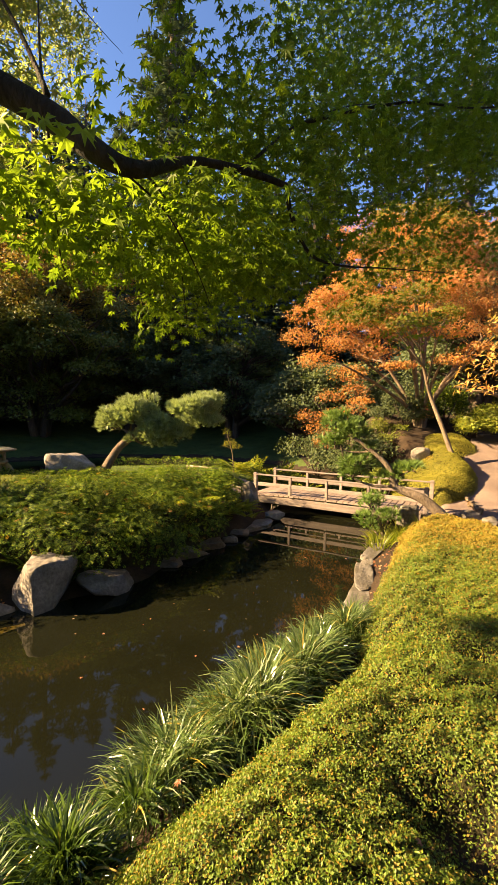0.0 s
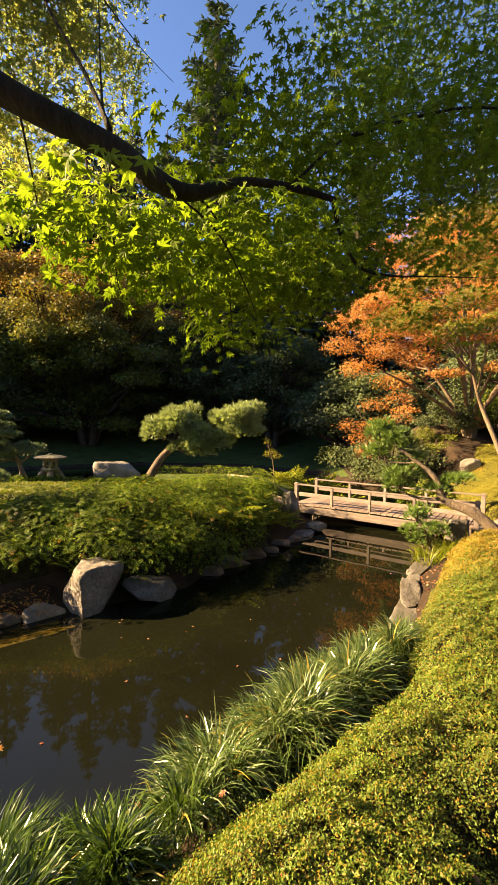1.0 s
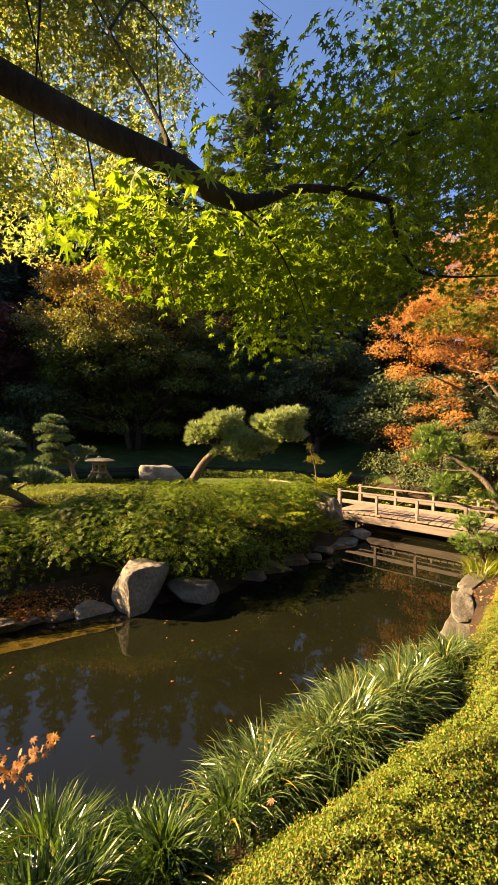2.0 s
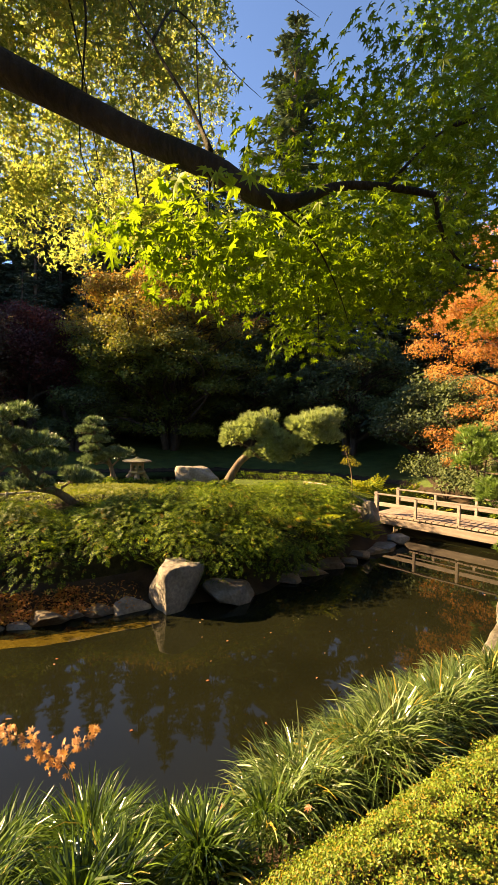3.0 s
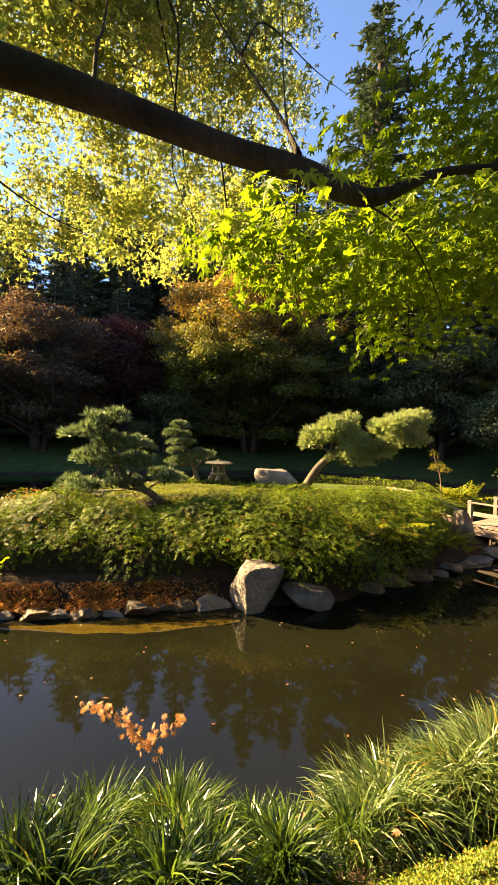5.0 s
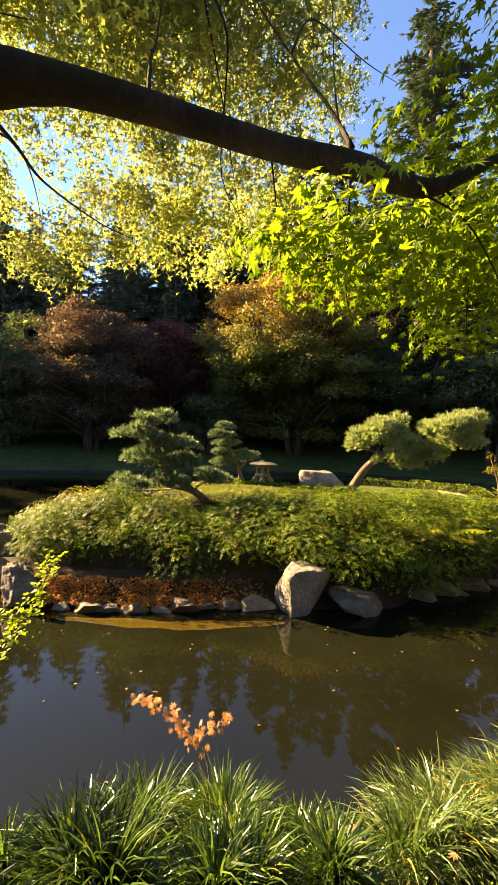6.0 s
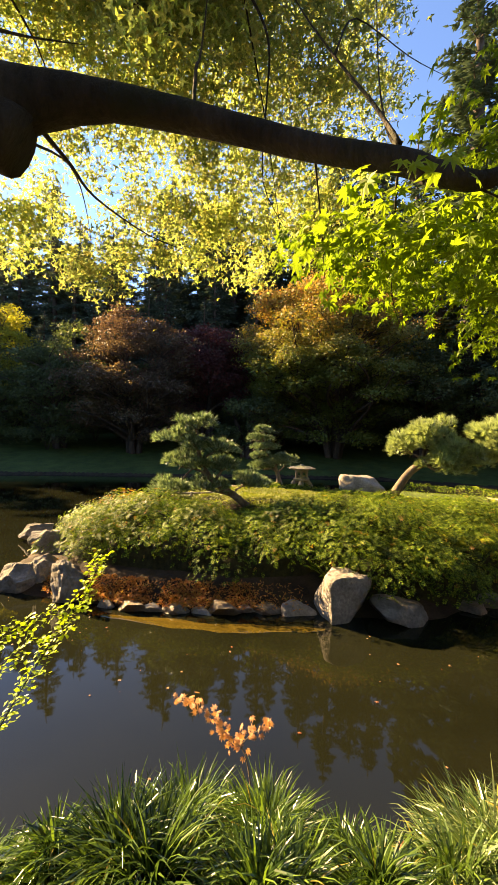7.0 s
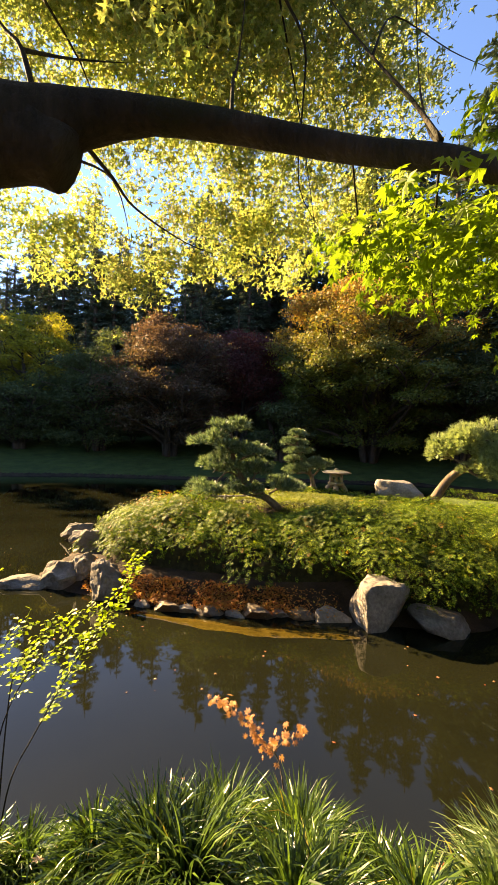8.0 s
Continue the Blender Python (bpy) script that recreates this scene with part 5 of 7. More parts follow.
def crown_tree(name, at, stems, pads, leaf, material, leaf_size, density, bark, label, template=None, twigs=3, group="", category="tree", fork=0.45):
    """stems: list of (points, radii). pads: (x, y, z, rx, rz). Limbs run from the stems to every pad."""
    t = thing(name, at, label, category, group)
    pieces = [tube(p, r, 8, 0.05) for p, r in stems]
    for px, py, pz, rx, rz in pads:
        b = np.array([px, py, pz - 0.25 * rz])
        best = None
        for pts, rr in stems:
            pts = np.asarray(pts, float)
            u = np.linspace(0.18, 1, 14) * (len(pts) - 1)
            q = np.stack([np.interp(u, np.arange(len(pts)), pts[:, k]) for k in range(3)], -1)
            flat_way = np.hypot(q[:, 0] - px, q[:, 1] - py)
            cost = np.linalg.norm(q - b, axis=1) + 1.3 * np.maximum(0, q[:, 2] + fork * flat_way - b[2])
            k = int(np.argmin(cost))
            if best is None or cost[k] < best[0]:
                best = (cost[k], q[k], float(np.interp(u[k], np.arange(len(pts)), rr)))
        a, r0 = best[1], max(best[2] * 0.6, 0.012)
        mid = a * 0.5 + b * 0.5 + (0, 0, 0.07 * np.linalg.norm(b - a)) + rng.normal(size=3) * 0.07 * np.linalg.norm(b - a)
        pieces.append(tube([a, mid, b], [r0, r0 * 0.6, r0 * 0.25], 6, 0.04))
        for _ in range(twigs):
            tip = np.array([px, py, pz]) + unit(rng.normal(size=3)) * (rx * 0.85, rx * 0.85, rz * 0.7)
            pieces.append(tube([b, (b + tip) / 2 + rng.normal(size=3) * 0.05 * rx, tip], [r0 * 0.28, r0 * 0.18, r0 * 0.06], 5))
    v, f = join(pieces)
    part("trunk", mesh_data("trunk", v, f, bark, True), t)
    ps, ns_ = [], []
    for px, py, pz, rx, rz in pads:
        n = int(density * rx * (rx + rz))
        a, b = pad_leaves((px, py, pz), (rx, rx, rz), n)
        ps.append(a)
        ns_.append(b)
    ps, ns_ = np.concatenate(ps), np.concatenate(ns_)
    v, f = scatter(template or T_BROAD, ps, frames_from(ns_), rng.uniform(0.7, 1.25, len(ps)) * leaf_size)
    ob = part("crown", mesh_data("crown", v, f, material), t)
    ob["kind"] = "stuff"
    return t


def random_pads(centre, radii, n, size, flat=0.4, seed=1, low=-0.8):
    r = np.random.default_rng(seed)
    out = []
    while len(out) < n:
        d = unit(r.normal(size=3))
        if d[2] < low:
            continue
        q = np.asarray(centre) + d * np.asarray(radii) * r.uniform(0.45, 0.95)
        s = size * r.uniform(0.7, 1.25)
        out.append((*q, s, s * flat))
    return out


# the orange maple beside the climbing path
OM = (6.8, 16.3)
omz = float(land(*OM))
om_stems = []
for a, l, top in ((200, 3.8, 2.9), (178, 3.2, 3.9), (236, 3.2, 3.2), (120, 1.2, 5.6), (60, 1.5, 5.4), (-12, 2.8, 4.0), (-45, 2.4, 3.2), (214, 4.8, 2.1), (262, 2.6, 2.4), (300, 2.6, 2.8)):
    c, s = math.cos(radians(a)), math.sin(radians(a))
    om_stems.append(([(OM[0] + c * 0.12, OM[1] + s * 0.12, omz - 0.2), (OM[0] + c * l * 0.12, OM[1] + s * l * 0.12, omz + 0.3 + top * 0.12), (OM[0] + c * l * 0.42, OM[1] + s * l * 0.42, omz + top * 0.58),
                      (OM[0] + c * l * 0.75, OM[1] + s * l * 0.75, omz + top * 0.84), (OM[0] + c * l, OM[1] + s * l, omz + top)], [0.11, 0.085, 0.06, 0.036, 0.016]))
om_pads = [(a, b, c, d, e * 1.35) for a, b, c, d, e in random_pads((6.3, 16.2, omz + 4.9), (4.2, 3.3, 3.3), 92, 0.82, 0.3, 4, -0.6)]
om_pads += [(1.82, 15.35, 5.38, 0.7, 0.42), (2.45, 15.25, 4.56, 0.7, 0.42), (3.64, 15.0, 4.04, 0.7, 0.42), (3.22, 15.1, 5.16, 0.8, 0.42), (4.04, 14.9, 3.1, 0.5, 0.2), (5.1, 14.5, 4.31, 0.7, 0.22),
            (6.7, 13.8, 4.44, 0.7, 0.22), (6.5, 13.9, 5.38, 0.7, 0.26), (2.0, 15.3, 6.19, 0.75, 0.42), (7.3, 13.5, 4.8, 0.6, 0.24), (4.4, 14.8, 4.8, 0.8, 0.42), (2.7, 15.2, 6.7, 0.7, 0.42), (6.85, 15.9, 2.75, 0.4, 0.35)]
crown_tree("orange_maple", (OM[0], OM[1], omz), om_stems, om_pads, None, M_ORANGE, 0.055, 900, M_BARK_PALE, "spreading maple with pale stems and orange autumn leaves", T_TRI, twigs=9, fork=0.6)
# thin brown-leaved bush at its foot
crown_tree("brown_bush", (3.3, 14.4, float(land(3.3, 14.4))), [([(3.4, 14.4, 0.6), (3.2, 14.3, 1.6), (2.7, 14.2, 2.5), (2.2, 14.2, 3.1)], [0.035, 0.025, 0.018, 0.008]), ([(3.4, 14.4, 0.6), (3.5, 14.2, 2.0), (3.6, 14.0, 3.3)], [0.03, 0.02, 0.008])],
           [(2.3, 14.05, 2.1, 0.45, 0.3), (2.9, 13.9, 2.55, 0.55, 0.3), (3.5, 13.6, 2.75, 0.45, 0.28), (2.1, 14.5, 2.5, 0.5, 0.3), (2.8, 14.2, 3.2, 0.55, 0.28), (3.5, 13.8, 3.4, 0.5, 0.28), (2.5, 14.2, 1.6, 0.4, 0.25), (3.0, 14.0, 1.9, 0.4, 0.25)],
           None, M_BROWN, 0.045, 800, M_BARK_DARK, "thin twiggy bush with small brown autumn leaves", T_TRI, twigs=9, category="shrub")
# slanting pale stem in front of it
crown_tree("slender_maple", (6.3, 12.6, float(land(6.3, 12.6))), [([(6.35, 12.55, 1.0), (6.0, 12.8, 2.2), (5.6, 13.0, 3.4), (5.0, 12.4, 4.8), (4.4, 11.6, 6.4), (4.2, 11.3, 7.6)], [0.085, 0.07, 0.055, 0.04, 0.03, 0.02])],
           [(2.5, 11.98, 5.4, 0.5, 0.22), (3.06, 11.83, 6.2, 0.6, 0.28), (3.09, 11.3, 5.15, 0.62, 0.26), (3.52, 10.85, 5.4, 0.62, 0.28), (3.76, 11.19, 6.4, 0.65, 0.3), (3.3, 11.76, 7.3, 0.6, 0.3), (3.85, 10.5, 4.85, 0.6, 0.24),
            (4.26, 10.56, 5.6, 0.65, 0.3), (4.25, 11.0, 6.9, 0.65, 0.3), (3.85, 11.58, 7.9, 0.7, 0.3), (4.65, 10.16, 5.0, 0.5, 0.22), (4.58, 10.42, 6.2, 0.6, 0.28), (3.0, 11.64, 5.6, 0.6, 0.26), (4.63, 11.27, 7.9, 0.7, 0.3), (5.0, 10.7, 7.3, 0.6, 0.3)],
           None, M_OLIVE, 0.05, 1700, M_BARK_PALE, "slender slanting maple with a pale stem and leaves turning orange", T_STAR, twigs=5)
# the amber tree by the path
crown_tree("amber_cherry", (7.2, 9.6, float(land(7.2, 9.6))), [([(7.3, 9.6, 0.2), (7.0, 9.4, 2.0), (6.3, 9.0, 3.4), (5.2, 8.7, 4.3)], [0.14, 0.11, 0.07, 0.03]), ([(7.0, 9.4, 2.0), (7.2, 9.2, 3.6), (7.0, 9.0, 5.0)], [0.1, 0.07, 0.03])],
           [(4.7, 8.5, 3.5, 0.55, 0.24), (4.5, 8.6, 3.15, 0.4, 0.2), (5.1, 8.4, 3.1, 0.5, 0.2), (5.3, 8.8, 3.9, 0.6, 0.3), (5.6, 8.5, 2.75, 0.4, 0.18), (5.6, 8.9, 4.6, 0.7, 0.3), (6.2, 8.7, 5.2, 0.8, 0.3), (6.0, 8.6, 3.5, 0.6, 0.25)],
           None, M_CHERRY, 0.13, 190, M_BARK_PALE, "tree by the path with large hanging amber and pink leaves", T_SLIM)


def shrub(name, at, radii, n, material, size, label, template=None, group=""):
    z = float(land(at[0], at[1]))
    t = thing(name, (at[0], at[1], z), label, "shrub", group)
    stems = [tube([(at[0], at[1], z - 0.1), (at[0] + math.cos(a) * radii[0] * 0.4, at[1] + math.sin(a) * radii[0] * 0.4, z + radii[2] * 1.2)], [0.03, 0.01], 5) for a in np.arange(6) * 1.05]
    part("stems", mesh_data("stems", *join(stems), M_BARK_DARK, True), t)
    pads = random_pads((at[0], at[1], z + radii[2] * 0.75), (radii[0], radii[1], radii[2]), 12, min(radii) * 0.6, 0.7, int(abs(at[0] * 7 + at[1] * 3)) + 1, -0.5)
    a = [pad_leaves(p[:3], (p[3], p[3], p[4]), n // 12) for p in pads]
    ps, ns_ = np.concatenate([q[0] for q in a]), np.concatenate([q[1] for q in a])
    ps[:, 2] = np.maximum(ps[:, 2], z)
    v, f = scatter(template or T_OVAL, ps, frames_from(ns_), rng.uniform(0.7, 1.25, len(ps)) * size)
    part("foliage", mesh_data("foliage", v, f, material), t)["kind"] = "stuff"
    return t


shrub("garden_shrub", (9.2, 13.2), (1.0, 1.2, 1.0), 9000, M_FERN, 0.10, "bright green leafy shrub beside the gravel path")
shrub("garden_shrub", (8.2, 11.4), (0.7, 0.8, 0.6), 5000, M_FERN, 0.09, "bright green leafy shrub beside the gravel path")
shrub("garden_shrub", (8.25, 15.0), (0.7, 0.8, 0.7), 6000, M_FERN, 0.09, "bright green leafy shrub beside the gravel path")
shrub("garden_shrub", (9.1, 14.6), (0.8, 0.8, 0.8), 6000, M_FERN, 0.09, "bright green leafy shrub beside the gravel path")
shrub("garden_shrub", (3.6, 13.6), (0.8, 0.8, 0.5), 4500, M_SHRUB, 0.09, "dark green shrub on the bank behind the bridge")
shrub("garden_shrub", (4.4, 15.2), (1.2, 1.2, 0.9), 7000, M_DARKTREE, 0.1, "dark green shrub under the orange maple")
shrub("garden_shrub", (6.3, 16.4), (1.3, 1.0, 0.7), 6000, M_DARKTREE, 0.1, "dark green shrub under the orange maple")
shrub("garden_shrub", (7.9, 16.6), (1.3, 1.0, 0.8), 6000, M_SHRUB, 0.1, "green shrub behind the orange maple")
shrub("garden_shrub", (5.2, 15.9), (0.9, 0.9, 0.5), 5000, M_COVER, 0.08, "olive green shrub under the orange maple")
shrub("garden_shrub", (3.0, 17.5), (1.4, 1.4, 1.1), 7000, M_DARKTREE, 0.12, "dark green shrub at the shaded shore")
shrub("garden_shrub", (4.2, 12.6), (0.7, 0.7, 0.5), 4500, M_COVER, 0.08, "olive green shrub on the bank behind the bridge")

shrub("garden_shrub", (5.55, 12.95), (0.3, 0.3, 0.32), 900, M_CHERRY, 0.07, "small orange-leaved shrub at the foot of the slender maple", T_SLIM)

# small gold sapling behind the bridge
crown_tree("gold_sapling", (-0.55, 14.5, float(land(-0.55, 14.5))), [([(-0.5, 14.5, 0.5), (-0.55, 14.5, 1.2), (-0.75, 14.5, 1.9)], [0.02, 0.015, 0.008])],
           [(-0.75, 14.5, 1.95, 0.16, 0.14), (-0.6, 14.45, 1.6, 0.22, 0.12), (-0.4, 14.5, 1.45, 0.2, 0.1), (-0.8, 14.5, 1.5, 0.14, 0.1)], None, M_YELTREE, 0.075, 900, M_BARK_PALE,
           "thin sapling with golden yellow leaves", T_SLIM)

# ---- far trees across the water ----
def far_tree(name, base, height, spread, n_pads, pad, material, leaf_size, density, label, seed, stems=4, low=0.3, bark=None, flat=0.55):
    z = float(land(*base))
    st = []
    r = np.random.default_rng(seed)
    for k in range(stems):
        a = 2 * math.pi * k / stems + r.uniform(0, 1)
        l = spread * 0.45 * r.uniform(0.5, 1)
        st.append(([(base[0] + 0.3 * math.cos(a), base[1] + 0.3 * math.sin(a), z - 0.3), (base[0] + math.cos(a) * l * 0.4, base[1] + math.sin(a) * l * 0.4, z + height * 0.28),
                    (base[0] + math.cos(a) * l, base[1] + math.sin(a) * l, z + height * 0.7)], [0.26, 0.2, 0.08]))
    mid = z + height * (0.5 + low * 0.5)
    pads = random_pads((base[0], base[1], mid), (spread, spread, height * (0.5 - low * 0.5)), int(n_pads * 1.9), pad * 0.72, flat, seed, -0.95)
    return crown_tree(name, (base[0], base[1], z), st, pads, None, material, leaf_size, density, bark or M_BARK_DARK, label)


far_tree("golden_maple", (-13.8, 27.8), 13.6, 7.6, 190, 1.5, M_GOLDTREE, 0.15, 181, "large green maple turning gold and orange at its top", 7, 5, 0.02)
far_tree("russet_maple", (-25.0, 18.5), 10.4, 5.0, 80, 1.5, M_REDTREE, 0.15, 161, "shaded russet maple across the pond", 8, 4, 0.0)
far_tree("purple_maple", (-23.0, 24.0), 9.6, 3.6, 65, 1.4, M_PURPLE, 0.15, 161, "dark purple maple in deep shade", 9, 4, 0.2)
far_tree("dark_maple", (-30.0, 15.5), 9.0, 4.4, 55, 1.5, M_DARKTREE, 0.15, 161, "dark green maple at the far shore", 10, 4, 0.1)
far_tree("yellow_tree", (-37.0, 13.2), 11.0, 3.6, 45, 1.4, M_YELTREE, 0.15, 147, "yellow-green tree catching the sun at the far shore", 12, 3, 0.25)
far_tree("dark_maple", (-8.5, 31.0), 9.5, 4.6, 55, 1.5, M_DARKTREE, 0.15, 161, "dark green maple in shade behind the pond", 13, 4, 0.1)
far_tree("russet_maple", (-9.5, 36.0), 11.5, 4.6, 50, 1.5, M_REDTREE, 0.15, 147, "shaded russet maple behind the pond", 14, 4, 0.15)
far_tree("dark_maple", (-1.0, 30.0), 9.0, 4.5, 55, 1.5, M_DARKTREE, 0.15, 161, "dark green maple in shade behind the bridge", 15, 4, 0.08)
far_tree("dark_maple", (-19.5, 29.0), 9.0, 4.0, 45, 1.5, M_DARKTREE, 0.15, 147, "dark green maple in shade behind the pond", 16, 4, 0.1)
far_tree("dark_maple", (4.5, 25.0), 5.0, 4.2, 50, 1.4, M_DARKTREE, 0.15, 161, "dark green maple in shade behind the orange maple", 17, 4, 0.06)
far_tree("dark_maple", (11.5, 20.5), 9.5, 4.0, 50, 1.4, M_DARKTREE, 0.15, 161, "dark green maple above the gravel path", 18, 4, 0.08)

r_far = np.random.default_rng(21)
for k in range(26):
    a = radians(-48 + k * 5.6)
    d = r_far.uniform(33, 38) if a > radians(-10) else r_far.uniform(24, 30)
    shrub("understorey_shrub", (-math.sin(a) * d, math.cos(a) * d), (2.4, 2.4, r_far.uniform(1.6, 2.6)), 4500, M_DARKTREE, 0.15, "dark evergreen shrub in the shade of the far trees", T_OVAL, "understorey shrubs")


far_tree("dark_maple", (-33.5, 11.0), 5.5, 3.4, 45, 1.3, M_DARKTREE, 0.15, 161, "low dark green maple at the far shore", 19, 4, 0.05)
far_tree("dark_maple", (-28.0, 20.5), 7.0, 4.0, 45, 1.4, M_DARKTREE, 0.15, 161, "dark green maple in shade at the far shore", 20, 4, 0.05)
far_tree("dark_maple", (-18.5, 23.5), 5.0, 2.8, 30, 1.2, M_DARKTREE, 0.15, 161, "low dark green maple in deep shade", 22, 4, 0.05)

# ---- conifers ----
def conifer_mesh(height, base_r, seed, whorls=40):
    r = np.random.default_rng(seed)
    trunk = tube([(0, 0, -0.5), (0.1, 0, height * 0.5), (0, 0.05, height)], [height * 0.016, height * 0.011, 0.03], 8, 0.03)
    limbs, ps, ns_, al, sz = [trunk], [], [], [], []
    for w in range(whorls):
        u = (w + r.uniform(-0.3, 0.3)) / whorls
        z = height * (0.10 + 0.89 * u)
        reach = base_r * (1 - u) ** 0.75 * r.uniform(0.75, 1.1) + 0.25
        for k in range(r.integers(5, 8)):
            a = r.uniform(0, 2 * math.pi)
            rr = reach * r.uniform(0.65, 1.1)
            d = np.array([math.cos(a), math.sin(a), 0])
            tip = np.array([0, 0, z]) + d * rr + (0, 0, -0.28 * rr + 0.15 * rr * u)
            mid = np.array([0, 0, z]) + d * rr * 0.5 + (0, 0, -0.04 * rr)
            limbs.append(tube([(0, 0, z), mid, tip], [0.05 * (1 - u) + 0.02, 0.03, 0.008], 4, 0, False))
            m = max(14, int(rr * 26))
            s = r.uniform(0.15, 1.0, m)
            c = np.where(s[:, None] < 0.5, (0, 0, z) + (mid - (0, 0, z)) * s[:, None] * 2, mid + (tip - mid) * (s[:, None] * 2 - 1))
            side = np.array([-d[1], d[0], 0]) * r.choice([-1, 1], m)[:, None]
            dirn = unit(side * 0.8 + d * 0.6 + np.column_stack([np.zeros(m), np.zeros(m), r.uniform(-0.6, -0.05, m)]))
            ps.append(c + r.normal(size=(m, 3)) * 0.06)
            al.append(dirn)
            ns_.append(unit(np.array([0, 0, 1.0]) + r.normal(size=(m, 3)) * 0.3))
            sz.append(r.uniform(0.5, 1.0, m) * (0.29 + 0.075 * rr))
    ps, ns_, al, sz = map(np.concatenate, (ps, ns_, al, sz))
    v, f = scatter(T_SPRAY, ps, frames_from(ns_, al), sz)
    return mesh_data("trunk", *join(limbs), M_BARK_DARK, True), mesh_data("crown", v, f, M_CONIFER)


CONIFERS = []
for k, (h, br) in enumerate(((30, 4.6), (25, 4.2), (33, 5.2))):
    t = thing("conifer", (0, 0, 0), "tall dark fir with drooping sprays", "tree", "conifers behind the garden")
    tm, cm = conifer_mesh(h, br, 50 + k)
    part("trunk", tm, t)
    part("crown", cm, t)["kind"] = "stuff"
    CONIFERS.append(t)
r_con = np.random.default_rng(31)
# firs near (-37..-54, 5..11) are out of view, added to shade the far shore
spots = [(-5.9, 32.8, 2, 1.04), (-13.5, 45.5, 0, 1.05), (-4.0, 40, 0, 0.85), (1.0, 38, 1, 0.95), (6.0, 37, 0, 0.9), (11, 33, 1, 0.95), (14.5, 28, 0, 0.85), (17, 22, 1, 0.9), (-18, 42, 1, 1.2), (-22, 38, 0, 0.85),
         (-26, 35, 1, 0.72), (-30, 32, 2, 0.55), (-33, 28, 1, 0.66), (-36, 25, 0, 0.6), (-39, 21.5, 1, 0.74), (-43, 25, 2, 0.66), (-43, 18.0, 1, 0.72), (-48, 21, 0, 0.7), (-45, 17.4, 0, 0.64), (-34, 35, 2, 0.82), (-28, 41, 0, 0.75),
         (-16, 49, 2, 0.75), (-7, 50, 1, 1.0), (3, 46, 2, 0.8), (9, 44, 0, 0.95), (16, 38, 2, 0.8), (20, 30, 0, 0.9), (-24, 47, 1, 0.9), (-38, 40, 1, 1.15), (-46, 32, 0, 0.85), (-52, 26, 1, 0.9), (22, 16, 1, 0.9), (20, 8, 0, 0.7),
         (-20, 40, 0, 1.08), (-24, 41.5, 1, 1.2), (-28, 38.5, 2, 0.88), (-31.5, 37, 1, 1.1), (-36, 36, 0, 0.95), (-40, 33, 1, 1.1), (-15.5, 41, 1, 1.2), (-44, 29, 0, 0.76), (-41, 20.5, 0, 0.66), (-45.5, 22.5, 2, 0.8), (-50, 18.5, 0, 0.72), (-37.5, 24.5, 1, 0.72), (-35, 30, 0, 0.62), (-31, 33.5, 1, 0.9), (-26, 37, 0, 0.7), (-47, 26.5, 1, 0.9), (-42, 36.5, 2, 0.95), (-34, 40.5, 1, 1.0), (-20, 45, 2, 0.85), (-30, 44, 0, 0.95), (-34, 16.2, 1, 0.42), (-37, 8.6, 1, 0.5), (-48, 10.6, 0, 0.56), (-42.5, 9.6, 1, 0.56), (-32.5, 25.5, 0, 0.5), (-35.5, 21.5, 1, 0.55), (-29, 29.5, 1, 0.55), (-52, 15.5, 0, 0.56), (-39, 5.6, 1, 0.62), (-25.5, 33.5, 0, 0.55), (-12, 38.5, 1, 0.5), (-2, 36, 1, 0.5), (-17, 36, 0, 0.42), (-27, 30, 1, 0.45), (-54, 11.0, 0, 0.7), (-57, 20, 0, 0.78), (-24, -15, 0, 0.7), (-17, -15, 1, 0.9), (-11, -14, 0, 0.8), (-5, -12, 1, 0.9), (1, -11, 0, 0.7), (6, -9, 1, 0.85), (11, -6, 0, 0.7), (14, -1, 1, 0.85), (15, 5, 0, 0.65), (-8, -20, 2, 0.8), (4, -18, 2, 0.75), (-20, -22, 2, 0.8)]
for k, (x, y, kind_k, s) in enumerate(spots):
    m = Matrix.Translation((x, y, float(land(x, y)) - 0.2)) @ Matrix.Rotation(r_con.uniform(0, 6.28), 4, "Z")
    ob = copy_thing(CONIFERS[kind_k], m)
    wide = s * (1.6 if k == 0 else 1.2)
    ob.scale = (wide, wide, s)
for k in range(40):
    a = radians(-42 + 3.1 * k)
    d = r_con.uniform(56, 72)
    x, y = -math.sin(a) * d, math.cos(a) * d
    ob = copy_thing(CONIFERS[k % 3], Matrix.Translation((x, y, float(land(x, y)) - 8.0)) @ Matrix.Rotation(r_con.uniform(0, 6.28), 4, "Z"))
    ob.scale = (1.5, 1.5, r_con.uniform(0.85, 1.05))
for t, (x, y, s) in zip(CONIFERS, ((-30, 50, 0.8), (10, 52, 0.9), (-50, 40, 0.7))):
    t.matrix_world = Matrix.Translation((x, y, 1.5))
    t.scale = (s, s, s)

# ---- the maple overhead ----
maple = thing("green_maple", (-3.1, -0.3, float(land(-3.1, -0.3))), "old maple with a thick dark limb and lime-green leaves", "tree")
LIMB = [(-2.48, 0.80, 3.86), (-2.27, 1.09, 3.99), (-2.03, 1.31, 4.01), (-1.69, 1.57, 3.93), (-1.23, 1.74, 3.72), (-0.88, 1.78, 3.55), (-0.72, 1.79, 3.44), (-0.58, 1.83, 3.40), (-0.40, 1.96, 3.51), (-0.20, 2.06, 3.54), (0.0, 2.15, 3.53)]
LIMB_R = [0.20, 0.115, 0.078, 0.066, 0.053, 0.048, 0.042, 0.030, 0.018, 0.016, 0.012]
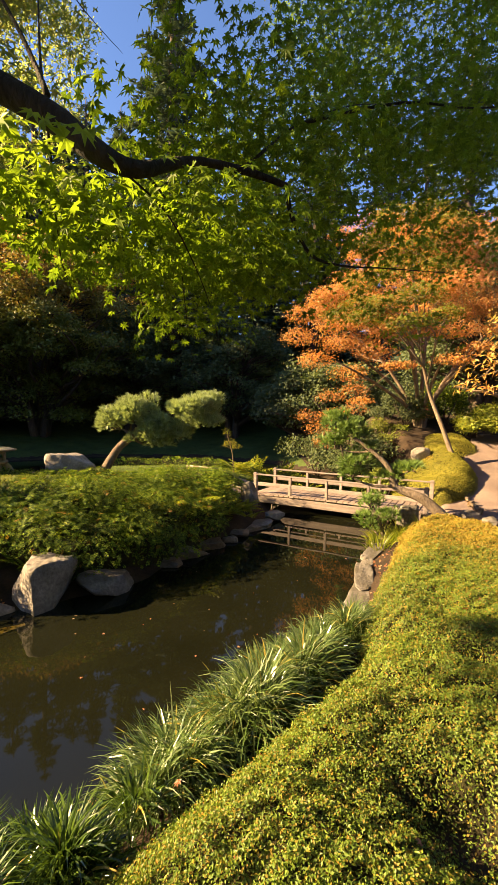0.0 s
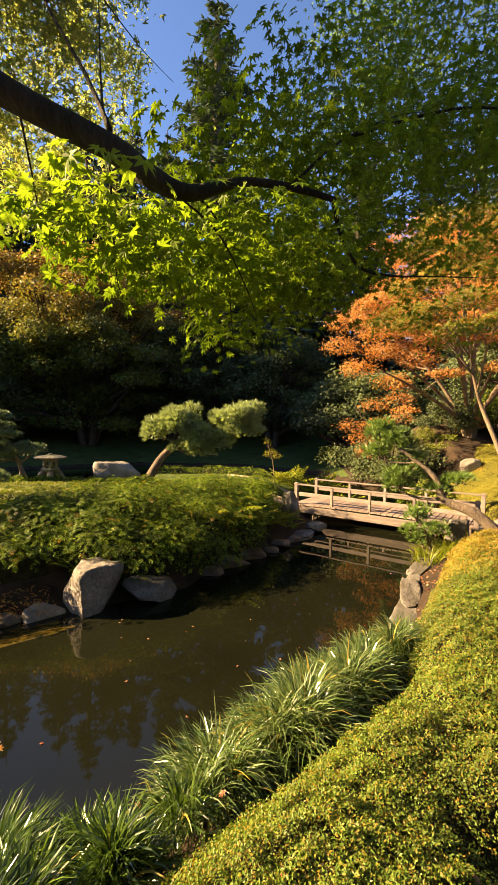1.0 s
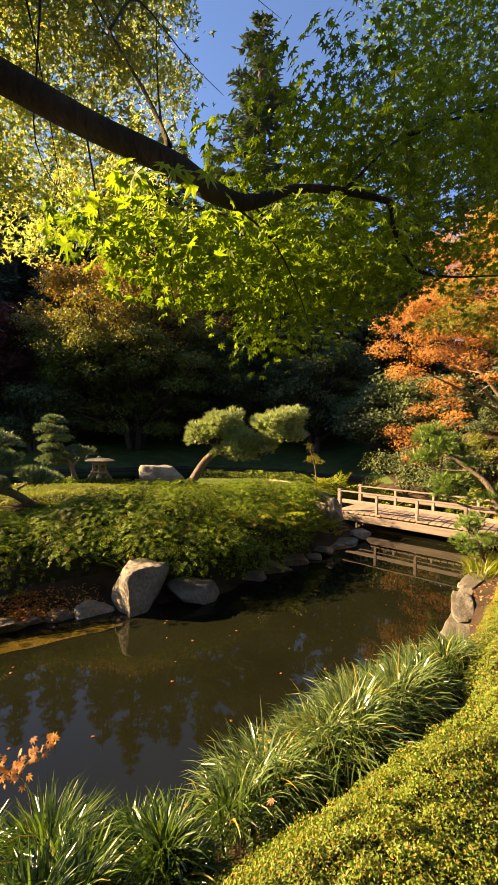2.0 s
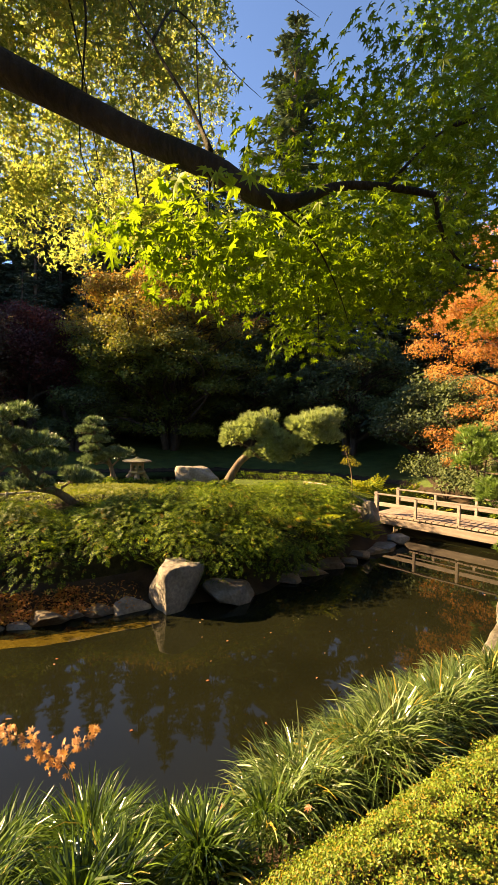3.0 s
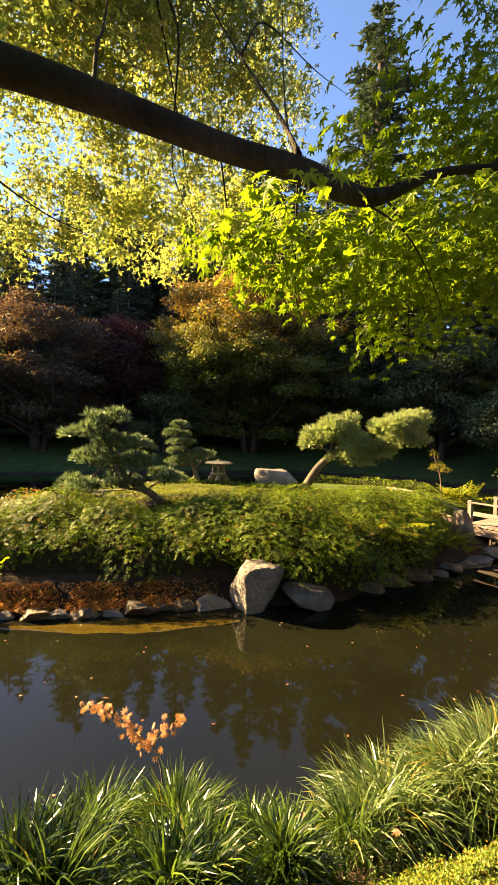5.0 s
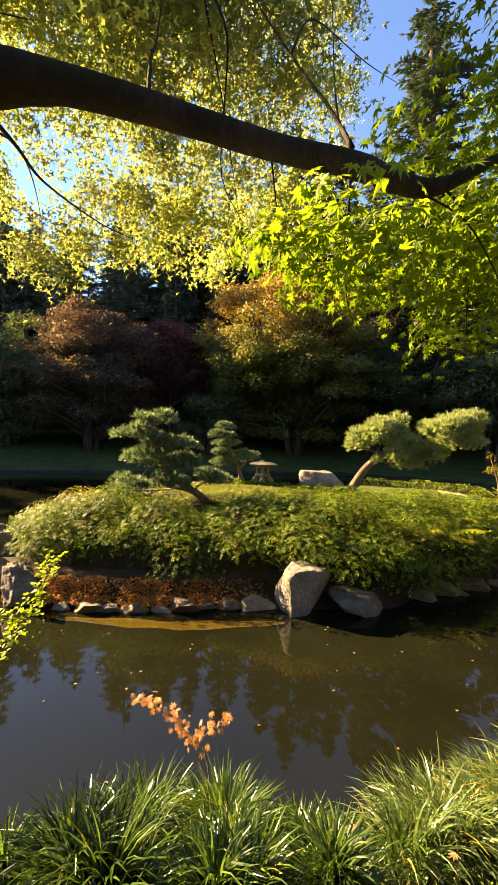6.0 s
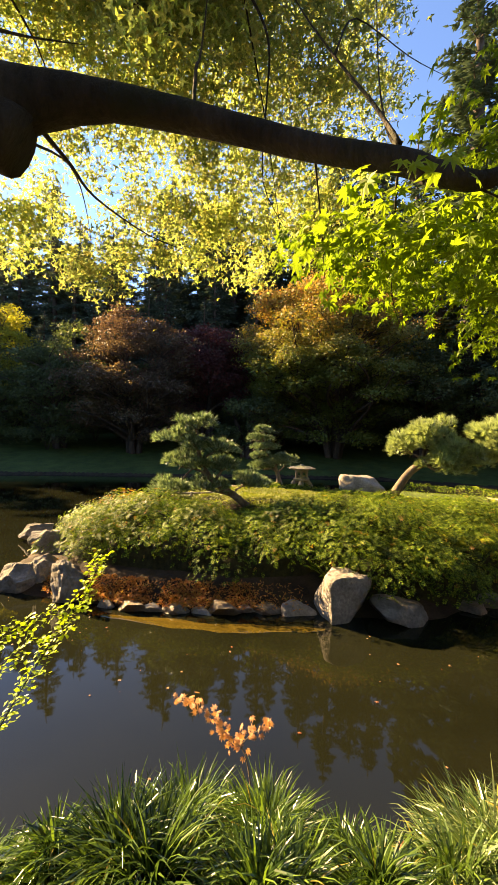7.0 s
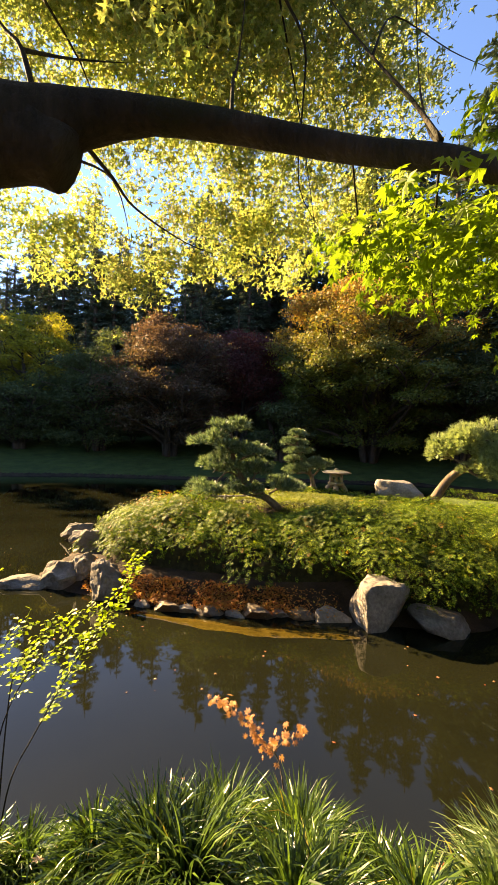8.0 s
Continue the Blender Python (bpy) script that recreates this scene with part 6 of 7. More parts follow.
trunk_v = join([tube([(-3.15, -0.35, 0.2), (-3.1, -0.25, 1.4), (-2.98, 0.05, 2.6), (-2.75, 0.45, 3.45), (-2.48, 0.80, 3.86)], [0.36, 0.28, 0.24, 0.20, 0.15], 14, 0.025)])
part("trunk", mesh_data("trunk", *trunk_v, M_BARK, True), maple)
limb_main = part("limb", mesh_data("limb", *tube(LIMB, LIMB_R, 14, 0.02), M_BARK, True), maple, "thick dark mossy limb")
part("limb", mesh_data("limb", *tube([(-2.74, 0.53, 3.76), (-2.43, 0.87, 3.83), (-2.30, 1.03, 3.76)], [0.20, 0.175, 0.135], 12, 0.03), M_BARK, True), maple, "sawn-off limb stub")
part("limb", mesh_data("limb", *tube([(-2.85, 0.2, 3.1), (-2.9, 0.5, 4.2), (-3.2, 1.1, 5.4), (-3.6, 2.2, 6.4), (-4.0, 3.4, 7.0)], [0.12, 0.075, 0.045, 0.025, 0.008], 10, 0.03), M_BARK, True), maple)


def branch(points, r0, r1=0.0015, label=""):
    part("branch", mesh_data("branch", *tube(points, np.linspace(r0, r1, len(points)), 7, 0.03), M_BARK, True), limb_main, label)


branch([(0.0, 2.15, 3.53), (0.03, 2.21, 3.43), (0.14, 2.32, 3.30), (0.34, 2.46, 3.30), (0.62, 2.7, 3.38), (1.2, 3.1, 3.5)], 0.013)
branch([(-0.70, 1.79, 3.43), (-0.50, 1.90, 3.30), (-0.40, 2.1, 3.16), (-0.35, 2.3, 3.05)], 0.005)
branch([(-0.20, 2.06, 3.54), (-0.12, 2.3, 3.75), (0.1, 2.6, 4.1), (0.5, 3.0, 4.5), (0.9, 3.4, 4.8)], 0.010)
branch([(-0.88, 1.78, 3.60), (-1.05, 2.1, 3.95), (-1.25, 2.5, 4.6), (-1.4, 2.8, 5.5)], 0.009)
branch([(-0.88, 1.78, 3.55), (-1.0, 2.1, 3.4), (-1.1, 2.4, 3.25), (-1.15, 2.75, 3.15)], 0.006)
branch([(-1.23, 1.74, 3.78), (-1.35, 2.05, 3.6), (-1.45, 2.3, 3.4)], 0.006)
branch([(-0.58, 1.83, 3.42), (-0.5, 2.2, 3.4), (-0.55, 2.8, 3.25), (-0.6, 3.4, 3.1)], 0.006)
branch([(0.1, 2.6, 4.1), (0.7, 2.7, 4.3), (1.3, 3.0, 4.5), (2.0, 3.2, 4.7), (2.7, 3.4, 4.7)], 0.010)
branch([(-0.88, 1.79, 3.62), (-1.07, 1.98, 3.99), (-1.36, 2.17, 4.49), (-1.77, 2.4, 5.25), (-2.2, 2.6, 6.2)], 0.011)
branch([(-2.6, 2.5, 6.5), (-2.39, 2.69, 5.96), (-2.25, 2.8, 5.56), (-2.25, 2.79, 5.04), (-2.26, 2.79, 4.47), (-2.1, 2.9, 4.1)], 0.015)
branch([(-1.77, 1.57, 4.0), (-2.0, 1.8, 4.5), (-2.21, 2.04, 4.88), (-2.47, 2.35, 5.74), (-2.8, 2.6, 6.6)], 0.012)
branch([(-2.52, 0.99, 4.0), (-2.84, 1.0, 4.6), (-3.06, 0.95, 4.86), (-3.3, 0.9, 5.3)], 0.02)
branch([(-2.84, 1.0, 4.6), (-3.12, 1.4, 5.0), (-3.13, 1.82, 5.27)], 0.014)
branch([(-2.3, 1.1, 3.9), (-2.56, 1.4, 3.98), (-2.75, 1.67, 3.99), (-2.88, 2.19, 4.0), (-3.0, 2.7, 4.1)], 0.013)
branch([(-1.36, 2.17, 4.49), (-1.72, 3.22, 5.75), (-1.38, 3.46, 5.45), (-1.15, 3.63, 5.3)], 0.008)
branch([(-2.48, 0.80, 3.86), (-2.9, 1.3, 4.2), (-3.5, 1.9, 4.6), (-4.3, 2.5, 4.8), (-5.0, 3.0, 4.7)], 0.013)
branch([(-2.8, 3.0, 6.9), (-3.0, 3.8, 5.9), (-3.1, 4.3, 4.9)], 0.012)
branch([(-3.6, 2.2, 6.4), (-2.8, 3.0, 6.9), (-1.8, 3.8, 7.0), (-0.8, 4.6, 6.8)], 0.018)
branch([(-3.2, 1.1, 5.4), (-3.9, 1.5, 6.0), (-4.6, 2.2, 6.2), (-5.4, 2.8, 6.0)], 0.018)

# leaves close by: layered sprays under and round the limb, (x, y, z, radius, thickness, leaves)
NEAR = [(-0.86, 1.76, 3.20, 0.34, 0.15, 170), (-1.10, 2.05, 3.28, 0.36, 0.16, 190), (-1.15, 2.55, 3.30, 0.42, 0.16, 240), (-0.72, 2.15, 3.15, 0.40, 0.17, 240), (-0.35, 2.05, 3.22, 0.38, 0.17, 210), (-0.62, 2.75, 3.20, 0.46, 0.17, 300),
        (-0.62, 3.40, 3.12, 0.46, 0.20, 320), (-0.15, 2.60, 3.22, 0.48, 0.18, 300), (-0.25, 3.15, 3.32, 0.50, 0.2, 320), (0.25, 2.55, 3.42, 0.46, 0.18, 260), (0.45, 3.05, 3.45, 0.5, 0.2, 135), (0.05, 2.15, 3.68, 0.4, 0.16, 200), (-0.45, 2.25, 3.68, 0.45, 0.18, 260),
        (-0.1, 2.8, 3.75, 0.55, 0.2, 330), (-0.75, 3.0, 3.6, 0.55, 0.22, 340), (-0.3, 3.6, 3.7, 0.65, 0.25, 400), (0.6, 2.4, 4.0, 0.5, 0.2, 280), (0.3, 3.2, 4.1, 0.65, 0.22, 380), (1.0, 2.9, 4.2, 0.6, 0.22, 340), (1.1, 3.4, 3.7, 0.55, 0.2, 144),
        (1.6, 3.2, 3.95, 0.6, 0.22, 153), (1.6, 2.6, 4.5, 0.6, 0.22, 320), (2.3, 3.0, 4.5, 0.65, 0.25, 340), (0.9, 3.6, 4.7, 0.7, 0.25, 380), (0.1, 3.4, 4.7, 0.6, 0.22, 300), (1.7, 3.9, 4.6, 0.75, 0.25, 380), (2.5, 3.8, 4.2, 0.7, 0.25, 153),
        (-0.2, 2.5, 4.3, 0.45, 0.18, 220), (0.7, 4.3, 4.1, 0.7, 0.25, 171), (1.5, 4.5, 4.0, 0.75, 0.25, 171), (2.4, 4.7, 4.3, 0.8, 0.28, 380), (-0.2, 4.3, 4.2, 0.7, 0.25, 360), (0.9, 4.0, 3.35, 0.45, 0.16, 99), (1.6, 4.6, 3.3, 0.5, 0.18, 108),
        (2.6, 2.4, 5.2, 0.7, 0.25, 300), (1.4, 3.0, 5.4, 0.8, 0.25, 330), (2.4, 3.6, 5.6, 0.9, 0.3, 380), (0.6, 4.6, 5.6, 0.9, 0.3, 380), (1.9, 5.0, 5.5, 0.9, 0.3, 400), (3.2, 4.4, 5.2, 0.9, 0.3, 380), (3.3, 3.2, 4.6, 0.7, 0.25, 300)]
npos, nnor = [], []
for x, y, z, rad, thick, count in NEAR:
    count, z = int(count * (1.3 if z > 4.3 else 1.3 if x > 0.8 else 0.72 if x < -0.6 else 1.15 if z > 3.5 else 1.7)), z + 0.16
    a = rng.uniform(0, 2 * np.pi, count)
    rr = rad * np.sqrt(rng.uniform(0, 1, count)) * (1 + 0.25 * np.sin(3 * a + x * 9))
    q = np.column_stack([x + rr * np.cos(a), y + rr * np.sin(a), z + thick * (rng.normal(size=count) * 0.45) - 0.3 * thick * (rr / rad) ** 2])
    npos.append(q)
    nnor.append(unit(np.column_stack([np.cos(a) * rr / rad * 0.8, np.sin(a) * rr / rad * 0.8, np.full(count, 0.75)]) + TO_SUN * 0.2 + rng.normal(size=(count, 3)) * 0.45))
npos, nnor = np.concatenate(npos), np.concatenate(nnor)
limb_at = np.array(LIMB[3:])
fore = (npos[:, 0] > -1.7) & (npos[:, 0] < 0.0) & (npos[:, 1] < np.interp(npos[:, 0], limb_at[:, 0], limb_at[:, 1]) + 0.06) & (np.abs(npos[:, 2] - np.interp(npos[:, 0], limb_at[:, 0], limb_at[:, 2])) < 0.13)
bare = ~fore | (rng.uniform(size=len(npos)) > 0.8)
npos, nnor = npos[bare], nnor[bare]
out_way = np.column_stack([npos[:, 0] + 0.7, npos[:, 1] - 1.4, np.full(len(npos), -0.9)]) + rng.normal(size=npos.shape) * 0.6
nsz = rng.uniform(0.026, 0.044, len(npos)) * np.interp(npos[:, 0], [-1.0, -0.4, 0.3], [1.6, 1.2, 1.0])
close = np.argsort(np.hypot(npos[:, 0] + 0.75, npos[:, 1] - 1.6) + 0.6 * np.abs(npos[:, 2] - 3.15))[:280]
rest = np.setdiff1d(np.arange(len(npos)), close)
fr = frames_from(nnor, out_way)
v, f = scatter(T_MAPLE, npos[rest], fr[rest], nsz[rest])
part("crown", mesh_data("crown", v, f, M_MAPLE), maple, "layered lime-green star-shaped leaves")["kind"] = "stuff"

# the golden-green curtain of the same tree, farther out on its sunny side
def edge(a):
    """Slope at which the curtain ends below, with its hanging lobes, by the bearing to the left."""
    lobes = -0.085 * math.exp(-((a - 59.0) / 2.8) ** 2) - 0.06 * math.exp(-((a - 69.0) / 3.0) ** 2) + 0.03 * math.exp(-((a - 64.8) / 1.5) ** 2) - 0.025 * math.exp(-((a - 37.8) / 2.5) ** 2)
    return float(np.interp(a, [19, 34, 42, 80], [0.43, 0.405, 0.375, 0.37])) + lobes + 0.012 * math.sin(a * 1.1) + 0.008 * math.sin(a * 2.3 + 1)


def curtain():
    r = np.random.default_rng(77)
    ps, nr = [], []
    for _ in range(700):
        a = radians(19.5 + 59.0 * r.uniform() ** 1.02)
        d = 5.6 + 0.5 * math.sin(a * 5) + r.uniform(-0.28, 0.28)
        x, y = -0.35 - math.sin(a) * d, 0.2 + math.cos(a) * d
        low = 2.5 + d * (edge(math.degrees(a)) + 0.02)
        z = low + r.uniform(0.0, 1.0) ** 1.1 * (2.2 + 0.75 * d)
        if a > radians(47) and 2.65 < z - 0.59 * (-0.6 - x) < 3.7 and r.uniform() < 0.45:
            continue
        if z < low + 1.3 and r.uniform() < 0.42:
            continue
        down = np.array([x, y, z]) - TO_SUN * ((x + 0.9) / TO_SUN[0])
        if 1.2 < down[1] < 3.4 and 2.85 < down[2] < 3.75 and r.uniform() < 0.84:
            continue
        down = np.array([x, y, z]) - TO_SUN * ((x - 1.8) / TO_SUN[0])
        if 2.6 < down[1] < 6.5 and -0.1 < down[2] < 2.0 and r.uniform() < 0.5:
            continue
        rad, thick, count = r.uniform(0.16, 0.42), r.uniform(0.08, 0.2), int(r.uniform(85, 175))
        q = r.normal(size=(count, 3)) * (rad * 0.48, rad * 0.48, thick * 0.8)
        ps.append(q + (x, y, z) - np.column_stack([np.zeros((count, 2)), 0.25 * (q[:, 0] ** 2 + q[:, 1] ** 2) / rad]))
        nr.append(unit(r.normal(size=(count, 3)) * 0.55 + TO_SUN * 0.55 + (0, 0, 0.35)))
    for _ in range(290):
        a = radians(r.uniform(24, 78))
        d = 5.6 + 0.5 * math.sin(a * 5) + r.uniform(-0.3, 0.3)
        z = 2.5 + d * edge(math.degrees(a)) + 0.12 + r.uniform(0, 0.75)
        count = int(r.uniform(11, 22))
        q = np.clip(r.normal(size=(count, 3)), -1.6, 1.6) * (0.13, 0.13, 0.08)
        ps.append(q + (-0.35 - math.sin(a) * d, 0.2 + math.cos(a) * d, z))
        nr.append(unit(r.normal(size=(count, 3)) * 0.55 + TO_SUN * 0.55 + (0, 0, 0.3)))
    for _ in range(230):
        a = radians(r.uniform(42, 79))
        d = r.uniform(4.8, 6.4)
        count = int(r.uniform(130, 260))
        q = r.normal(size=(count, 3)) * (0.24, 0.24, 0.12)
        ps.append(q + (-0.35 - math.sin(a) * d, 0.2 + math.cos(a) * d, 2.5 + d * r.uniform(0.92, 1.3)))
        nr.append(unit(r.normal(size=(count, 3)) * 0.55 + TO_SUN * 0.55 + (0, 0, 0.35)))
    return np.concatenate(ps), np.concatenate(nr)


def high_crown():
    r = np.random.default_rng(78)
    ps, nr = [], []
    for _ in range(270):
        a, el = radians(r.uniform(-40, 4)), radians(r.uniform(27, 58))
        d = r.uniform(4.2, 7.0)
        if a > radians(-6) and el > radians(38):
            continue
        x, y, z = -0.3 - math.sin(a) * d, 0.25 + math.cos(a) * d, 2.5 + d * math.tan(el)
        rad, thick, count = r.uniform(0.3, 0.6), r.uniform(0.12, 0.25), int(r.uniform(90, 170))
        ps.append(r.normal(size=(count, 3)) * (rad * 0.5, rad * 0.5, thick) + (x, y, z))
        nr.append(unit(r.normal(size=(count, 3)) * 0.5 + (0, 0, 0.8)))
    return np.concatenate(ps), np.concatenate(nr)


def shade_crown():
    """The crown above and behind the viewer, mostly unseen, added to shade the farther sprays."""
    r = np.random.default_rng(79)
    ps, nr = [], []
    for _ in range(120):
        x, y = r.uniform(-4.2, 0.6), r.uniform(-1.0, 3.6)
        z = max(6.2, 2.6 + 1.12 * math.hypot(x + 0.3, y - 0.25)) + r.uniform(0, 1.5)
        count = int(r.uniform(70, 120))
        ps.append(r.normal(size=(count, 3)) * (0.32, 0.32, 0.14) + (x, y, z))
        nr.append(unit(r.normal(size=(count, 3)) * 0.5 + (0, 0, 0.8)))
    # extra sprays set towards the sun, only to shade the right-hand leaves
    for k in range(215):
        low = np.array([r.uniform(-0.3, 3.2), r.uniform(1.8, 5.2), 0])
        low[2] = r.uniform(3.8, 5.6) if k < 80 else r.uniform(5.4, 8.0)
        count = int(r.uniform(80, 130))
        ps.append(r.normal(size=(count, 3)) * (0.3, 0.3, 0.16) + low + TO_SUN * ((low[0] + 2.2) / abs(TO_SUN[0]) + r.uniform(0.0, 2.6)))
        nr.append(unit(r.normal(size=(count, 3)) * 0.5 + TO_SUN * 0.4 + (0, 0, 0.6)))
    return np.concatenate(ps), np.concatenate(nr)


ops, onr = shade_crown()
v, f = scatter(T_TRI, ops, frames_from(onr), rng.uniform(0.045, 0.07, len(ops)))
part("crown", mesh_data("crown", v, f, M_MAPLE_GOLD), maple, "golden-green leaves added overhead, mostly unseen, as shade")["kind"] = "stuff"
hps, hnr = high_crown()
v, f = scatter(T_STAR, hps, frames_from(hnr), rng.uniform(0.038, 0.06, len(hps)))
part("crown", mesh_data("crown", v, f, M_MAPLE), maple, "green star-shaped leaves high against the sky")["kind"] = "stuff"
cps, cnr = curtain()
v, f = scatter(T_TRI, cps, frames_from(cnr), rng.uniform(0.034, 0.054, len(cps)))
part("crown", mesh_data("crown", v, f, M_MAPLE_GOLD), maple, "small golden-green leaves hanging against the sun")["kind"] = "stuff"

# ---- seedling and bright bush at the water's edge ----
seed_at = (-1.82, 2.26, float(land(-1.82, 2.26)))
seedling = thing("maple_seedling", seed_at, "young maple seedling with pale orange-red leaves among the lilyturf", "plant")
stem_pts = [(-1.84, 2.28, 0.05), (-1.98, 2.36, 0.37), (-2.10, 2.28, 0.52), (-2.16, 2.22, 0.64), (-2.28, 2.10, 0.74)]
part("stem", mesh_data("stem", *tube(stem_pts, [0.006, 0.005, 0.004, 0.003, 0.002], 6), M_BARK_PALE, True), seedling)
part("stem", mesh_data("stem", *tube([(-2.02, 2.34, 0.41), (-1.97, 2.38, 0.49), (-1.90, 2.43, 0.55)], [0.004, 0.003, 0.002], 6), M_BARK_PALE, True), seedling)
leaf_me = {}


def single_leaf(name, template, material):
    if (name, material.name) not in leaf_me:
        leaf_me[(name, material.name)] = mesh_data(name, template[0], template[1], material)
    return leaf_me[(name, material.name)]


def leaf_parts(name, template, material, parent, pos, rot, size):
    at = np.array(parent.location)
    me = single_leaf(name, template, material)
    for p, r_, s in zip(pos, rot, size):
        ob = new(name, me)
        ob.parent = parent
        ob.matrix_basis = Matrix.Translation(p - at) @ Matrix(r_.tolist()).to_4x4() @ Matrix.Diagonal((s, s, s, 1))


cl = []
for k in range(len(stem_pts) - 2):
    a, b = np.array(stem_pts[k + 1]), np.array(stem_pts[k + 2])
    cl.append(a + (b - a) * rng.uniform(0, 1, (17, 1)) + rng.normal(size=(17, 3)) * (0.03, 0.03, 0.018))
for c, n in (((-2.24, 2.14, 0.73), 12), ((-2.31, 2.08, 0.745), 5), ((-1.95, 2.39, 0.53), 12), ((-1.90, 2.43, 0.56), 8), ((-2.04, 2.33, 0.48), 8)):
    cl.append(rng.normal(size=(n, 3)) * (0.035, 0.035, 0.02) + c)
cl = np.concatenate(cl)
leaf_parts("leaf", T_MAPLE, M_SPRIG, seedling, cl, frames_from(unit(rng.normal(size=cl.shape) * 0.45 + (0.25, -0.45, 0.75)), rng.normal(size=cl.shape) * 0.7 + (-0.3, -0.2, -0.6)), rng.uniform(0.022, 0.040, len(cl)))

bush = thing("waterside_bush", (-2.86, 1.02, float(land(-2.86, 1.02))), "slender bush with bright yellow-green leaves on arching stems", "shrub")
bp, bd, bn = [], [], []


def leafy_shoot(pts, bare, twigs):
    """A thin stem with short side twigs, each with leaflets in two rows."""
    pts = np.array(pts, float)
    part("stem", mesh_data("stem", *tube(pts, np.linspace(0.005, 0.0015, len(pts)), 6), M_BARK, True), bush)
    at = lambda u: pts[min(int(u), len(pts) - 2)] + (pts[min(int(u), len(pts) - 2) + 1] - pts[min(int(u), len(pts) - 2)]) * (u - min(int(u), len(pts) - 2))
    pieces = []
    for k in range(twigs):
        u = (bare + (1 - bare) * (k + rng.uniform(0.2, 0.8)) / twigs) * (len(pts) - 1)
        c, d = at(u), unit(at(min(u + 0.2, len(pts) - 1.0)) - at(max(u - 0.2, 0.0)))
        side = unit(np.cross(d, rng.normal(size=3) * 0.5 + (0.6, -0.5, 0.5))) * (1 if k % 2 else -1)
        way = unit(d * 0.75 + side * 0.8 + rng.normal(size=3) * 0.15)
        l = rng.uniform(0.036, 0.092) * (1.0 + u / (len(pts) - 1) * 0.1)
        pieces.append(tube([c, c + way * l * 0.6, c + way * l + (0, 0, -0.01)], [0.0014, 0.0011, 0.0007], 4))
        m = max(2, int(l / 0.017))
        for q in range(m):
            w = unit(np.cross(way, (0, 0, 1.0)))
            bp.append(c + way * l * (q + 0.6) / m)
            bd.append(way * 0.45 + w * (1 if q % 2 else -1) + rng.normal(size=3) * 0.2)
            bn.append(np.array([-0.25, -0.1, 0.85]) + rng.normal(size=3) * 0.35)
    part("side_twig", mesh_data("side_twig", *join(pieces), M_BUSHLEAF), bush)["kind"] = "stuff"


leafy_shoot([(-2.90, 0.98, 0.2), (-2.88, 1.03, 0.52), (-2.84, 1.14, 0.75), (-2.79, 1.27, 1.0), (-2.72, 1.42, 1.26), (-2.64, 1.56, 1.48), (-2.59, 1.65, 1.73)], 0.36, 84)
leafy_shoot([(-2.90, 0.97, 0.2), (-2.89, 1.0, 0.8), (-2.875, 1.05, 1.17), (-2.82, 1.21, 1.36), (-2.68, 1.49, 1.46)], 0.42, 44)
leafy_shoot([(-2.92, 0.95, 0.2), (-2.91, 0.97, 0.75), (-2.86, 1.08, 1.08), (-2.80, 1.22, 1.22), (-2.74, 1.36, 1.30)], 0.4, 22)
leafy_shoot([(-2.94, 0.92, 0.2), (-2.95, 0.92, 0.9), (-2.93, 0.98, 1.25), (-2.86, 1.1, 1.42)], 0.42, 20)
leafy_shoot([(-2.96, 0.9, 0.2), (-3.0, 0.86, 0.8), (-3.02, 0.86, 1.3), (-2.98, 0.94, 1.7)], 0.4, 22)
bp, bd, bn = np.array(bp), np.array(bd), np.array(bn)
leaf_parts("leaf", T_BROAD, M_BUSHLEAF, bush, bp, frames_from(unit(bn), bd), rng.uniform(0.023, 0.040, len(bp)))

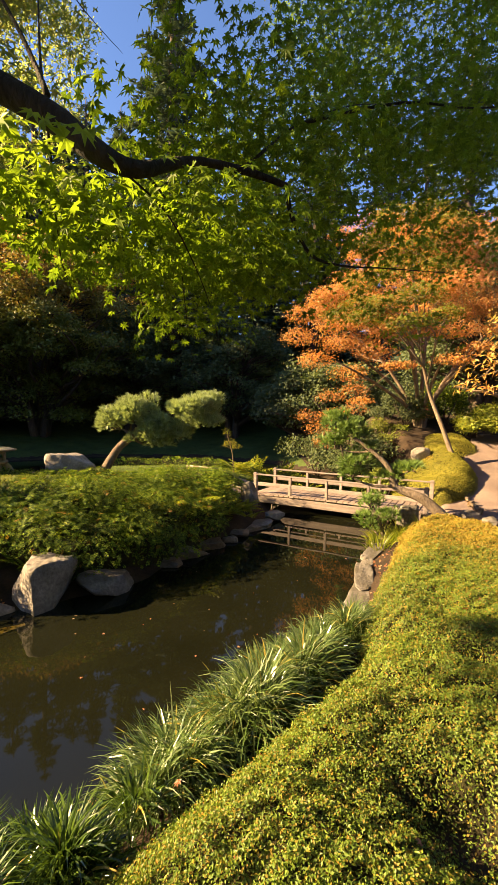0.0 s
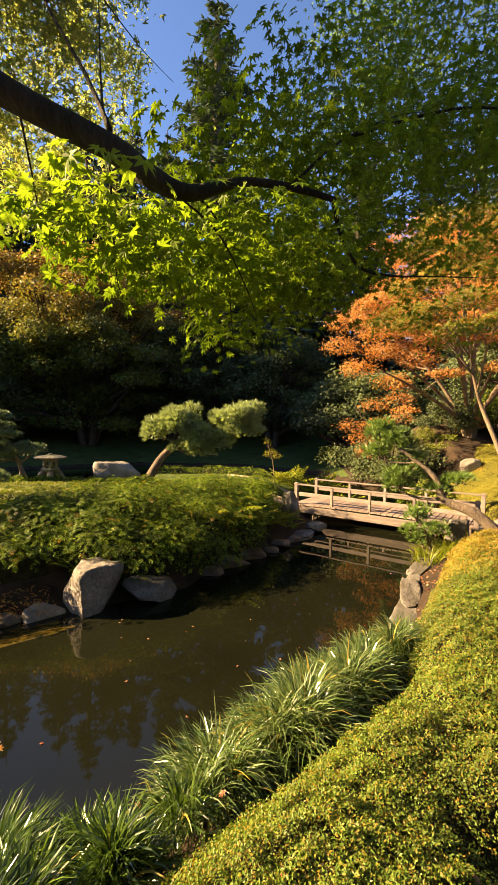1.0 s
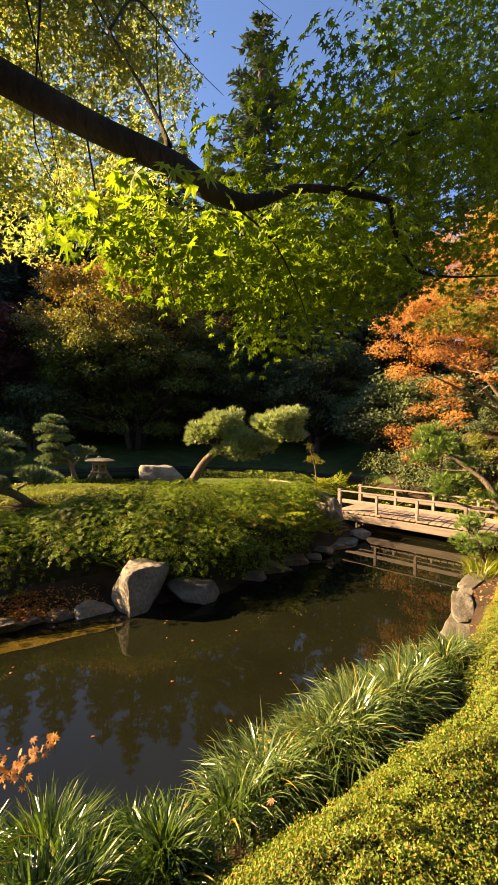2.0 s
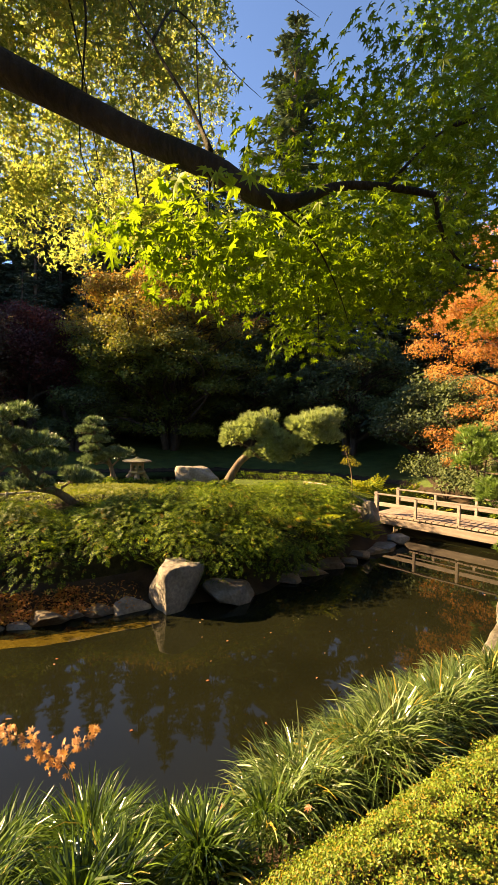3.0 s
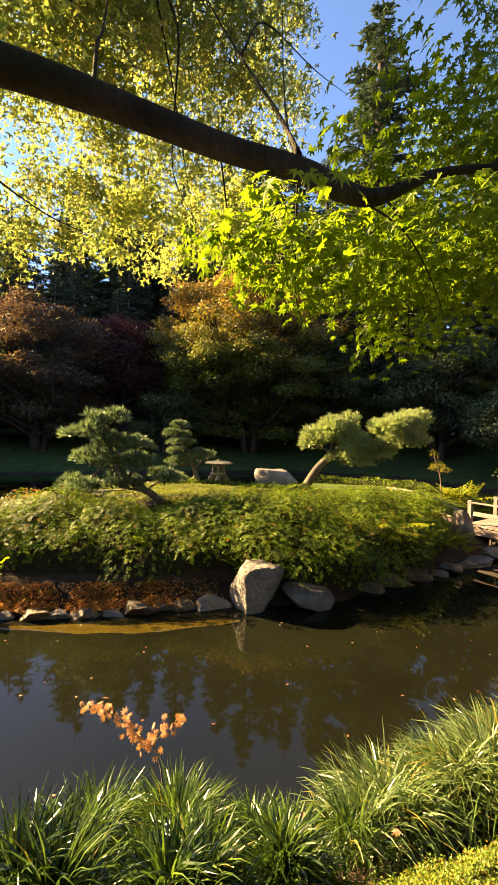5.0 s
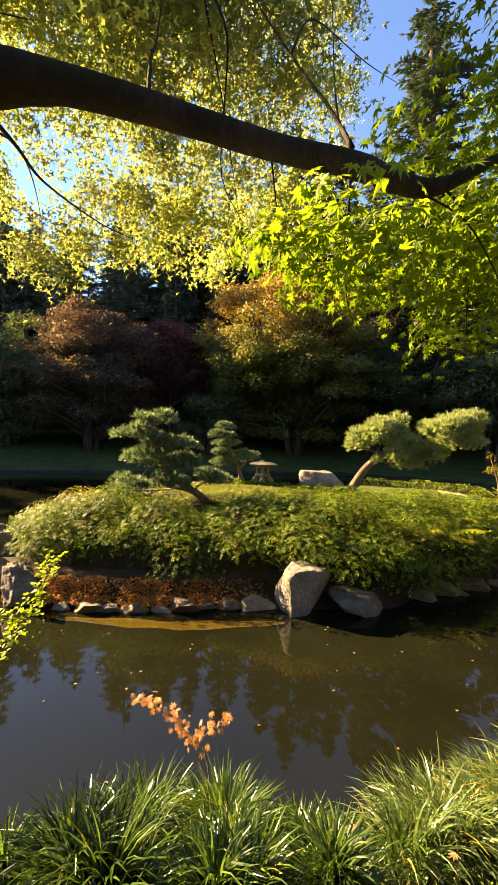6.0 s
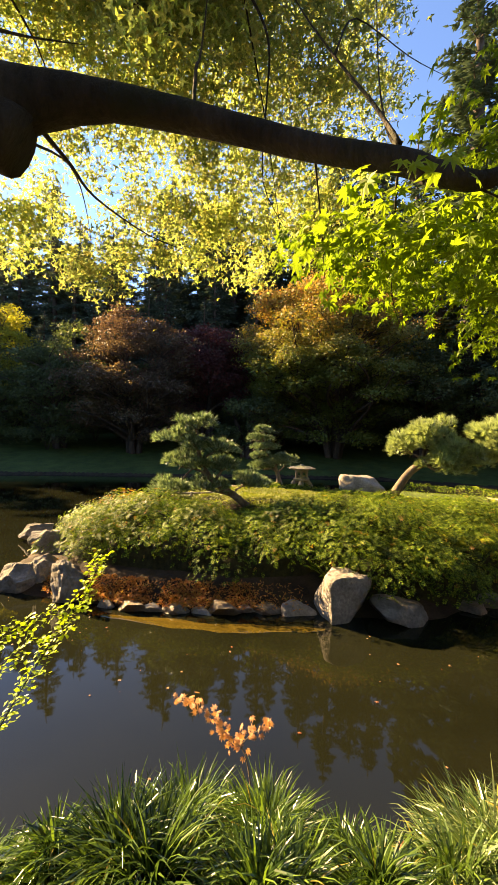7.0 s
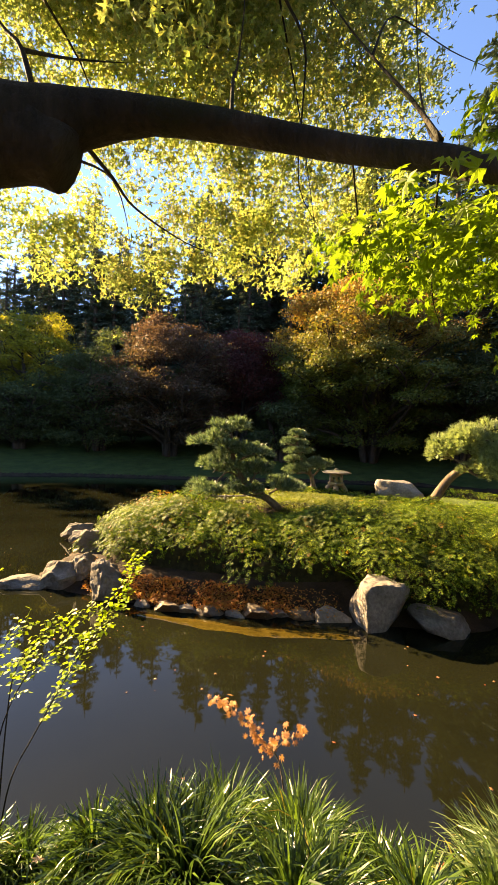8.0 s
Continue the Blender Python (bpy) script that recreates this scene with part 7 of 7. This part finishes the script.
# ---- fallen leaves ----
def fallen(n, xy, z, size, name, label):
    q = np.column_stack([xy, z])
    nn = unit(rng.normal(size=q.shape) * 0.3 + (0, 0, 1))
    v, f = scatter(T_MAPLE, q, frames_from(nn), size)
    tagged(new(name, mesh_data(name, v, f, M_FALLEN)), label, "leaves", kind="stuff")


wxy = np.column_stack([rng.uniform(-10, 2.5, 260), rng.uniform(2, 11, 260)])
wxy = wxy[(sd_poly(POND, wxy[:, 0], wxy[:, 1]) > 0.1) & (sd_poly(ISLAND, wxy[:, 0], wxy[:, 1]) < -0.1)]
v, f = scatter(T_STAR, np.column_stack([wxy, np.full(len(wxy), 0.006)]), frames_from(unit(rng.normal(size=(len(wxy), 3)) * 0.06 + (0, 0, 1))), rng.uniform(0.008, 0.03, len(wxy)))
tagged(new("floating_leaves", mesh_data("floating_leaves", v, f, M_FALLEN)), "scattered fallen leaves floating on the pond", "leaves", kind="stuff")
hxy = in_poly(HEDGE, 26, 0.15)
fallen(26, hxy, only_top(hxy[:, 0], hxy[:, 1]) + 0.03, rng.uniform(0.02, 0.036, 26), "fallen_leaves", "dry fallen maple leaves lying on the hedge")
gxy = np.column_stack([rng.uniform(-2.6, 0.4, 110), rng.uniform(0.6, 3.6, 110)])
gxy = gxy[(sd_poly(POND, gxy[:, 0], gxy[:, 1]) < -0.15) & (sd_poly(HEDGE, gxy[:, 0], gxy[:, 1]) < -0.02)]
fallen(len(gxy), gxy, land(gxy[:, 0], gxy[:, 1]) + rng.uniform(0.14, 0.36, len(gxy)), rng.uniform(0.022, 0.042, len(gxy)), "fallen_leaves", "dry fallen maple leaves caught in the lilyturf")

bxy = np.column_stack([rng.uniform(1.0, 3.4, 900), rng.uniform(4.5, 8.6, 900)])
bxy = bxy[(sd_poly(POND, bxy[:, 0], bxy[:, 1]) < -0.1) & (sd_poly(HEDGE, bxy[:, 0], bxy[:, 1]) < -0.02) & (sd_poly(POND, bxy[:, 0], bxy[:, 1]) > -0.9)]
fallen(len(bxy), bxy, land(bxy[:, 0], bxy[:, 1]) + 0.012, rng.uniform(0.02, 0.04, len(bxy)), "fallen_leaves", "brown fallen leaves on the soil beside the edging stones")

# the leaves that hang closest, one by one
leaf_parts("leaf", T_MAPLE, M_MAPLE, maple, npos[close], fr[close], nsz[close])
